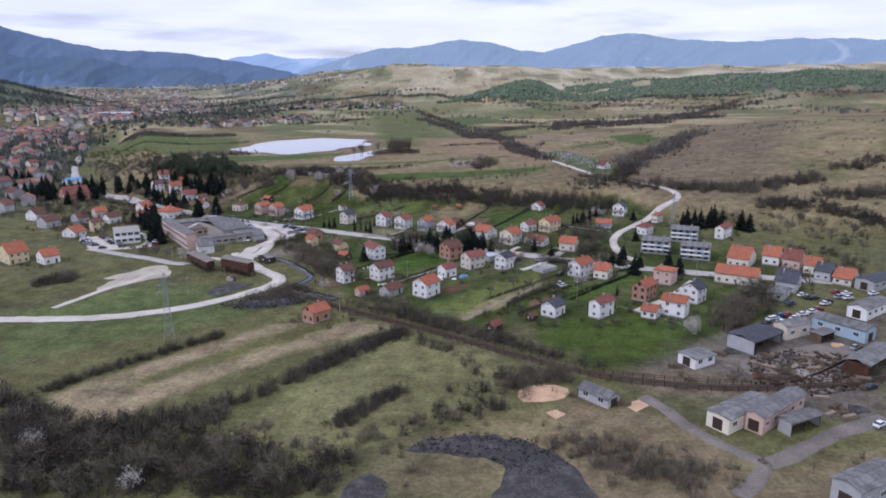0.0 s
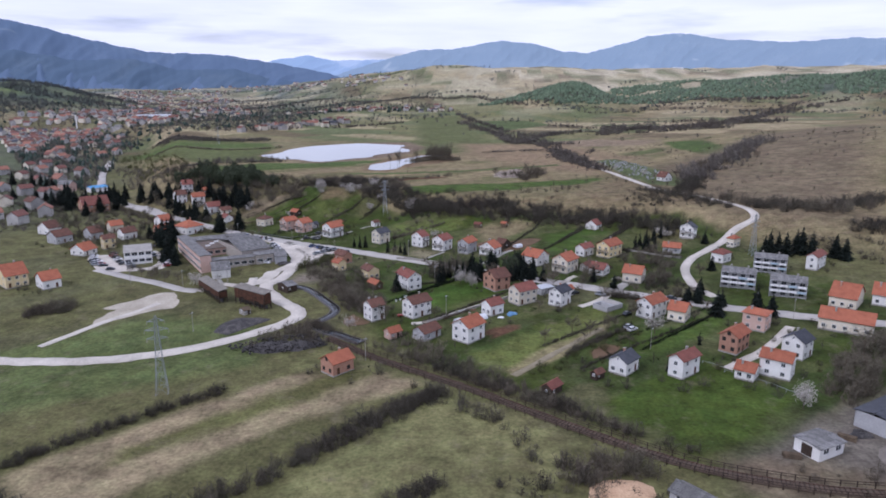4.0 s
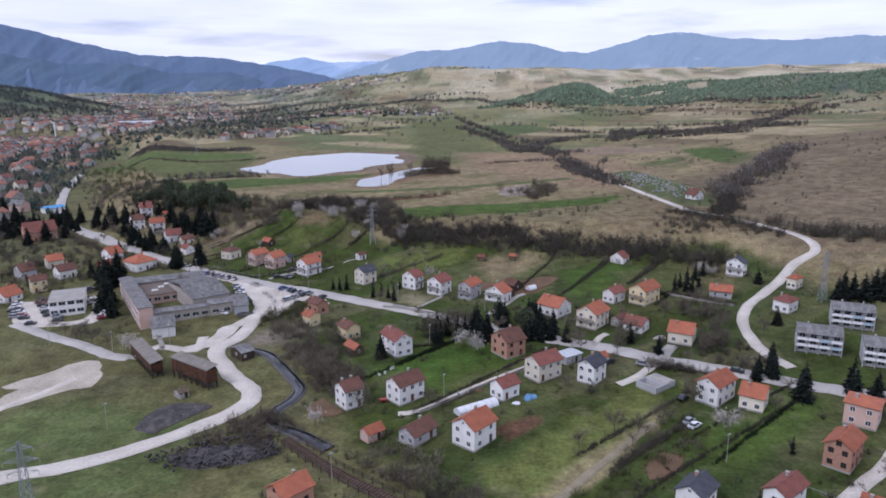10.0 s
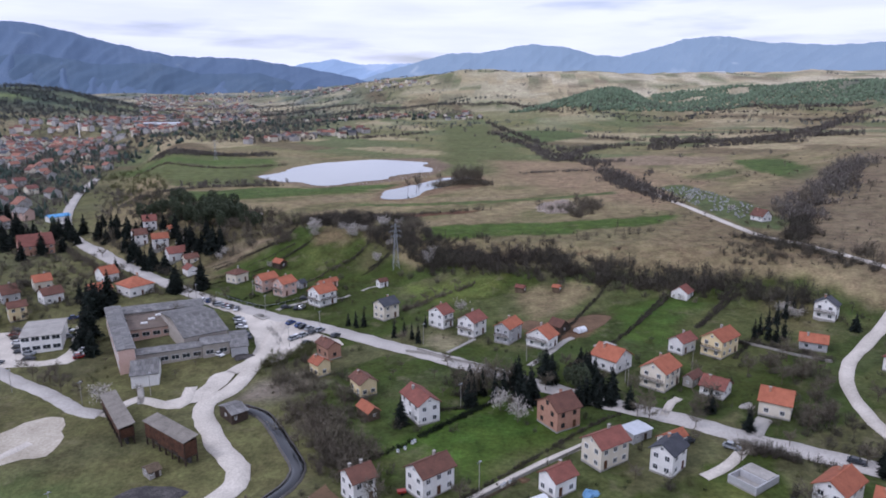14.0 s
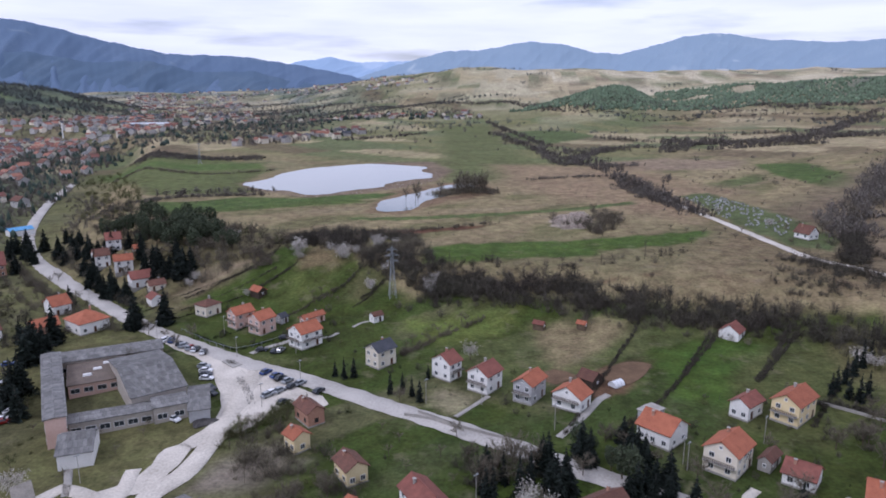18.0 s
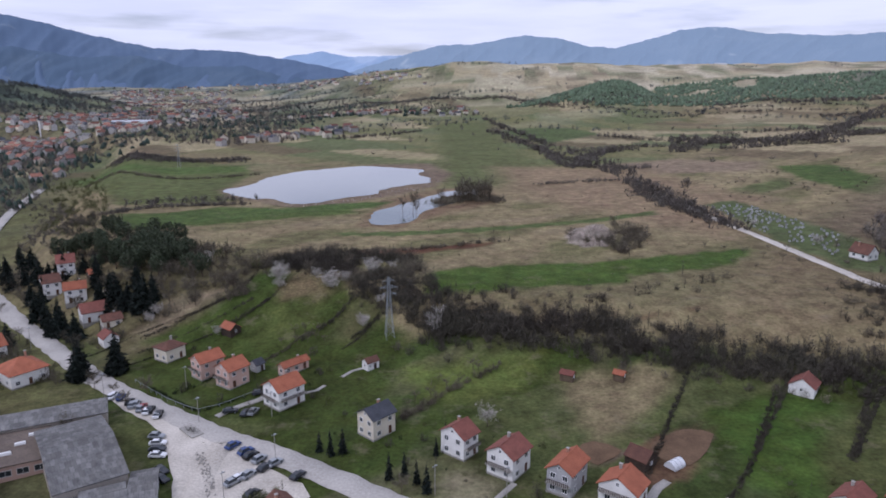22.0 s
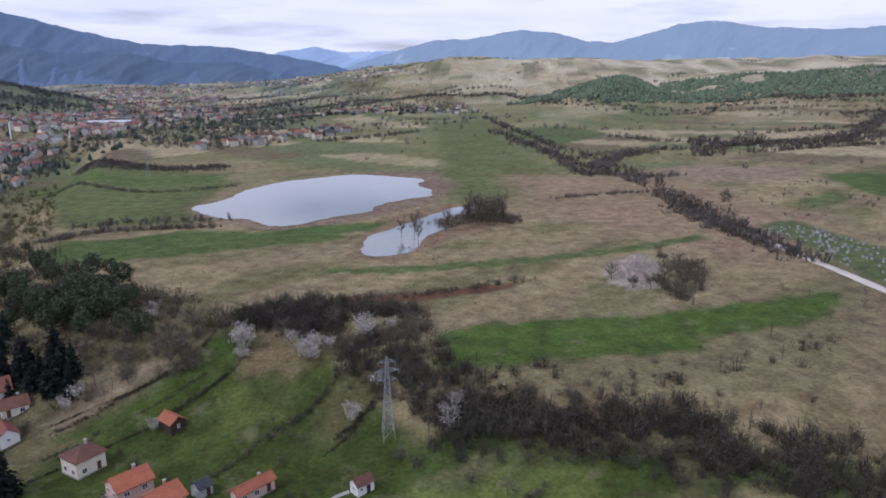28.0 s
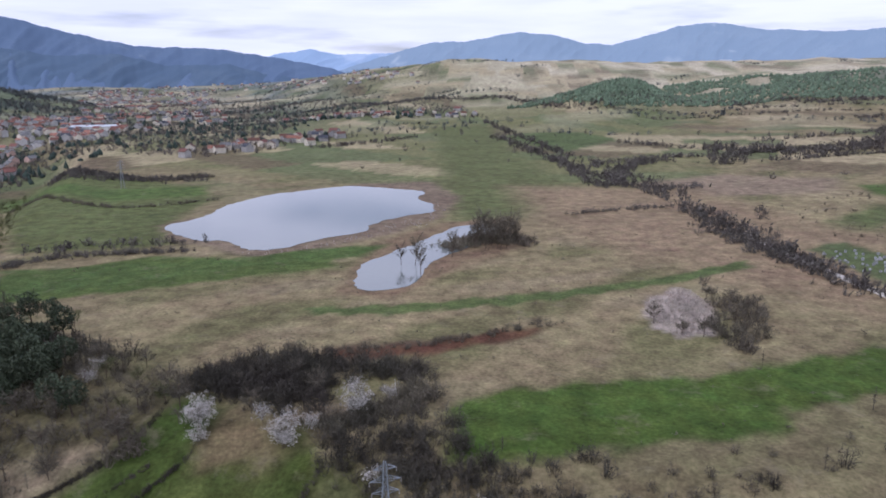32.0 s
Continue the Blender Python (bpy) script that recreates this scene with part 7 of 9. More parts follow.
plant(SPRUCE, (((-269.6, 494.6), (-267.1, 508), (-259.6, 515), (-295.2, 515.7), (-326, 547.3), (-319.3, 556.4), (-299.3, 547.2), (-256.7, 545.3), (-241.3, 535.3), (-159.2, 374.5), (-174.5, 412.4), (-178.4, 423.8), (-152.7, 369.2), (-156.2, 440.3), (-146.8, 444.6), (-197.1, 484.3), (-188.1, 478.9), (-204.5, 489.4), (-173.7, 492.3), (-159.1, 483.3))), (0.8, 1.2))
plant(SPRUCE, (((139.8, 379.9), (141.6, 375.4), (149.4, 376.6), (152.6, 373), (161.8, 369.8), (164.3, 365.6), (101.3, 302.4), (84.3, 295), (149.7, 382.6), (132, 375.9), (135.1, 377.5))), (0.8, 1.1))
plant(SPRUCE, (((12.4, 341.9), (15.9, 340.1), (19.1, 340.2), (24.1, 338.5), (13.1, 364.8), (45.5, 337.4), (52.6, 327.6), (99.9, 352), (85.5, 319.7), (78.8, 312.5), (81.6, 308.7), (111.2, 399.7), (10.2, 339.9), (14.6, 343.8))), (0.5, 0.8))
plant(SPRUCE, (((14, 359.1), (14.7, 355.5), (16.4, 354.4), (17.4, 346.5), (20.2, 345.6), (-8.4, 350.8), (-6.6, 349.7), (1.7, 356.1), (3.4, 353.7), (-2.8, 340.7), (-6.3, 342.1))), (0.6, 0.9))
plant(CYPRESS, (((-69.8, 400.7), (-66.5, 399), (-63.6, 399.8), (-50.4, 389.2), (-47.1, 391), (-43.8, 387.8), (-41.1, 384.8), (-40.4, 399.9), (-38.3, 403.6))), (0.8, 1.3))
plant(CYPRESS, (((-20.8, 337), (-19.1, 337.1), (-16.9, 345), (-13.3, 341.1), (-10.8, 345.2), (-7.4, 349.4), (-21.9, 340.8))), (1.0, 1.7))
plant(CYPRESS, (((54.4, 246.8), (69.8, 267.2))), (0.6, 0.8))
plant(PINES, (((-172.2, 510.6), (-167.6, 512.5), (-160.2, 508.1), (-156.3, 511.2), (-147.8, 503.7), (-174.4, 521.1), (-165, 521.9), (-157.4, 520.2), (-212.7, 528.7), (-207.7, 533.1), (-197.6, 527.8), (-219.2, 529.5), (-160.6, 502.9), (-141.6, 501.1))), (0.8, 1.2))
plant(PINES, (((-211.4, 527.4), (-207.1, 529.5), (-201.7, 532.9), (-171, 517.3), (-167.7, 525.5), (-157.9, 517.5), (-161.8, 506.7), (-171, 509.1), (-183.8, 516))), (0.8, 1.3))
plant(PINES, (((8.3, 351.6), (10.3, 348.3), (11.2, 346.2), (4, 358.6), (1.5, 361.1))), (0.6, 0.9))
plant(BLOOM, ((-70.7, 140.1), (-102.6, 157.5), (-28.1, 414), (-73.9, 501.7), (-88.3, 491.9), (-47.3, 466.9), (92.1, 413.4), (95.1, 410.2), (57.6, 277.2), (-128, 333.4), (-179.1, 492), (-11.5, 335.6), (-6.9, 329.1),
              (-88.7, 491.7), (-109.3, 497.3), (-109.3, 497), (-72.1, 471.6), (-47.7, 469.7), (84.2, 222.7), (85.6, 225.4), (-49.9, 281.7)), (0.8, 1.2))
plant(BARE, (((-180, 498.7), (-175.8, 501), (-155.8, 491.8), (-142.9, 491.2), (-134.1, 494.6), (-125.9, 492.6), (-127.2, 504.1), (-117.1, 504.5), (-169.6, 499.2), (-147.8, 484.8), (-272.5, 581.9), (-241.8, 556), (-137.8, 484.5))), (0.7, 1.1))
plant(BARE, (((-148.6, 526.3), (-147.1, 515.7), (-156.3, 509.1), (-145.2, 500.4), (-140.6, 523.1), (-124, 513.8), (-136.4, 527), (-155.1, 500.6), (-164.3, 512.1))), (0.6, 1.0))
plant(BARE, (((-84, 138), (-78.3, 142.2), (-63.4, 143.9), (-56.5, 139.2), (-93, 140.5), (-55, 150.6), (-50.1, 143.4), (-102.4, 149.9), (-38.5, 138.6))), (0.9, 1.4))
plant(BARE, (((134.9, 546.5), (158.1, 567), (188.8, 611.8), (211.8, 629), (213.2, 610.2))), (0.8, 1.4))
plant(BARE, (((72.5, 366.1), (74.7, 357.5), (72.2, 331.5), (67.3, 328.1), (28.1, 331.6), (39.6, 328.7), (28.2, 336.9), (80.9, 383.1), (78.4, 347.6), (78.8, 359.7))), (0.6, 1.0))
plant(BARE, (((-139.3, 406), (-132.1, 422.6), (-129.6, 430.4), (-147.5, 432.6), (-139.9, 430.1))), (0.5, 0.8))
plant(BARE, (((-153.8, 345.2), (-145.5, 341.2), (-138.8, 339.4), (-146.2, 345.4), (-153.3, 347.3), (-160.4, 349.3), (-169, 356), (-154.2, 351.7))), (0.5, 0.8))
plant(TALL, (((-50.2, 676), (-47.6, 678.4), (-44.9, 676.2), (-42.3, 682.2), (-39.6, 676.5), (-36.9, 682.4), (-34.4, 676.7), (-41, 665.4), (-46.2, 665.1), (-31.8, 674.6), (-51.3, 664.9), (-43.6, 669.6), (-49.1, 687.8), (-38.1, 690.8), (-60.7, 649.1), (-75, 634.5), (-71.1, 618), (-80.9, 634.2))), (0.8, 1.15))
plant(TALL, (((-18.1, 348), (-16.2, 347), (-13.6, 348.2), (-11.1, 349.5), (-14.9, 350.5), (-22.3, 341.3), (-19.9, 342.5))), (0.6, 0.9))
plant(BARE, (((31, 594.8), (38.5, 577.5), (45.1, 586.2), (28.2, 557.1), (14.5, 561.1), (23.2, 556.8), (35.8, 585.9), (36.5, 557.5))), (0.5, 0.85))
plant(ORCHARD, (((-93.9, 464.9), (-90.5, 466), (-88, 467.1), (-96.3, 470.3), (-92.8, 471.3), (-84.6, 465.6), (-88, 470.9), (-99.5, 465.2))), (0.7, 1.1))
plant(ORCHARD, (((-44.8, 430.3), (-43.3, 440), (-40.7, 436.7), (-43, 427.4), (-31.6, 446.8), (-33.3, 448.3), (-50.8, 424.2), (-48.9, 427.2), (-36.9, 438.5))), (0.8, 1.2))
plant(ORCHARD, (((-46.1, 327.7), (-45.2, 355.5), (-40, 349.5), (-34.9, 342), (-28.6, 344), (-43.6, 361.9), (-32.3, 355.8), (-49.2, 368.6))), (0.7, 1.1))
plant(ORCHARD, (((32.7, 271.2), (37.1, 276.5), (41.6, 279.3), (45.4, 283.7), (47.6, 276.5), (29.9, 266.1), (47.1, 267.3), (44.3, 268.6), (39.1, 273.8))), (0.7, 1.1))
plant(ORCHARD, (((-143.9, 362.7), (-152.8, 368.4), (-123.8, 360.7), (-112.6, 362.7), (-114.8, 353), (-120.7, 340.5), (-113.3, 367))), (0.6, 1.0))
plant(ORCHARD, (((72.7, 552.7), (79, 546.5), (85, 540.5), (90.8, 534.8), (96.4, 529.3), (69.2, 529.1), (76.4, 523.8), (91.2, 552.5), (66.2, 559.2), (99, 552.3))), (0.6, 1.0))
plant(ORCHARD, (((95.3, 470.9), (101.1, 465.4), (106.8, 460.3), (112.3, 455.6), (102.9, 483.1), (108.7, 477.1), (114.3, 471.3), (119.8, 469.1))), (0.7, 1.1))
plant(BUDDY, (((-143.5, 519.4), (-132.1, 514.8), (-121.1, 505.8), (-109.5, 502.6), (-170.2, 526.1), (-173.8, 555.3), (-130.1, 502.2))), (0.6, 1.0))
plant(BUDDY, (((-85.9, 362.5), (-82.5, 365.5), (-78.3, 368.6), (-76.2, 371.7), (-136.8, 344.4), (-152.9, 373.2))), (0.5, 0.9))
plant(TALL, (((-51.1, 681.7), (-48.3, 673.8), (-45.8, 683.2), (-43.1, 676.3), (-40.4, 683.4), (-37.8, 674.3), (-35, 683.7), (-32.5, 676.8), (-44.9, 663.1), (-41.4, 688.2), (-47.5, 692.9), (-37, 665.6), (-39.5, 663.3), (-33.2, 688.6), (-52, 673.6))), (0.85, 1.25))
plant(SPRUCE, (((-277.3, 545.4), (-262.8, 534), (-289.6, 557.6), (-219.4, 514.6), (-216.6, 517.4), (-210.8, 517.4), (-243.2, 542.6), (-269.7, 572.3), (-277.6, 563.8), (-187, 504.4), (-178.4, 498.2), (-185.4, 420.1), (-191.9, 424.6), (-156.3, 438.2))), (0.7, 1.1))
plant(PINES, (((-192.8, 520.9), (-188.5, 523.6), (-183.7, 525.4), (-179.6, 528.4), (-175.5, 531.7), (-171.3, 535.1), (-184, 513.4), (-175.1, 514.6), (-169.3, 517.8), (-160, 518.3), (-173.7, 506), (-191.3, 512.5), (-158.8, 526.8), (-158.6, 509))), (0.8, 1.3))
plant(BARE, (((-133.6, 502.1), (-127.2, 499.4), (-124.6, 505.6), (-115.3, 499.5), (-138.8, 502.1), (-137.9, 492.7), (-128.6, 490.6), (-121.1, 492.5), (-107, 516.4), (-99.3, 502.9), (-94, 522.5), (-86.2, 512.6))), (0.5, 0.9))
plant(BARE, (((60.7, 297.8), (62.3, 388.8), (47.8, 362.9), (93, 345.9), (81.5, 297.5), (60, 320.2), (36.9, 320.7), (25.5, 333.9), (8.6, 364.4), (-29.1, 365.7), (-46.7, 384.1), (-54.1, 322.7))), (0.5, 0.8))
plant(SPRUCE, (((-166.7, 485.7), (-166.3, 489.4), (-160.1, 489.9), (-155.7, 488.3), (-166.8, 497.6), (-174.5, 495.3), (-153.4, 481.9), (-170.4, 480.8), (-178.5, 490.4))), (0.7, 1.05))
plant(SPRUCE, (((-315.8, 531.6), (-311.9, 536.5), (-296.1, 523.6), (-300, 543.1), (-338.8, 560), (-282.8, 527.1), (-280.8, 540.4), (-281.1, 554.7), (-228.7, 518.7), (-221.7, 517.7), (-245.6, 547.8), (-207.8, 515), (-199.2, 515.2), (-209.6, 502.3), (-177, 485.9), (-159.9, 482.8), (-337.2, 545.6), (-320.7, 560.3), (-296.7, 562.9))), (0.8, 1.25))
plant(SPRUCE, ((-179.1, 414.1), (-175.8, 405.4), (-174.2, 408.9), (-161.4, 379.3), (-160.9, 382.2)), (1.0, 1.35))
plant(BARE, (((-245.8, 444.7), (-222.2, 427.5), (-229, 453.9), (-231, 475.5), (-211.3, 398), (-188.4, 379.6), (-218.5, 475.4), (-265.8, 475.8), (-196.7, 463.9), (-190.2, 493.2))), (0.6, 1.0))
plant(BLOOM, (((-108.4, 493.1), (-73.9, 503.7), (-83.6, 496.8), (-67.9, 510.8), (-145.6, 515), (-46, 473.8), (-95.7, 500))), (0.5, 0.9))

plant(BLOOM, ((-76, 511.1), (-88.9, 495.8), (-110.4, 498.5), (-72.5, 472.9), (-67.5, 482.2), (-124.1, 470.6), (-147.7, 523.7), (-151.9, 476.6), (-150.3, 480.4)), (0.6, 1.0))
plant(BARE, ((-63.7, 333.8), (-56.3, 337.9), (-62.8, 313.9), (-8.8, 335.2), (18.9, 354.8), (12.9, 362.7), (37.9, 353.6), (41.3, 336.7), (69.1, 330.9), (76.2, 335.4), (74.2, 312), (81, 316.4), (26.6, 347.5), (42.6, 281.6), (35.5, 277.3), (53.2, 292.4), (-38, 289.3), (46, 312.5), (-19.8, 293), (74.3, 288.5), (19.3, 269.7), (29.4, 277.4), (19.9, 303.7), (1.5, 349.2)), (0.6, 0.95))
plant(BARE, ((-112.5, 169.4), (-97.3, 160.7), (-68.1, 156.2), (-63, 161.9), (-57.8, 164.1), (-45.3, 161), (-48.4, 156.2), (-70.3, 144.7), (-83.1, 152.2), (-30, 148), (-98.7, 150.4), (108.1, 244.9), (120.5, 259.1), (126.2, 262.2), (105.5, 233.4)), (0.8, 1.25))
plant(PINES, ((-189.1, 540.8), (-192.6, 552.3), (-188.4, 556.5), (-182.9, 558.9), (-170.9, 545.5), (-171.3, 535.2), (-174.4, 528.1), (-177.1, 524.8), (-215.9, 563.6), (-207.4, 555.7), (-199.1, 547.7), (-186.2, 520.2), (-175.2, 511.1)), (0.8, 1.2))
plant(BARE, ((32.9, 570.8), (40.6, 579.4), (32, 603.6), (26.6, 566.2), (32.4, 593.8), (32, 559), (13.7, 559.7), (7.5, 569.7), (19.6, 558.2)), (0.6, 0.9))
plant(BARE, ((63.7, 363.7), (71, 365.9), (70.8, 355.8), (77.3, 358), (83.6, 363.7), (82.4, 352.6), (75.4, 342.5), (70.2, 335.3), (74.2, 333.7), (46.6, 341.5), (42.9, 336.8), (78.3, 372.4)), (0.6, 1.0))
plant(BARE, ((-275, 476.1), (-276.3, 498.8), (-243.5, 474.2), (-239.2, 496.1), (-227.1, 499.8), (-201.7, 457.8), (-208.3, 436), (-217.3, 407.9), (-219.6, 394.8), (-199.9, 402.2), (-198.7, 471), (-175.8, 393), (-252.3, 438.4), (-237.5, 453.9)), (0.55, 0.9))
plant(SPRUCE, ((-347.1, 575.4), (-318.7, 545.8), (-339.8, 586.7), (-312.7, 554.9), (-291.5, 553.2), (-296, 574.3), (-270.5, 541.2), (-390.6, 635), (-364.4, 610.2)), (0.8, 1.1))
plant(BARE, ((98.9, 233.5), (101.2, 230.2), (107.4, 237.8), (112.4, 242.5), (121.4, 251), (115.5, 253.9), (105, 243.6)), (0.9, 1.5))
plant(BARE, ((193.2, 369.7), (200.4, 360.8), (195.7, 341.9), (211.6, 350.3), (200.2, 322.1), (183.1, 360.7), (164.3, 378), (155.1, 385.4), (178.4, 298), (180.6, 314.8)), (0.6, 1.0))
plant(SPRUCE, ((-453, 664.7), (-419.4, 638.9), (-395, 629.7), (-372, 613.3), (-369.1, 565.8), (-325.6, 554.1), (-349.6, 513), (-314.4, 497.9)), (0.7, 1.1))
plant(CYPRESS, ((74.8, 392.5), (77.8, 396.1), (81.9, 400.1), (87, 406), (92.1, 411.9), (96.4, 415.8), (78.8, 390.7), (80.6, 388.6), (84.2, 391.6)), (1.2, 1.7))
plant(BARE, ((-25.2, 353), (-18.4, 349.8), (-14.3, 353.1), (-11.1, 349.5), (-9, 351.8), (-15.7, 344.8), (-20.8, 342.3)), (0.7, 1.0))
plant(SPRUCE, ((-20.9, 347.3), (-6.4, 350.6), (-4.7, 347), (-3.1, 343.1)), (0.6, 0.9))

# far woods and single trees, joined
def far_growth(name, pts, mat, label, size, forms=FAR_SHRUBS):
    return scatter(name, pts, mat, label, "woods", forms, size, (0.7, 1.3))




def patches(poly, per_100, size, cut):
    """Places inside an outline, gathered in uneven groves."""
    q = within(poly, per_100)
    keep = wobble(q[:, 0], q[:, 1], size, 1.7) + 0.5 * wobble(q[:, 0], q[:, 1], size * 0.3, 4.1) + 0.15 * rng.normal(size=len(q)) > cut
    return q[keep] if keep.any() else q[:1]


far_growth("wooded_valley", within(((-494.2, 763.5), (-545.3, 958.4), (-442.9, 1053.2), (-312.5, 1015.2), (-353.2, 1543.1), (-157.2, 1643.5), (-91.1, 1761.1), (-878.4, 2339.7), (-943.8, 1740.8), (-907.8, 1315.8)), 1.1), HAZE_TWIGS, "bare trees between the houses of the valley town", (0.9, 2.0))
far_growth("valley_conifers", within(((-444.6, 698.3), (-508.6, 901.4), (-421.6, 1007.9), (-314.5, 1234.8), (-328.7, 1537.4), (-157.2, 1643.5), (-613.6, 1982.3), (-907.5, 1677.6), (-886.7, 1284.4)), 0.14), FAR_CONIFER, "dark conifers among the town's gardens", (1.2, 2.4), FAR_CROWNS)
far_growth("field_trees", within(((-420, 1000), (250, 850), (420, 1500), (-500, 1500)), 0.016), HAZE_TWIGS, "scattered dark trees over the far fields", (1.0, 2.4))
far_growth("far_woods", along(((-281.5, 1877.2), (-168.5, 1874.8), (-15.3, 1901.7), (77.4, 1699.3), (211, 1672.9), (333.8, 1724.2), (402.3, 1682.4), (471.6, 1694.2), (523.6, 1628.7), (702.2, 1644.1)), 26, 0.85), HAZE_TWIGS, "long belt of dark leafless woods beyond the fields", (1.2, 2.6))
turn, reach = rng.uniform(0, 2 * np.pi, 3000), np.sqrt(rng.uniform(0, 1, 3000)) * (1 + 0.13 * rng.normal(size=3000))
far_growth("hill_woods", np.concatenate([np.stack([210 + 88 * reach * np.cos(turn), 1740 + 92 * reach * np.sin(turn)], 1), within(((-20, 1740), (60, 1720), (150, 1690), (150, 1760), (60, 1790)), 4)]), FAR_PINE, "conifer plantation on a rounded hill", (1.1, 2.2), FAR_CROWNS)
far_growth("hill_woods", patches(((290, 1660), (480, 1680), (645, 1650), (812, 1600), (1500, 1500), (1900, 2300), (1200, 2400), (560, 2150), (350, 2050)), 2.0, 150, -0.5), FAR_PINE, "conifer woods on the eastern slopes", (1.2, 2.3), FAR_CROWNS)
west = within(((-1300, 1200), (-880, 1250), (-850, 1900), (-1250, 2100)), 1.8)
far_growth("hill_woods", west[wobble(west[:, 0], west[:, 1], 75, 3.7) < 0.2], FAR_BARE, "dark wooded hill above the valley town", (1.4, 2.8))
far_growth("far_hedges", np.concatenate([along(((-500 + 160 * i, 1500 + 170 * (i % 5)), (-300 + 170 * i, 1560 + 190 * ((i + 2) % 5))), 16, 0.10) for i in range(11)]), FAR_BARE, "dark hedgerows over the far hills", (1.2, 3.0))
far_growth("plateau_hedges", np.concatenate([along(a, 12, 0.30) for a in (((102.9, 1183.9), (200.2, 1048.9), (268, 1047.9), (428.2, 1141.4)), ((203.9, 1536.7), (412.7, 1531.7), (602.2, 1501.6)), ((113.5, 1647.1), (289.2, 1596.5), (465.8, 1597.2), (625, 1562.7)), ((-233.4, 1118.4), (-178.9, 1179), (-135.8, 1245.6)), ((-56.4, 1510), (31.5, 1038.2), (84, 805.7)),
           ((241.1, 1132.3), (407.7, 1227.2), (675.1, 1557.3), (957.3, 1540.9)), ((136.8, 532.2), (196.7, 614.1), (234, 682)))]), HAZE_TWIGS, "dark hedgerows across the upland pasture", (1.0, 2.2))
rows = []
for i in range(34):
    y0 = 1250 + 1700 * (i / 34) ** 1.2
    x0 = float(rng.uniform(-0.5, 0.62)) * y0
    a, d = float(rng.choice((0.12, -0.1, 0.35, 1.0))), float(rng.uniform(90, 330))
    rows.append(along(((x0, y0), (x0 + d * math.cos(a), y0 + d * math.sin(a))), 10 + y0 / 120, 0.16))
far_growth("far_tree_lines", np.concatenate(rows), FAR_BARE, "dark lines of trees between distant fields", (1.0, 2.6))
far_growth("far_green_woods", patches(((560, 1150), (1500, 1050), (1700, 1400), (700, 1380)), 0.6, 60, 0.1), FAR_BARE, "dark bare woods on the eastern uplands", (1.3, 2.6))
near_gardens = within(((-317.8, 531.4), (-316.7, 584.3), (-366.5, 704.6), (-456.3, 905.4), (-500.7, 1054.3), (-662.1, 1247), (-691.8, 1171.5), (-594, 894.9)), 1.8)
scatter("garden_trees", near_gardens, HAZE_TWIGS, "bare garden trees among the town houses", "trees", FAR_SHRUBS, (0.8, 1.8), (0.9, 1.5))
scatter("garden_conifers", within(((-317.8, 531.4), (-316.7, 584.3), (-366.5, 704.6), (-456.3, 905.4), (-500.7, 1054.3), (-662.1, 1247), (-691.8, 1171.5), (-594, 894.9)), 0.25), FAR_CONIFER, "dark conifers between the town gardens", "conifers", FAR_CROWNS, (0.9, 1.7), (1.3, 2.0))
far_growth("tree_row", np.concatenate([along(((202.8, 1040.2), (265.1, 1049.7)), 14, 0.75), along(((258.3, 1020), (314.2, 1025.3), (445.1, 1123.1)), 13, 0.75), within(((178.1, 1116.8), (213.5, 1120.6), (176.9, 967.2), (143.4, 962.2)), 3), along(((46.5, 903.5), (79.3, 970.3), (120.5, 1003.9)), 12, 0.6), along(((489.5, 1428.6), (613.4, 1460.3)), 13, 0.6)]), HAZE_TWIGS, "row of dark leafless trees across the pasture", (0.9, 2.2))
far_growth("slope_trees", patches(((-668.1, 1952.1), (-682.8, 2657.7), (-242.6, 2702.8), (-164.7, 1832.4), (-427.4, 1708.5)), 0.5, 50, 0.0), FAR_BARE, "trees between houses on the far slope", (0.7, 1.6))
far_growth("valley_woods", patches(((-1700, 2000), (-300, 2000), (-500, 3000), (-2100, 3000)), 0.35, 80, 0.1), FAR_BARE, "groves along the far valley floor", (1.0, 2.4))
far_growth("plateau_trees", np.concatenate([along(((-252.3, 643.6), (-231.8, 657.1), (-181.5, 669)), 9, 0.8), along(((-399.4, 900.4), (-328.1, 865.2), (-255.4, 866.7)), 12, 0.8), along(((-243.4, 1110.9), (-189.1, 1184.4), (-148.8, 1243.4)), 12, 0.5)]), HAZE_TWIGS, "dark bushes along the plateau fields", (0.6, 1.5))


# ---------------------------------------------------------------- masts and poles
def pylon(x, y, h, half, label, turn=20):
    """A lattice mast: four legs, crossed braces panel by panel, three arms."""
    own = thing("lattice_pylon", x, y, turn, label, "pylon", "power pylons")

    def at(z, sx, sy):
        k = half * (1 - 0.86 * max(0.0, z / h) ** 0.8)
        return (sx * k, sy * k, z)
    corners = ((-1, -1), (1, -1), (1, 1), (-1, 1))
    cuts = [h * u for u in (0, 0.13, 0.25, 0.36, 0.46, 0.55, 0.63, 0.71, 0.78, 0.85, 0.92, 1.0)]
    for c in corners:
        f = Form()
        for a, b in zip(cuts, cuts[1:]):
            f.rod(at(a - (1.0 if a == 0 else 0), *c), at(b, *c), 0.075, 0.065, 4)
        part("leg", f, STEEL, own)
    for i, (a, b) in enumerate(zip(cuts, cuts[1:])):
        for p, q in zip(corners, corners[1:] + corners[:1]):
            for u, w in ((at(a, *p), at(b, *q)), (at(a, *q), at(b, *p)), (at(b, *p), at(b, *q))):
                part("brace", Form().rod(u, w, 0.035, 0.035, 3), STEEL, own)
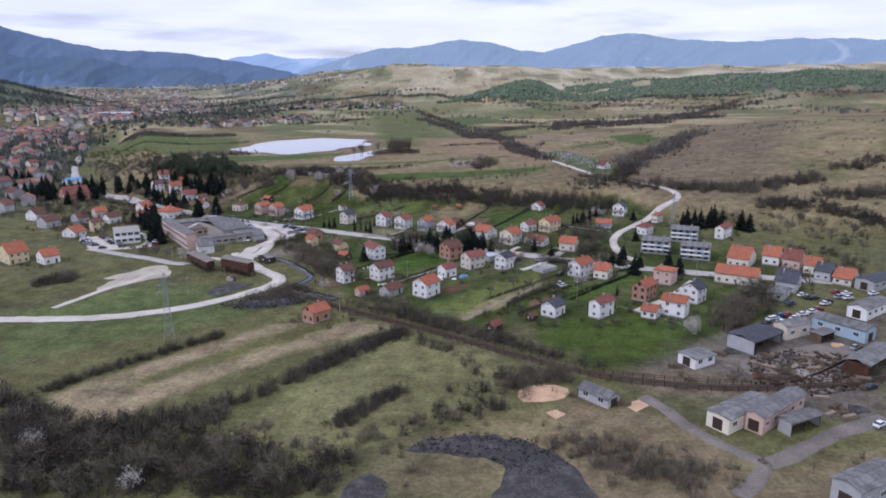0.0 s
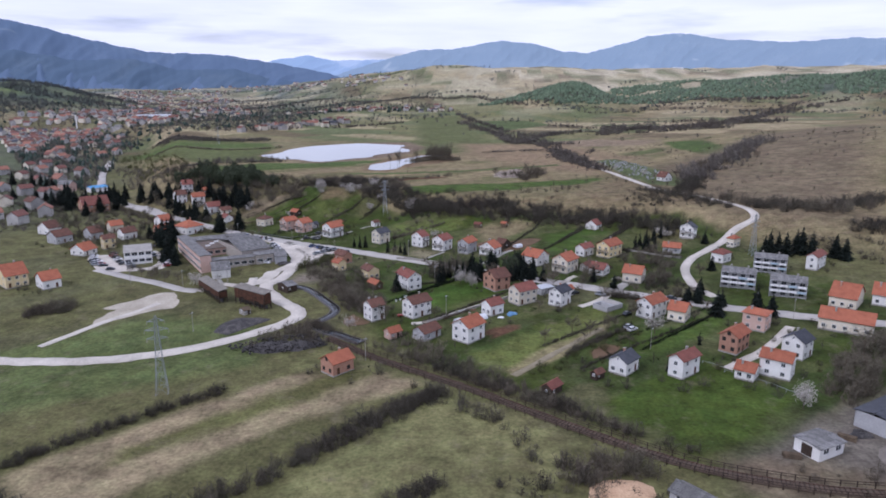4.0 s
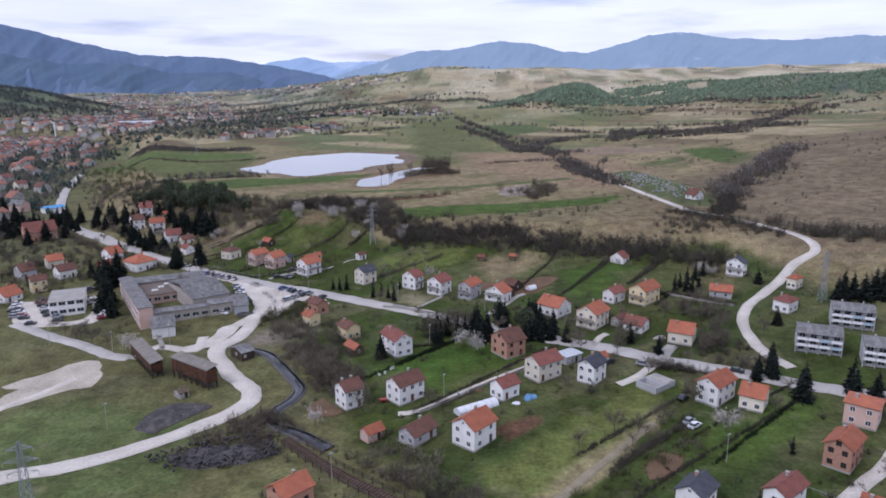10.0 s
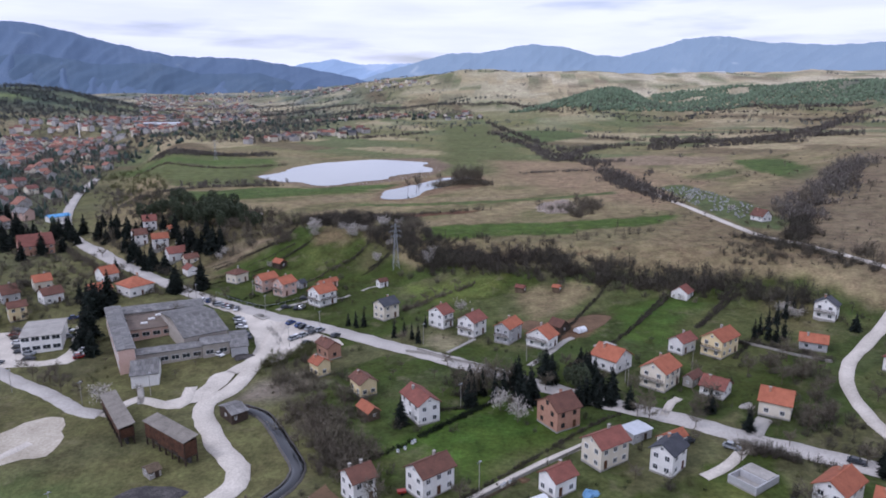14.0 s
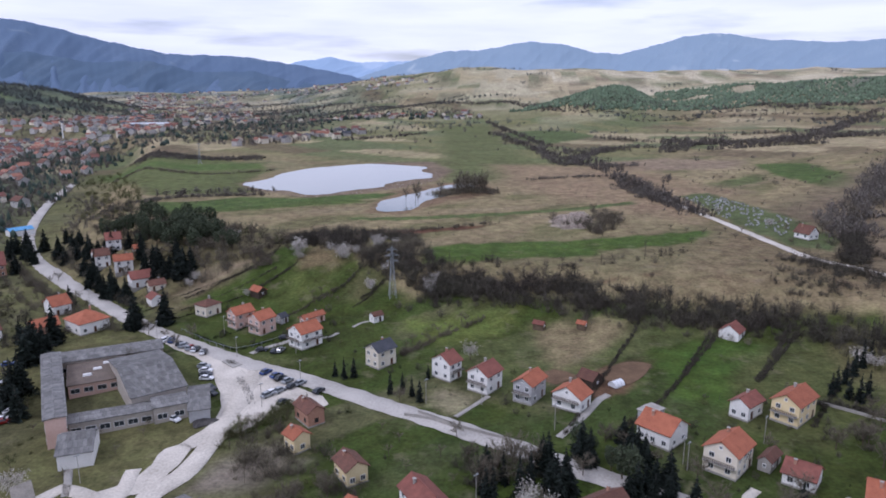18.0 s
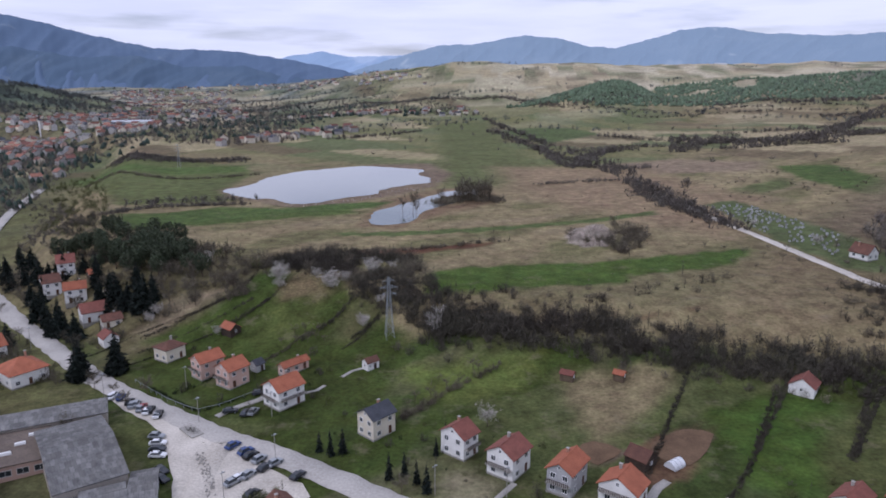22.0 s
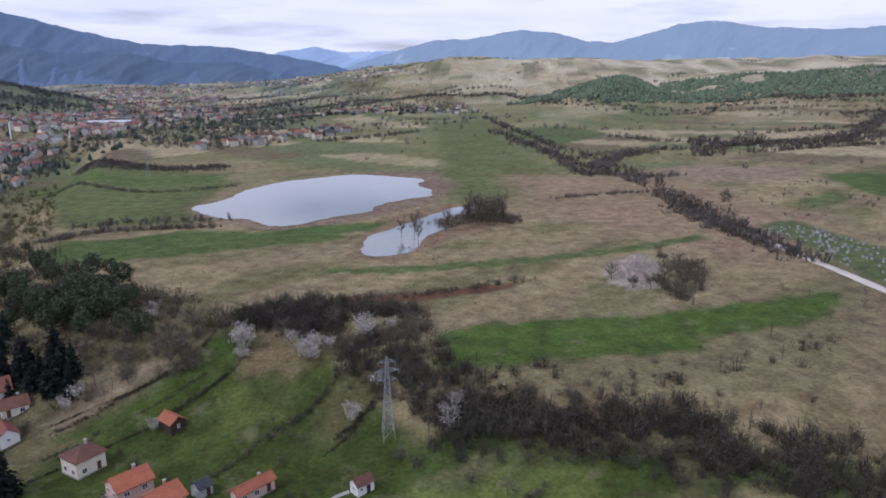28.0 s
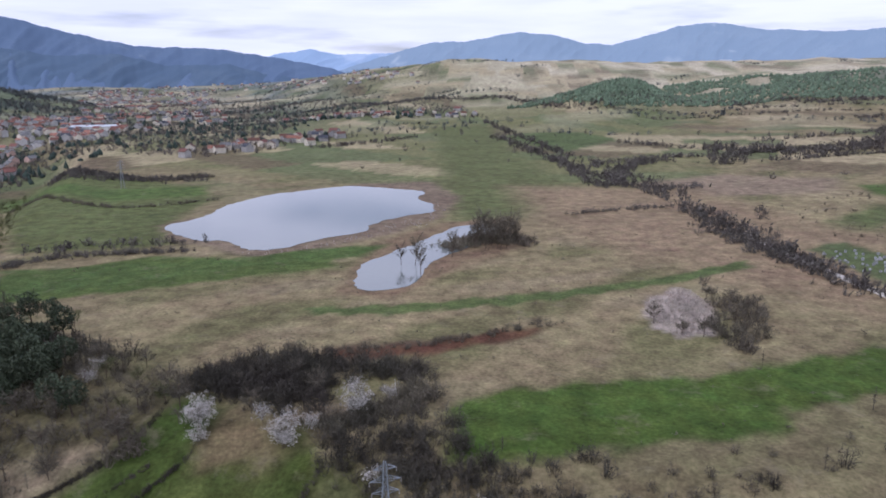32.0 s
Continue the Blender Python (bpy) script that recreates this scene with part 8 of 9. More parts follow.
    for z, reach in ((0.71, 2.6), (0.82, 3.0), (0.93, 2.2)):
        for s in (-1, 1):
            tip = (s * reach * h / 22, 0, z * h + 0.1)
            f = Form()
            for p in ((s, -1), (s, 1)):
                f.rod(at(z * h, *p), tip, 0.06, 0.05, 3)
                f.rod(at(z * h + 0.9, *p), tip, 0.05, 0.05, 3)
            arm = part("arm", f, STEEL, own)
            part("insulator", Form().rod(tip, (tip[0], 0, tip[2] - 0.9), 0.07, 0.07, 5), CONCRETE, arm)
    return own


pylon(-62.3, 466.6, 21.0, 1.5, "grey lattice power pylon on the slope below the scarp")
pylon(-96.7, 231.6, 24.0, 1.8, "grey lattice power pylon in the meadow")
pylon(126.5, 376.2, 20.0, 1.4, "grey lattice power pylon behind the terraces")
pylon(-301.7, 826.2, 20.0, 1.4, "grey lattice power pylon on the far slope")
pole_mesh = Form().rod((0, 0, -0.6), (0, 0, 7.6), 0.1, 0.07, 7).mesh("shaft", CONCRETE)
arm_mesh = Form().box(-0.7, -0.05, 7.1, 0.7, 0.05, 7.2).mesh("crossarm", STEEL)
lamp_mesh = Form().box(-0.09, -0.09, 7.3, 0.5, 0.09, 7.42, 0.03).mesh("lamp_head", METAL_SHEET)
for x, y in ((-22.8, 337), (-15.8, 297.3), (25.5, 355.3), (-39.2, 383.7)) + ((-118.9, 433.3), (-141.7, 427.8), (-87.5, 417.7), (-189.8, 464.4)) + ((53.1, 263.6), (110, 290.7)) + ((-106.6, 413.8), (-79.4, 395.7), (-85.9, 379.3)) + ((-133.9, 333.6), (-116.2, 340.1), (-161.3, 340.7)) + ((-107.3, 280.2), (-39.8, 255.3)) + ((-23.3, 383.5), (-3.7, 370.4), (25.8, 352.5)) + ((47.5, 365.6), (99.7, 298.7)):
    p = thing("utility_pole", x, y, 40, "slim grey concrete utility pole", "pole", "utility poles")
    part("shaft", pole_mesh, None, p)
    part("crossarm", arm_mesh, None, p)
    part("lamp_head", lamp_mesh, None, p)


# ---------------------------------------------------------------- railway and creek
def rails(line):
    own = tagged(new("railway_track"), "overgrown single railway track on brown ballast", "railway", kind="structure")
    bed = strip("ballast", line, 3.2, BALLAST, "", lift=0.25, ragged=0.2)
    for k in ("label", "category", "kind"):
        if k in bed:
            del bed[k]
    bed.parent = own
    p = smooth_line(line, 1.0)
    for s in (-0.75, 0.75):
        f = Form()
        for a, b in zip(p[::3], p[3::3]):
            d = (b - a).normalized()
            o = Vector((-d.y, d.x)) * s
            f.rod((a.x + o.x, a.y + o.y, drape(a.x, a.y) + 0.5), (b.x + o.x, b.y + o.y, drape(b.x, b.y) + 0.5), 0.07, 0.07, 4)
        part("rail", f, RUST, own)
    f = Form()
    for a, b in zip(p, p[1:]):
        d = (b - a).normalized()
        n = Vector((-d.y, d.x))
        z = drape(a.x, a.y) + 0.3
        c = [a + n * 1.25 + d * 0.13, a - n * 1.25 + d * 0.13, a - n * 1.25 - d * 0.13, a + n * 1.25 - d * 0.13]
        f.add([(q.x, q.y, z) for q in c] + [(q.x, q.y, z + 0.14) for q in c], [(4, 7, 6, 5), (0, 4, 5, 1), (1, 5, 6, 2), (2, 6, 7, 3), (3, 7, 4, 0)])
    tagged(part("sleepers", f, DARK_WOOD, own), kind="stuff")


RAIL = ((-56, 274), (-39.4, 259), (-20.8, 245.3), (-3, 232.5), (11, 221), (27, 208.5), (45, 196), (62, 189), (84, 184.5), (117, 185.5), (160, 196))
rails(RAIL)
for side in (-2.3, 2.3):
    own = tagged(new("trestle_rail"), "weathered brown railing of posts and two bars beside the track", "railing", "track railings")
    p = smooth_line(RAIL, 3.0)
    edge = []
    for a, b in zip(p, p[1:]):
        d = (b - a).normalized()
        edge.append((a.x - d.y * side, a.y + d.x * side, drape(a.x, a.y)))
    for z in (0.75, 1.35):
        f = Form()
        for a, b in zip(edge, edge[1:]):
            f.rod((a[0], a[1], a[2] + z), (b[0], b[1], b[2] + z), 0.09, 0.09, 4)
        part("bar", f, DARK_WOOD, own)
    post = Form().box(-0.1, -0.1, -0.5, 0.1, 0.1, 1.5).mesh("post", DARK_WOOD)
    for a in edge:
        part("post", post, None, own, "", pose(*a))
CREEKLINE = ((-86, 334), (-78.1, 330), (-71.4, 321.7), (-63.3, 309.8), (-59.6, 302.8), (-60.3, 295.5), (-62.8, 290.7), (-63.6, 286.1), (-59.4, 280.5), (-52.4, 276.2), (-43.5, 269.5))
strip("creek_bank", CREEKLINE, 4.2, material("stained_dark_concrete", rgb(70, 68, 66), rgb(106, 102, 98), 0.3), "concrete banks of a narrow culverted creek", "creek", 0.35, ragged=0.05)
# Glossy dark strip made up as water; the thing is a covered box culvert.
strip("culvert_top", CREEKLINE, 3.2, CREEK, "dark top of a covered box culvert", "creek", 0.42, ragged=0.1)

# ---------------------------------------------------------------- tracks, plots, heaps
BARE_SOIL = material("pale_sandy_soil", rgb(138, 130, 114), rgb(192, 184, 168), 0.1, 0.97, 0, 0.5, 14)
area("track_clearing", ((-149.7, 287), (-150.6, 296), (-149.3, 304), (-155.6, 305.5), (-148.8, 313), (-142.4, 322.4), (-136.8, 327.1), (-130, 318), (-125.9, 312.5), (-125.8, 306.4), (-133.5, 301.4), (-140.6, 293.8), (-147.3, 287)), BARE_SOIL, "pale bare sandy clearing in the meadow", "clearing", ragged=1.6)
strip("track_meadow", ((-156.9, 266.4), (-152.4, 276.8), (-146.6, 290.2), (-139.9, 300.6), (-134.8, 311.9)), 3.0, GRAVEL, "pale rutted track across the meadow", "track")
strip("track_meadow", ((-124.1, 326.8), (-121.7, 333.7), (-119.2, 337.7), (-104.7, 334.2), (-106.5, 346.4)), 4.0, GRAVEL, "grey lane by the ruined coal bunker", "track")
area("car_park", ((-205.8, 384.3), (-197.7, 389), (-188.8, 384.6), (-180, 373.4), (-168.8, 363.3), (-163.4, 371.1), (-176.2, 397.1), (-172.5, 394), (-156, 366.1), (-165.4, 359.7), (-179.7, 358.1), (-189.5, 362.8)), GRAVEL, "white gravel car park beside the offices", "car park")
strip("path_annexe", ((-122.7, 345.7), (-119.7, 340.6), (-116.6, 334.7)), 2.0, CONCRETE, "concrete path from the annexe", "path")
strip("drive", ((72.6, 248.4), (80, 254.6), (87.9, 261.3), (96.4, 271), (106, 283.3)), 3.4, GRAVEL, "pale drive between houses", "drive")
strip("drive", ((-2.9, 366.2), (3.7, 376.6), (10.3, 388.2), (13, 390.9)), 2.2, CONCRETE, "concrete drive to a house", "drive")
strip("drive", ((-30.2, 376), (-25.6, 382.6), (-21.5, 388.7)), 1.4, CONCRETE, "garden path to a house", "path")
strip("drive", ((32.4, 334.4), (36.4, 342.6), (39, 345.5)), 2.4, GRAVEL, "drive to a house", "drive")
strip("drive", ((52.8, 324.4), (56.6, 331), (59.1, 334.4)), 4.0, CONCRETE, "broad concrete forecourt of a house", "drive")
strip("drive", ((-103.2, 417.2), (-99.1, 423), (-92.9, 429.2), (-87.7, 440.8)), 2.2, CONCRETE, "concrete drive beside a lawn", "drive")
strip("drive", ((-82.3, 431.8), (-79.2, 433.5), (-77.5, 436.8)), 1.2, CONCRETE, "pale garden path", "path")
strip("drive", ((-73.5, 442.7), (-71.2, 447.2), (-68.6, 449.1)), 1.2, CONCRETE, "pale garden path to a hut", "path")
strip("track_field", ((-28.1, 287.9), (-22.2, 289.7), (-10.1, 301.1), (-0.1, 310.4), (10.7, 319.1)), 2.2, GRAVEL, "pale field track along a fence", "track")
strip("track_field", ((35.6, 305.4), (41.3, 309.6), (46.2, 315.3), (50.8, 321.3)), 3.0, GRAVEL, "pale field track from the road", "track")
strip("track_field", ((7.6, 243.5), (23.7, 262.7), (40.6, 282.6)), 2.6, material("worn_straw_track", rgb(112, 104, 84), rgb(150, 140, 116), 0.3, 0.95), "worn straw-coloured field track", "track", 0.08, ragged=0.3)
YARD_DIRT = material("trodden_yard_dirt", rgb(92, 86, 80), rgb(136, 128, 118), 0.15, 0.98, 0, 0.6, 12)
strip("yard_road", ((56.2, 180.4), (60.8, 170.7), (62.5, 164.7), (67, 155.7), (71.4, 149.9), (74.6, 145), (69.8, 138.6), (63.9, 133.2)), 4.0, YARD_DIRT, "grey dirt road through the timber yard", "yard road")
strip("yard_road", ((74.6, 145), (83.7, 149.4), (95.4, 156.5), (105.7, 161.5), (115.3, 165.4)), 5.0, YARD_DIRT, "grey dirt road through the timber yard", "yard road")
area("yard", ((93.4, 203), (110.8, 210.7), (130.5, 214.2), (128.5, 201.2), (116, 193.8), (113.3, 183), (104, 180), (97.3, 189.1), (91.8, 191.2)), YARD_DIRT, "trodden grey dirt of the timber yard", "yard")
area("plot", ((11.9, 405.1), (21.9, 413.8), (29.1, 411.5), (18.4, 396.7)), EARTH, "tilled brown garden plot", "plot", 0.15)
area("plot", ((-6.4, 403.3), (-1.9, 407.6), (5.2, 403.7), (-2.2, 396.9)), EARTH, "tilled brown garden plot", "plot", 0.15)
area("plot", ((33.3, 261.2), (39.1, 268), (43.6, 266.1), (38.6, 257.8), (33.9, 255.5)), EARTH, "tilled brown garden plot", "plot", 0.15)
area("plot", ((-54.1, 292.1), (-51.6, 297.4), (-47.1, 292.4), (-43.8, 289.2), (-48.5, 285.3), (-52.3, 285.6)), EARTH, "tilled brown garden plot", "plot", 0.15)
area("sawdust_heap", ((22, 186.1), (29.3, 189.4), (36.2, 186.1), (34.4, 180.3), (27.7, 178.2), (22.3, 178.4)), SAND, "heap of orange sawdust by the railway", "heap", 0.1, heap=2.2, kind="", cell=1.5)
area("sawdust_heap", ((27.7, 172.4), (31, 173.8), (32.9, 171.2), (30.2, 168.5)), SAND, "small heap of orange sawdust", "heap", 0.1, heap=1.0, kind="", cell=1.0)
area("sawdust_heap", ((49.3, 176.2), (54.5, 178.3), (56.7, 174.9), (51.9, 171.3)), SAND, "scattered pale wood chips", "heap", 0.1, heap=0.6, kind="", cell=1.0)
area("slag_heap", ((-8.9, 154.6), (-3.4, 159.6), (9.5, 161.5), (21.9, 157), (30.5, 146), (33.5, 133), (31, 118), (10, 122), (10.5, 136), (14.5, 144.5), (10.5, 150), (0.8, 152.5)), SLAG, "dark slag and rubble spoil heap", "spoil heap", 0.1, heap=0.9, cell=1.6, ragged=1.4)
area("slag_heap", ((-22.9, 135.6), (-21.3, 142.4), (-17.7, 145.7), (-13.4, 142.1), (-13.8, 131.7), (-19.9, 131.9)), SLAG, "grey rubble edge of the spoil heap", "spoil heap", 0.1, heap=1.5, cell=1.5)
area("rubble_bank", ((-99, 279.4), (-99.4, 289.7), (-96.7, 293.7), (-87.6, 295.1), (-82, 293.6), (-87.7, 285.6), (-93.6, 277)), SLAG, "bank of dark rubble beside the gravel road", "rubble", 0.1, heap=1.2, cell=1.5)

area("rubble_bank", ((-84.8, 266.4), (-77.3, 271.1), (-66, 272.5), (-59.3, 274.4), (-55.8, 267.5), (-67.7, 261.9), (-77.9, 260.9)), SLAG, "bank of dark rubble beside the gravel road", "rubble", 0.1, heap=1.1, cell=1.5, ragged=1.2)


def stones(name, poly, count, label, size=(0.15, 0.6), mat=SLAG, lift=0.12):
    """Loose broken stones lying over a patch, joined."""
    q = within(poly, 400)[:count]
    v, f = [], []
    cube = np.array([(-1, -1, -1), (1, -1, -1), (1, 1, -1), (-1, 1, -1), (-1, -1, 1), (1, -1, 1), (1, 1, 1), (-1, 1, 1)]) * 0.5
    for x, y in q:
        p = cube * rng.uniform(0.5, 1.2, (8, 3)) * rng.uniform(*size)
        a = rng.uniform(0, 6.28)
        k = len(v) * 8
        v.append(np.stack([p[:, 0] * math.cos(a) - p[:, 1] * math.sin(a) + x, p[:, 0] * math.sin(a) + p[:, 1] * math.cos(a) + y, p[:, 2] + drape(x, y) + lift + 0.1 * size[1]], 1))
        f += [(k + i, k + j, k + m, k + n) for i, j, m, n in ((3, 2, 1, 0), (4, 5, 6, 7), (0, 1, 5, 4), (1, 2, 6, 5), (2, 3, 7, 6), (3, 0, 4, 7))]
    return tagged(new(name, mesh_arrays(name, np.concatenate(v), f, mat)), label, "rubble", kind="stuff")


stones("rubble_stones", ((-101.2, 398.6), (-95.8, 390), (-90, 380.1), (-88.5, 381.6), (-94, 391.6), (-99.8, 399.6)), 120, "ridge of broken pale stones across the car park", (0.15, 0.5), CONCRETE)
stones("rubble_stones", ((-8.9, 154.6), (-3.4, 159.6), (9.5, 161.5), (21.9, 157), (30, 146), (20, 140), (10.5, 150)), 360, "broken stones over the spoil heap", (0.15, 0.55), SLAG, 0.85)
stones("rubble_stones", ((-90, 264), (-77.3, 273), (-58, 276), (-54, 266), (-67.7, 260), (-79, 258)), 360, "broken stones on the roadside bank", (0.2, 0.8), SLAG, 0.9)
stones("rubble_stones", ((90, 186), (96, 206), (112, 210), (128, 205), (122, 184), (104, 178)), 420, "scattered timber waste and scrap over the yard", (0.2, 1.1), DARK_WOOD)
stones("rubble_stones", ((90, 186), (96, 206), (112, 210), (128, 205), (122, 184), (104, 178)), 260, "pale offcuts scattered over the yard", (0.2, 0.9), WOOD)


# ---------------------------------------------------------------- ruined coal bunker
def bunker(x, y, l, w, turn, h, label):
    own = thing("coal_bunker", x, y, turn, label, "ruin", "coal bunkers")
    n = max(3, int(l / 3))
    for i in range(n + 1):
        px = -l / 2 + 0.2 + (l - 0.4) * i / n
        for py in (-w / 2 + 0.15, w / 2 - 0.15):
            part("post", Form().box(px - 0.18, py - 0.18, -1.2, px + 0.18, py + 0.18, h), DARK_WOOD, own)
    part("floor", Form().box(-l / 2, -w / 2, 2.0, l / 2, w / 2, 2.25), DARK_WOOD, own)
    for i in range(n):
        a, b = -l / 2 + 0.2 + (l - 0.4) * i / n, -l / 2 + 0.2 + (l - 0.4) * (i + 1) / n
        for py in (-w / 2 + 0.15, w / 2 - 0.15):
            part("brace", Form().rod((a, py, -0.4), (b, py, 2.0), 0.09, 0.09, 4), DARK_WOOD, own)
    # Dark sheet added between the posts in place of the shade down there.
    part("under_shade", Form().box(-l / 2 + 0.5, -0.3, -1.0, l / 2 - 0.5, 0.3, 2.0), SLAG, own, "dark sheet for the shade under the bins")
    for i in range(n):
        a, b = -l / 2 + l * i / n, -l / 2 + l * (i + 1) / n - 0.12
        for s in (-1, 1):
            low = 2.3 + 0.5 * ((i * 7 + s) % 3 == 0)
            part("panel", Form().box(a, s * w / 2 - 0.08, low, b, s * w / 2 + 0.08, h - 0.3), RUST, own, "rust-streaked panel")
    for s in (-1, 1):
        part("end_panel", Form().box(s * l / 2 - 0.08, -w / 2 + 0.2, 2.3, s * l / 2 + 0.08, w / 2 - 0.2, h - 0.3), RUST, own)
    f = Form()
    f.add([(-l / 2 - 0.4, -w / 2 - 0.4, h), (l / 2 + 0.4, -w / 2 - 0.4, h), (l / 2 + 0.4, w / 2 + 0.4, h + 0.7), (-l / 2 - 0.4, w / 2 + 0.4, h + 0.7), (-l / 2 - 0.4, -w / 2 - 0.4, h + 0.2), (l / 2 + 0.4, -w / 2 - 0.4, h + 0.2),
           (l / 2 + 0.4, w / 2 + 0.4, h + 0.9), (-l / 2 - 0.4, w / 2 + 0.4, h + 0.9)], [(3, 2, 1, 0), (4, 5, 6, 7), (0, 1, 5, 4), (1, 2, 6, 5), (2, 3, 7, 6), (3, 0, 4, 7)])
    part("roof", f, material("stained_bunker_roof", rgb(92, 88, 82), rgb(140, 134, 124), 0.4), own)
    return own


bunker(-94.6, 309.6, 18.3, 3.5, -33, 6.4, "rust-brown ruined coal bunker on posts")
bunker(-115.8, 321.6, 24.1, 3.5, -49, 5.0, "older grey-roofed coal bunker on posts")
hut(-85.8, 328.6, 4.2, 7.4, 48, DARK_WOOD, ROOF_FIBRE, "dark timber hut above the creek", 2.8, 0.25)
hut(-94.5, 299.3, 2.5, 3.3, 52, CONCRETE, WOOD, "small derelict brick hut", 1.9, 0.4)


# ---------------------------------------------------------------- cars
def car_proto(colour, mat, tall=0.0):
    own = new("car")
    tagged(own, colour + " parked car with dark windows", "car", "parked cars")
    body = [(-2.1, 0.3), (2.1, 0.3), (2.15, 0.62), (1.95, 0.82), (1.0, 0.95), (-1.6, 0.97), (-2.1, 0.85)]
    part("body", Form().wedge(body, -0.85, 0.85), mat, own)
    k = tall
    f = Form()
    f.add([(0.95, -0.8, 0.95), (0.35, -0.66, 1.42 + k), (-1.25, -0.66, 1.42 + k), (-1.75, -0.8, 0.96), (0.95, 0.8, 0.95), (0.35, 0.66, 1.42 + k), (-1.25, 0.66, 1.42 + k), (-1.75, 0.8, 0.96)],
          [(0, 1, 2, 3), (7, 6, 5, 4), (0, 4, 5, 1), (2, 6, 7, 3), (1, 5, 6, 2)])
    part("glass", f, PANE, own)
    part("roof_panel", Form().box(-1.22, -0.64, 1.41 + k, 0.32, 0.64, 1.47 + k, 0.05), mat, own)
    for wx in (-1.3, 1.32):
        for wy in (-0.86, 0.86):
            wh = part("wheel", Form().rod((wx, wy - 0.1, 0.31), (wx, wy + 0.1, 0.31), 0.31, 0.31, 10), RUBBER, own)
            s = -1 if wy < 0 else 1
            part("rim", Form().rod((wx, wy + s * 0.1, 0.31), (wx, wy + s * 0.12, 0.31), 0.18, 0.16, 8), STEEL, wh)
    return own


CARS = [car_proto(c, m, 0.15 * (i % 2)) for i, (c, m) in enumerate(CAR_PAINTS)]
used = set()


def park(spots, turn):
    for i, (x, y) in enumerate(spots):
        k = random.choice((0, 0, 0, 1, 1, 2, 3, 4, 5, 2))
        m = pose(x, y, drape(x, y) + 0.16, 0, 0, turn + random.uniform(-5, 5))
        if k in used:
            copy_thing(CARS[k], m)
        else:
            used.add(k)
            CARS[k].matrix_basis = m


park(((-92.4, 401.6), (-88.1, 399), (-86.2, 397.2), (-83.5, 395.6), (-80.9, 392.2), (-79.1, 394.2)), 60)
park(((-86.5, 385.8), (-85.7, 387.6), (-83.8, 389), (-80.4, 381.5), (-72, 389.1)), 60)
park(((-114.4, 405.3), (-112.4, 402), (-111.1, 399.1), (-109.7, 396.4)), 5)
park(((-131.7, 423.8), (-129.1, 422.7), (-126.2, 420.8), (-123.2, 419.4), (-119.6, 417.1), (-138.8, 428), (-135.8, 426.5)), 100)
park(((-107.8, 370.5), (-105.6, 390), (-103.8, 386.4)), -30)
park(((-201.4, 381.4), (-198.2, 378.1), (-194.6, 374.2), (-191.4, 370.5), (-188.5, 367.4), (-193.3, 386), (-190.1, 382.5), (-186.7, 378.3), (-183.2, 373.9), (-179.9, 370.2), (-175.5, 368.7), (-172.5, 364.4), (-181.6, 361), (-193.4, 369.1), (-175.5, 390.9), (-171.5, 384.9), (-157.3, 372.6), (-156.7, 368.1)), 15)
park(((-203.3, 385.5), (-195.1, 389.9), (-198.7, 375.8), (-195.8, 372.6)), 15)
park(((-181.3, 427.7), (-182, 404.6), (-155.7, 366.7)), 40)
park(((-100, 419.4), (-95.5, 430.5)), 20)
park(((-95.3, 418.5), (-93.3, 419.2)), 85)
park(((-130, 422.1), (-126.5, 420), (-123.9, 418.6), (-119.8, 416.7), (-139.2, 427.1)), 105)
park(((45.7, 318.4), (72.6, 313)), -28)
park(((51.7, 295.3), (50.5, 280), (49.7, 282.2), (35.6, 320.6)), 45)
park(((120.1, 233.2), (121.2, 231.3), (130.9, 240.2), (135.6, 242.7), (138.9, 244.9), (119.1, 237), (126.4, 236.6), (147, 253.6), (153.6, 257.6), (158.8, 261.8), (142.2, 258.4), (168.9, 261)), 20)
park(((117.6, 236.4), (122.2, 238.9), (114.4, 232.5), (125.3, 240.1), (121.4, 182.2), (132.4, 209.5), (111.2, 161.3)), 30)
park(((141.2, 261.1), (143.9, 257.5), (144.8, 251), (155.8, 263.5), (156.5, 256.7), (132.3, 251.8)), 20)
for i, c in enumerate(CARS):
    if i not in used:
        c.matrix_basis = pose(-100 + 3 * i, 405, drape(-100 + 3 * i, 405) + 0.16, 0, 0, 60)


# ---------------------------------------------------------------- gardens: tunnels, fences, walls
def tunnel(x, y, l, r, turn, label):
    own = thing("polytunnel", x, y, turn, label, "greenhouse", "polytunnels")
    n = 12
    arc = [(r * math.cos(math.pi * i / n), r * math.sin(math.pi * i / n)) for i in range(n + 1)]
    f = Form().add([(-l / 2, a, b) for a, b in arc] + [(l / 2, a, b) for a, b in arc], [(i, n + 1 + i, n + 2 + i, i + 1) for i in range(n)] + [tuple(range(n + 1)), tuple(range(2 * n + 1, n, -1))])
    part("film_cover", f, PLASTIC_FILM, own)
    k = max(3, int(l / 2))
    for j in range(k + 1):
        px = -l / 2 + l * j / k
        h = Form()
        for a, b in zip(arc, arc[1:]):
            h.rod((px, a[0] * 1.01, a[1] * 1.01), (px, b[0] * 1.01, b[1] * 1.01), 0.04, 0.04, 4)
        part("hoop", h, STEEL, own)
    part("door", Form().box(l / 2, -0.5, 0, l / 2 + 0.06, 0.5, 1.7), STEEL, own)
    return own


tunnel(-6.3, 290.5, 13.0, 1.9, 35, "long white polytunnel in a vegetable garden")
tunnel(16.1, 397.2, 4.0, 1.6, 40, "small white polytunnel in a tilled plot")


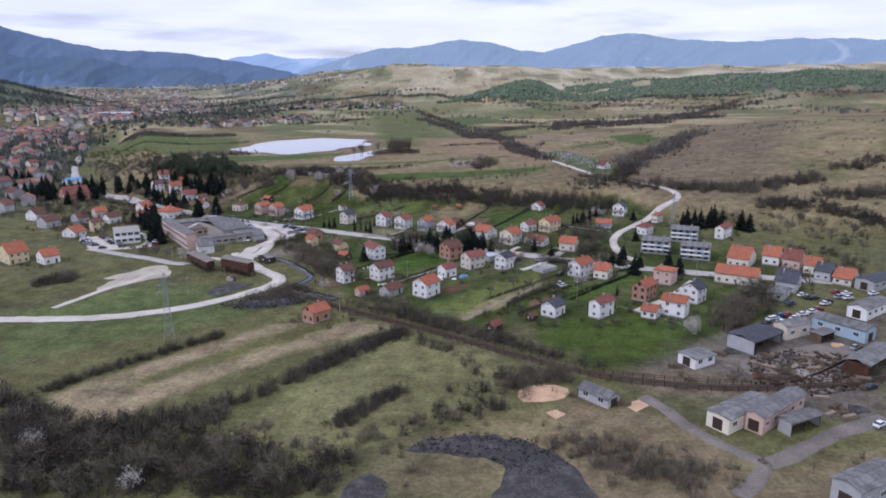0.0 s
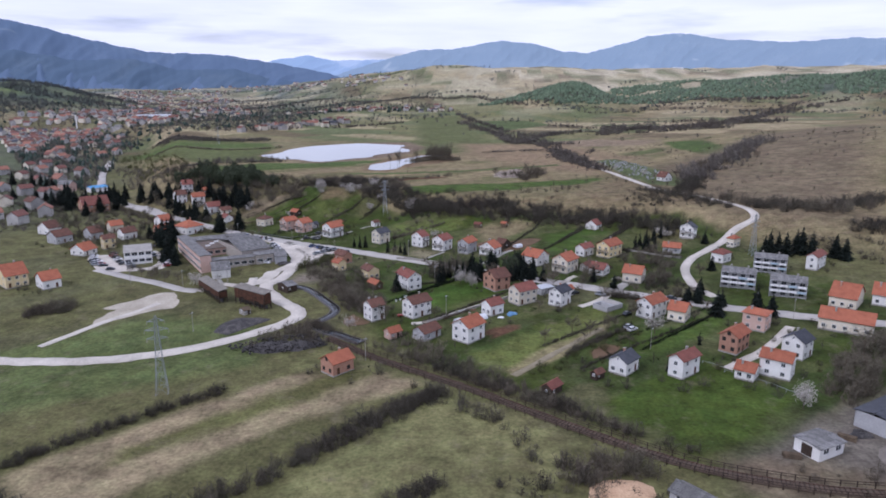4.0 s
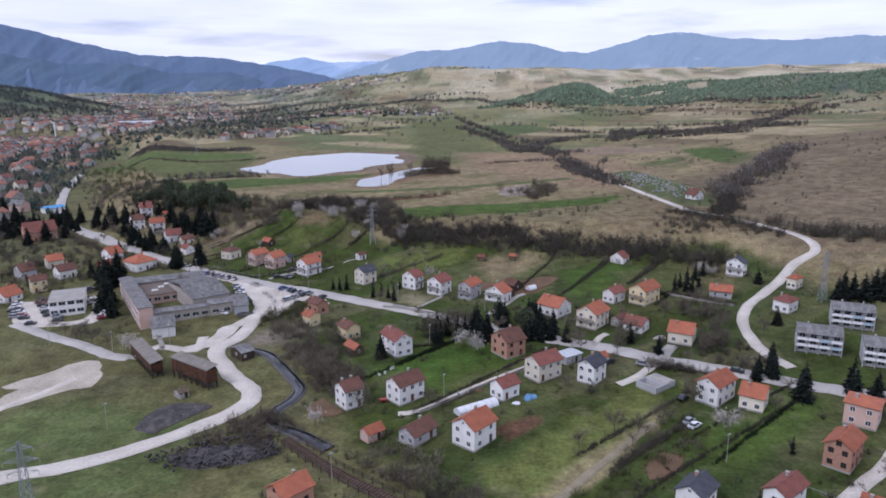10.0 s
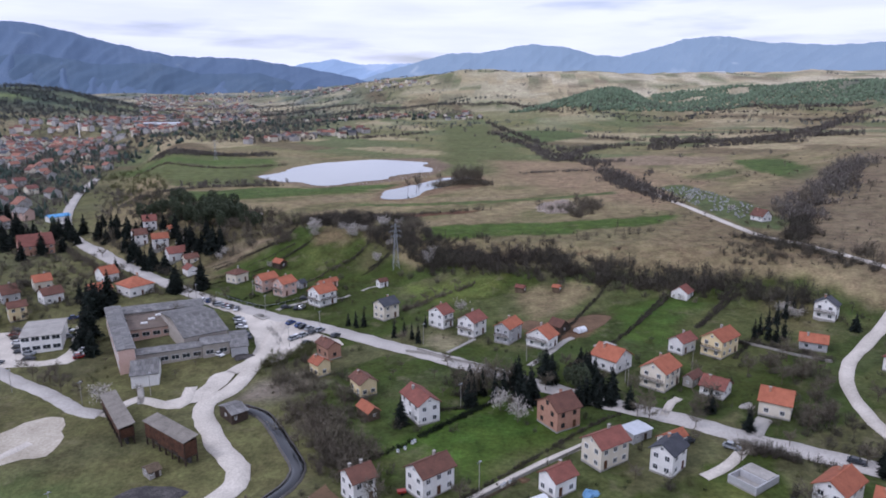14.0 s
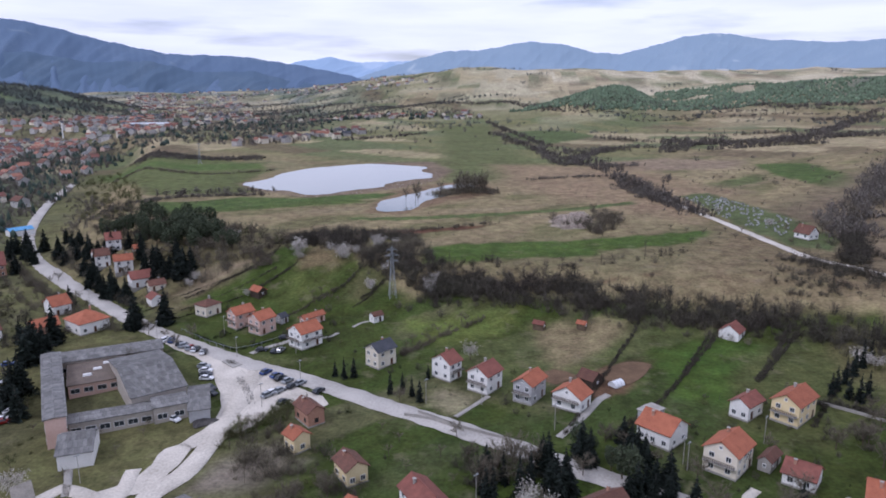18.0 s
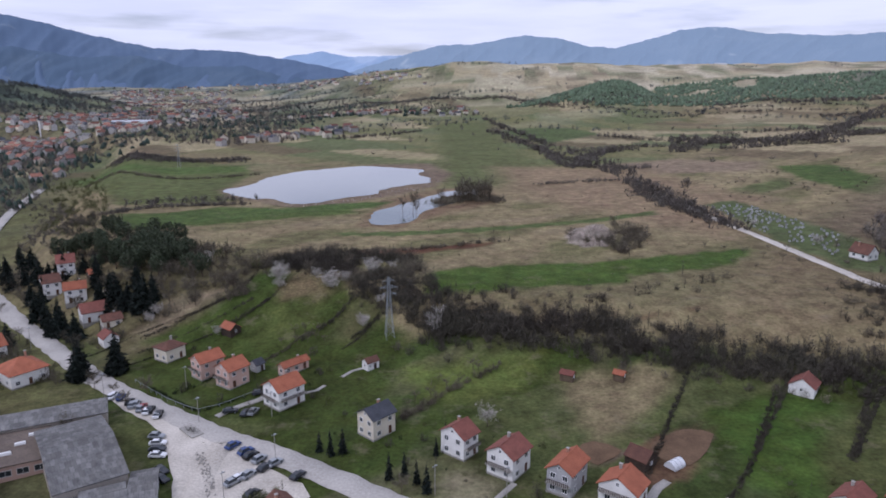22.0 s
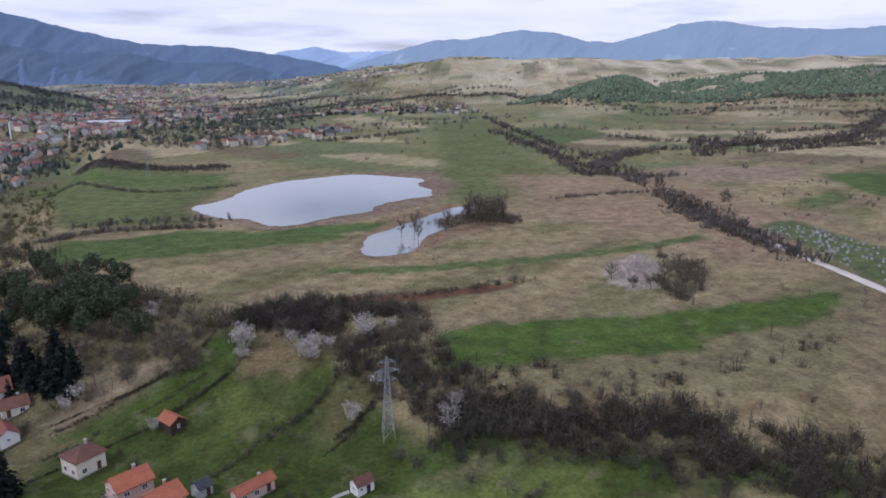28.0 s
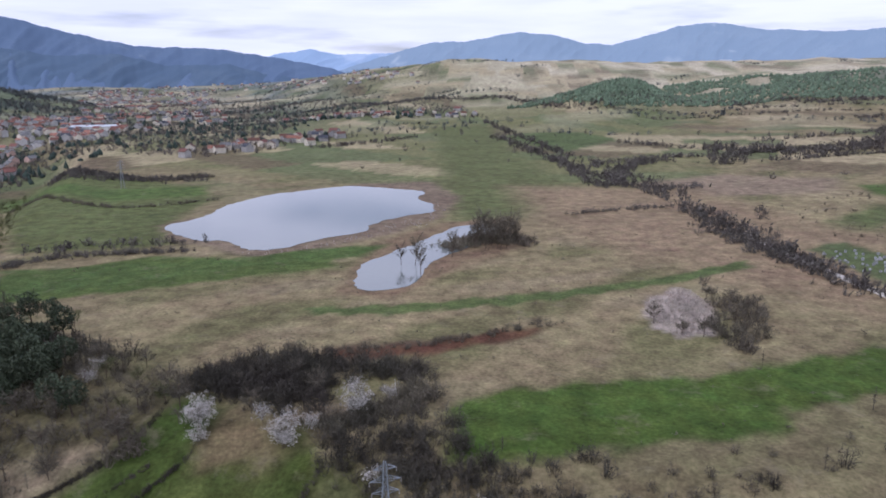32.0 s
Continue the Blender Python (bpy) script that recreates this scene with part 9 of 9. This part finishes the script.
def fence(line, mat, label, h=1.1, gap=2.2, solid=False, name="fence"):
    """Posts with rails between, or a low solid wall."""
    p = smooth_line(line, gap)
    own = thing(name, p[0].x, p[0].y, 0, label, "wall" if solid else "fence", "garden fences", 0.0)
    o = own.matrix_basis.translation
    for a, b in zip(p, p[1:]):
        za, zb = drape(a.x, a.y), drape(b.x, b.y)
        ax, ay, bx, by = a.x - o.x, a.y - o.y, b.x - o.x, b.y - o.y
        if not solid:
            part("post", Form().box(ax - 0.06, ay - 0.06, za - 0.3, ax + 0.06, ay + 0.06, za + h), mat, own)
        d = Vector((bx - ax, by - ay)).normalized() * 0.09
        lo, hi = (-0.4, h) if solid else ((h * 0.3, h * 0.95) if mat in (WOOD, DARK_WOOD) else (h * 0.86, h * 0.95))
        part("wall_panel" if solid else "mesh_panel", Form().add([(ax - d.y * 0.6, ay + d.x * 0.6, za + lo), (bx - d.y * 0.6, by + d.x * 0.6, zb + lo), (bx + d.y * 0.6, by - d.x * 0.6, zb + lo), (ax + d.y * 0.6, ay - d.x * 0.6, za + lo),
             (ax - d.y * 0.6, ay + d.x * 0.6, za + hi), (bx - d.y * 0.6, by + d.x * 0.6, zb + hi), (bx + d.y * 0.6, by - d.x * 0.6, zb + hi), (ax + d.y * 0.6, ay - d.x * 0.6, za + hi)],
            [(3, 2, 1, 0), (4, 5, 6, 7), (0, 1, 5, 4), (1, 2, 6, 5), (2, 3, 7, 6), (3, 0, 4, 7)]), mat, own)


fence(((-22, 288.2), (-15, 294.5), (-7.6, 301.8), (0.5, 309.1), (9.4, 316.9)), CONCRETE, "pale concrete wall along a field track", 0.9, 4.0, True, "garden_wall")
fence(((68.4, 388.3), (76.1, 382.6), (83.2, 376.9), (92.1, 372.2)), CONCRETE, "pale concrete wall behind gardens", 0.9, 4.0, True, "garden_wall")
fence(((-44.3, 375.9), (-36.1, 373.7), (-27.3, 368)), CONCRETE, "pale roadside garden wall", 1.0, 3.0, True, "garden_wall")
fence(((-40.7, 377.9), (-35.8, 375), (-29.5, 370.7), (-21.3, 366.8), (-15.6, 364.3)), CONCRETE, "pale roadside garden wall", 0.9, 4.0, True, "garden_wall")
fence(((66.5, 252.5), (69.1, 250.4), (71.6, 247.4)), STEEL, "low wire fence along a lawn", 1.0, 2.5)
fence(((71.1, 245.9), (80.3, 237.7), (85.5, 230.7)), STEEL, "low wire fence along a lawn", 1.0, 2.5)
fence(((-137.4, 437.8), (-121.5, 426.1), (-109.2, 419.8), (-104.4, 422.8), (-96.8, 431.4)), STEEL, "low wire fence round gardens", 1.0, 3.0)
fence(((-16.1, 291.7), (-10.1, 297.6), (-7.2, 300.6)), WOOD, "dark picket fence beside a garden", 1.0, 1.5)
fence(((94.9, 183.8), (103.6, 187), (115.2, 193.8), (126, 201.3)), DARK_WOOD, "dark timber fence of the yard", 1.3, 2.5)

# ---------------------------------------------------------------- yard timber
log_mesh = Form().rod((-2.0, 0, 0), (2.0, 0, 0), 0.19, 0.16, 7).mesh("log", WOOD)
for x, y in ((102.3, 194.5), (103.4, 191.6), (97.8, 190), (111, 202.1), (115.8, 199.8), (98.8, 185.4), (119.1, 186.2), (120.2, 182.6), (101.9, 204.6), (88.2, 207.5), (105.7, 171.8), (106.2, 168.7), (71.4, 199), (49.6, 175.8), (134.5, 211.7)):
    own = thing("log_pile", x, y, random.uniform(0, 180), "stack of weathered brown logs", "log pile", "log piles")
    for row in range(3):
        for i in range(6 - row):
            part("log", log_mesh, None, own, "", pose(random.uniform(-0.2, 0.2), (i - (5 - row) / 2) * 0.38, 0.19 + row * 0.33))
plank_mesh = Form().box(-2.0, -0.55, 0, 2.0, 0.55, 0.16).mesh("plank_layer", material("sawn_planks", rgb(112, 99, 85), rgb(154, 138, 118), 0.8, 0.9, 0, 0.2, 7, 0.15))
for x, y in ((96.7, 198.7), (99.5, 196.6), (106.5, 196.2), (114.5, 204), (111.7, 195), (121.3, 203.6), (105.7, 189.6), (122.5, 187.9), (104.5, 176.6), (106, 165.8), (101.9, 167.4)):
    own = thing("plank_stack", x, y, random.uniform(0, 180), "neat stack of sawn planks", "timber stack", "plank stacks")
    for i in range(5):
        part("plank_layer", plank_mesh, None, own, "", pose(random.uniform(-0.1, 0.1), 0, 0.2 * i))

# ---------------------------------------------------------------- graveyard and chapel
house(124.5, 539.0, 8.0, 6.0, 118, WALL_WHITE, ROOF_BROWN, "white graveyard chapel with steep brown roof", 1, pitch=1.0, name="chapel", category="chapel", group="chapel")
stone_meshes = [Form().box(-0.45, -0.12, -0.2, 0.45, 0.12, 1.1, 0.02).mesh("gravestone", STONE), Form().box(-0.35, -0.1, -0.2, 0.35, 0.1, 0.9, 0.05).mesh("gravestone", STONE)]
slab_mesh = Form().box(-0.5, -2.1, -0.1, 0.5, -0.12, 0.28, 0.04).mesh("grave_slab", STONE)
GRAVES = ((96.3, 656.5), (114.3, 672), (125.9, 624.9), (134.4, 579.1), (118, 537.7), (106.7, 567.4), (100.2, 601.8))
gaps = within(GRAVES, 9)
for x, y in gaps[:150]:
    g = thing("grave", float(x), float(y), 150 + random.uniform(-6, 6), "pale stone grave with upright headstone", "grave", "graveyard")
    part("headstone", random.choice(stone_meshes), None, g)
    part("grave_slab", slab_mesh, None, g)
plant(BLOOM, ((101.7, 601.7), (115.5, 561.7)), (0.7, 0.9))


# ---------------------------------------------------------------- the valley town
def town_proto(wall, roof, label, l, w, h):
    own = new("town_house")
    tagged(own, label, "house", "town houses")
    part("wall", wall_block(l, w, h, 0.33 * w, True, -2.5), wall, own)
    gable_roof(own, l, w, h, 0.33 * w, roof, 0.5, 0.2)
    part("chimney", Form().box(l * 0.2 - 0.3, 0.6, h, l * 0.2 + 0.3, 1.2, h + 0.33 * w + 0.7), CONCRETE, own)
    for i in range(3):
        put_window(own, WIN, -l / 3 + i * l / 3, -w / 2, h - 1.4, -90)
    return own


TOWN = [town_proto(a, b, c, l, w, h) for a, b, c, l, w, h in (
    (TOWN_WALL, TOWN_ORANGE, "white town house with orange roof", 10, 8.5, 5.6), (WALL_CREAM, TOWN_RED, "cream town house with red roof", 9, 8, 5.2), (TOWN_WALL, ROOF_BROWN, "white town house with brown roof", 11, 9, 5.8),
    (TOWN_WALL, TOWN_ORANGE, "grey town house with pale orange roof", 9.5, 8, 5.0), (TOWN_WALL, TOWN_RED, "white town house with dark red roof", 10, 8, 6.0), (WALL_PINK, ROOF_FIBRE, "pinkish town house with grey roof", 12, 8, 6.0))]
seen = set()
near_town = within(((-329.6, 547), (-320.9, 584.4), (-371.4, 704.2), (-459.6, 905.1), (-500.7, 1054.3), (-662.1, 1247), (-691.8, 1171.5), (-594, 894.9)), 0.10)
taken = []
for x, y in near_town:
    x, y = float(x), float(y)
    if any((x - a) ** 2 + (y - b) ** 2 < 170 for a, b in taken) or abs(line_gap(((-430, 830), (-379.8, 717), (-313.5, 599.6), (-247.5, 520.9), (-192, 473)), x, y)) < 9:
        continue
    taken.append((x, y))
    k = random.choice((0, 0, 1, 2, 3, 4, 5))
    m = pose(x, y, drape(x, y), 0, 0, random.choice((58, -32, 70, -20)) + random.uniform(-8, 8))
    if k in seen:
        copy_thing(TOWN[k], m)
    else:
        seen.add(k)
        TOWN[k].matrix_basis = m

for i, (x, y) in enumerate(((-475.6, 706.5), (-436.7, 678.2), (-403.1, 655.6), (-404.2, 604.2), (-372.8, 586.4), (-345, 576.6), (-354, 535.8), (-327.1, 527), (-327.2, 484.2), (-299.9, 468.7), (-299.3, 496.8), (-373.1, 550.8))):
    copy_thing(TOWN[i % 5], pose(x, y, drape(x, y), 0, 0, 55 + 31 * (i % 4)))


def far_houses(name, pts, label, roofs, walls=(TOWN_WALL, TOWN_WALL, WALL_CREAM)):
    """Distant houses, walls and roofs with their own materials, joined."""
    f, slot = Form(), []
    for x, y in pts:
        x, y = float(x), float(y)
        z, a = drape(x, y), random.uniform(0, 3.14)
        l, w, h = random.uniform(8, 13), random.uniform(7, 9.5), random.uniform(3.5, 6.5)
        c, s = math.cos(a), math.sin(a)

        def at(p, q, r):
            return (x + p * c - q * s, y + p * s + q * c, z + r)
        k = random.randrange(len(roofs))
        u = random.randrange(len(walls))
        f.add([at(-l / 2, -w / 2, -3), at(l / 2, -w / 2, -3), at(l / 2, w / 2, -3), at(-l / 2, w / 2, -3), at(-l / 2, -w / 2, h), at(l / 2, -w / 2, h), at(l / 2, w / 2, h), at(-l / 2, w / 2, h), at(-l / 2, 0, h + 0.33 * w), at(l / 2, 0, h + 0.33 * w)],
              [(0, 1, 5, 4), (1, 2, 6, 9, 5), (2, 3, 7, 6), (3, 0, 4, 8, 7)])
        slot += [u] * 4
        b = w / 2 + 0.5
        f.add([at(-l / 2 - 0.4, -b, h - 0.15), at(l / 2 + 0.4, -b, h - 0.15), at(l / 2 + 0.4, 0, h + 0.36 * w), at(-l / 2 - 0.4, 0, h + 0.36 * w), at(l / 2 + 0.4, b, h - 0.15), at(-l / 2 - 0.4, b, h - 0.15)], [(0, 1, 2, 3), (3, 2, 4, 5)])
        slot += [len(walls) + k] * 2
    me = bpy.data.meshes.new(name)
    me.from_pydata(f.v, [], f.f)
    for mt in (*walls, *roofs):
        me.materials.append(mt)
    me.polygons.foreach_set("material_index", slot)
    return tagged(new(name, me), label, "houses", kind="stuff")


TILES = (TOWN_ORANGE, TOWN_RED, ROOF_BROWN, ROOF_BROWN, ROOF_FIBRE, ROOF_DARK)
far_houses("town_roofs", within(((-594, 894.9), (-691.8, 1171.5), (-662.1, 1247), (-518.6, 1157.9), (-618.7, 1427.2), (-777.6, 1556.7), (-831.8, 1409.3), (-877.9, 1271)), 0.3), "crowded red-roofed houses of the valley town", TILES)
far_houses("town_roofs", within(((-549.7, 1220.7), (-505.5, 1577), (-894.4, 2482), (-1266.1, 2808.6), (-1383.1, 2642.3), (-777.6, 1556.7)), 0.08), "houses of the town's far quarter", TILES)
far_houses("hamlet_roofs", along(((-328.2, 1060.7), (-297, 1171.7), (-251.5, 1280.3)), 40, 0.12), "red-roofed hamlet beyond the lake", TILES)
far_houses("hamlet_roofs", along(((-403.1, 1555.2), (-314.9, 1580.8), (-225.9, 1615.8), (-146.2, 1655.3), (-72.3, 1623.8)), 50, 0.10), "row of houses at the edge of the far fields", TILES)
far_growth("hamlet_trees", np.concatenate([along(((-328.2, 1050), (-297, 1160), (-251.5, 1270)), 50, 0.5), along(((-403.1, 1545), (-314.9, 1570), (-225.9, 1605), (-146.2, 1645), (-72.3, 1613)), 60, 0.5)]), HAZE_TWIGS, "bare garden trees round the hamlets", (1.2, 2.4))
far_growth("hamlet_conifers", np.concatenate([along(((-328.2, 1045), (-297, 1155), (-251.5, 1265)), 50, 0.06), along(((-403.1, 1540), (-314.9, 1565), (-225.9, 1600), (-146.2, 1640)), 60, 0.05)]), FAR_CONIFER, "dark conifers round the hamlets", (1.8, 3.2), FAR_CROWNS)
far_houses("hill_roofs", within(((-799.3, 2553.4), (-521.5, 2388.7), (-248.3, 2230.1), (-194.2, 2382), (-419.6, 2666.2), (-854.2, 3191.6)), 0.03), "scattered houses on the far hillside", TILES)
far_houses("hill_roofs", within(((-1178.1, 2489.9), (-803.5, 2446.9), (-924.8, 3091.7), (-2135.3, 5111.1), (-1636.2, 2929.3)), 0.012), "scattered houses on the valley's far side", TILES)
minaret = thing("minaret", -729.2, 1272.1, 0, "slim white minaret above the town roofs", "minaret")
part("shaft", Form().rod((0, 0, -2), (0, 0, 24), 1.1, 0.9, 10), WALL_WHITE, minaret)
part("gallery", Form().rod((0, 0, 16), (0, 0, 17.2), 1.5, 1.6, 10), WALL_WHITE, minaret)
part("spire", Form().rod((0, 0, 24), (0, 0, 31), 1.0, 0.05, 10), ROOF_DARK, minaret)
depot = thing("depot_hall", -624.3, 1353.9, 20, "broad white-roofed depot in the town", "hall")
part("wall", Form().box(-30, -14, -3, 30, 14, 7), WALL_WHITE, depot)
gable_roof(depot, 60, 28, 7, 2.0, METAL_SHEET, 0.5, 0.3)
blue_hall = thing("blue_hall", -325.5, 609, 55, "small hall with bright blue roof by the road", "hall")
part("wall", Form().box(-7, -4, -2, 7, 4, 3.5), WALL_WHITE, blue_hall)
gable_roof(blue_hall, 14, 8, 3.5, 1.4, BLUE_PAINT, 0.4, 0.2)
farm = thing("ridge_farm", 742, 2860, 10, "low white barn on the far ridge", "barn")
part("wall", Form().box(-22, -6, -4, 22, 6, 6), WALL_WHITE, farm)
gable_roof(farm, 44, 12, 6, 2.4, METAL_SHEET, 0.5, 0.3)


# ---------------------------------------------------------------- garden clutter
TARP = material("blue_tarpaulin", rgb(70, 110, 150), rgb(120, 160, 190), 1.0, 0.5)
RED_METAL = paint("faded_red_paint", rgb(150, 46, 34))


def covered_heap(x, y, turn, mat, label, r=1.6, h=1.1):
    """A low uneven heap under a cloth, or of loose stuff."""
    v, f, n, m = [], [], 12, 4
    for j in range(m + 1):
        k = math.cos(j / m * math.pi / 2)
        for i in range(n):
            a = 2 * math.pi * i / n
            q = r * k * (1 + 0.2 * math.sin(3 * a + x) + 0.1 * math.sin(5 * a))
            v.append((q * math.cos(a) * 1.4, q * math.sin(a), h * math.sin(j / m * math.pi / 2) * (1 + 0.15 * math.sin(4 * a + j)) - 0.1))
        if j:
            f += [((j - 1) * n + i, (j - 1) * n + (i + 1) % n, j * n + (i + 1) % n, j * n + i) for i in range(n)]
    ob = new("covered_heap", Form().add(v, f).mesh("covered_heap", mat))
    ob.matrix_basis = pose(x, y, drape(x, y), 0, 0, turn)
    return tagged(ob, label, "heap", "garden heaps")


covered_heap(9, 297.1, 30, TARP, "heap under a crumpled blue tarpaulin")
covered_heap(5, 293.8, 10, PLASTIC_FILM, "small heap under pale plastic sheet", 0.9, 0.6)
covered_heap(-5.6, 301.9, 10, EARTH, "heap of brown earth beside a fence", 1.0, 0.7)
covered_heap(50, 280.7, 40, RUBBER, "dark heap of scrap in a garden", 1.5, 1.0)
covered_heap(56.6, 341.4, 40, CONCRETE, "heap of pale rubble beside a house", 1.8, 0.7)
covered_heap(-99, 370, 20, SLAG, "black coal heap beside the annexe", 2.6, 1.0)
covered_heap(109.5, 204.2, 20, SLAG, "dark scrap heap in the timber yard", 2.2, 1.0)
covered_heap(92.5, 209.4, 20, SLAG, "dark scrap heap beside an open shed", 2.2, 1.2)
covered_heap(93.8, 192, 60, RUST, "rusty scrap heap in the timber yard", 2.0, 0.9)
covered_heap(107.8, 192.3, 90, CONCRETE, "pale rubble heap in the timber yard", 2.4, 0.8)
covered_heap(128.6, 213.1, 20, SAND, "pale heap of wood chips", 1.8, 0.7)
covered_heap(110.6, 170.1, 20, SLAG, "dark scrap heap by the yard road", 2.4, 1.0)
cart = thing("hand_cart", -33.2, 295.1, 20, "small red metal farm cart on the lawn", "cart")
part("tray", Form().box(-1.0, -0.6, 0.45, 1.0, 0.6, 0.95), RED_METAL, cart)
part("drawbar", Form().rod((1.0, 0, 0.5), (2.0, 0, 0.25), 0.05, 0.05, 5), STEEL, cart)
for wy in (-0.68, 0.68):
    part("wheel", Form().rod((0, wy - 0.08, 0.3), (0, wy + 0.08, 0.3), 0.32, 0.32, 10), RUBBER, cart)
slab = thing("foundation", 46.1, 304, 40, "unfinished concrete cellar with open rooms", "building shell")
part("floor_slab", Form().box(-4.5, -3.5, -0.8, 4.5, 3.5, 0.3), CONCRETE, slab)
for x0, y0, x1, y1 in ((-4.5, -3.5, 4.5, -3.2), (-4.5, 3.2, 4.5, 3.5), (-4.5, -3.2, -4.2, 3.2), (4.2, -3.2, 4.5, 3.2), (-0.15, -3.2, 0.15, 3.2)):
    part("wall", Form().box(x0, y0, 0.3, x1, y1, 1.9), WALL_GREY, slab)
part("roof_slab", Form().box(0.15, -3.2, 1.9, 4.2, 3.2, 2.1), CONCRETE, slab)
planter = thing("planter_bed", -106.5, 408.8, -40, "raised bed with bare dark shrubs in the car park", "planter")
part("kerb", Form().box(-3.6, -1.7, -0.3, 3.6, 1.7, 0.4), CONCRETE, planter)
v, f = shrub_form(260, 1.5, 3.0, 0.06)
part("shrubs", mesh_arrays("shrubs", v * (1.1, 0.5, 1.0), f, TWIG_DARK), None, planter)
for x, y in ((-36.8, 312.3), (-35.2, 313.7), (-33.7, 316.6), (-33.2, 317.4), (-10.1, 299.3), (-8.8, 300.2), (-10.7, 298.5)):
    b = thing("bee_hive", x, y, 35, "small pale wooden bee hive", "bee hive", "bee hives")
    part("box", Form().box(-0.28, -0.28, 0.15, 0.28, 0.28, 0.85), FRAME_WHITE, b)
    part("lid", Form().box(-0.33, -0.33, 0.85, 0.33, 0.33, 0.95), STEEL, b)
    part("stand", Form().box(-0.25, -0.25, -0.1, 0.25, 0.25, 0.15), WOOD, b)
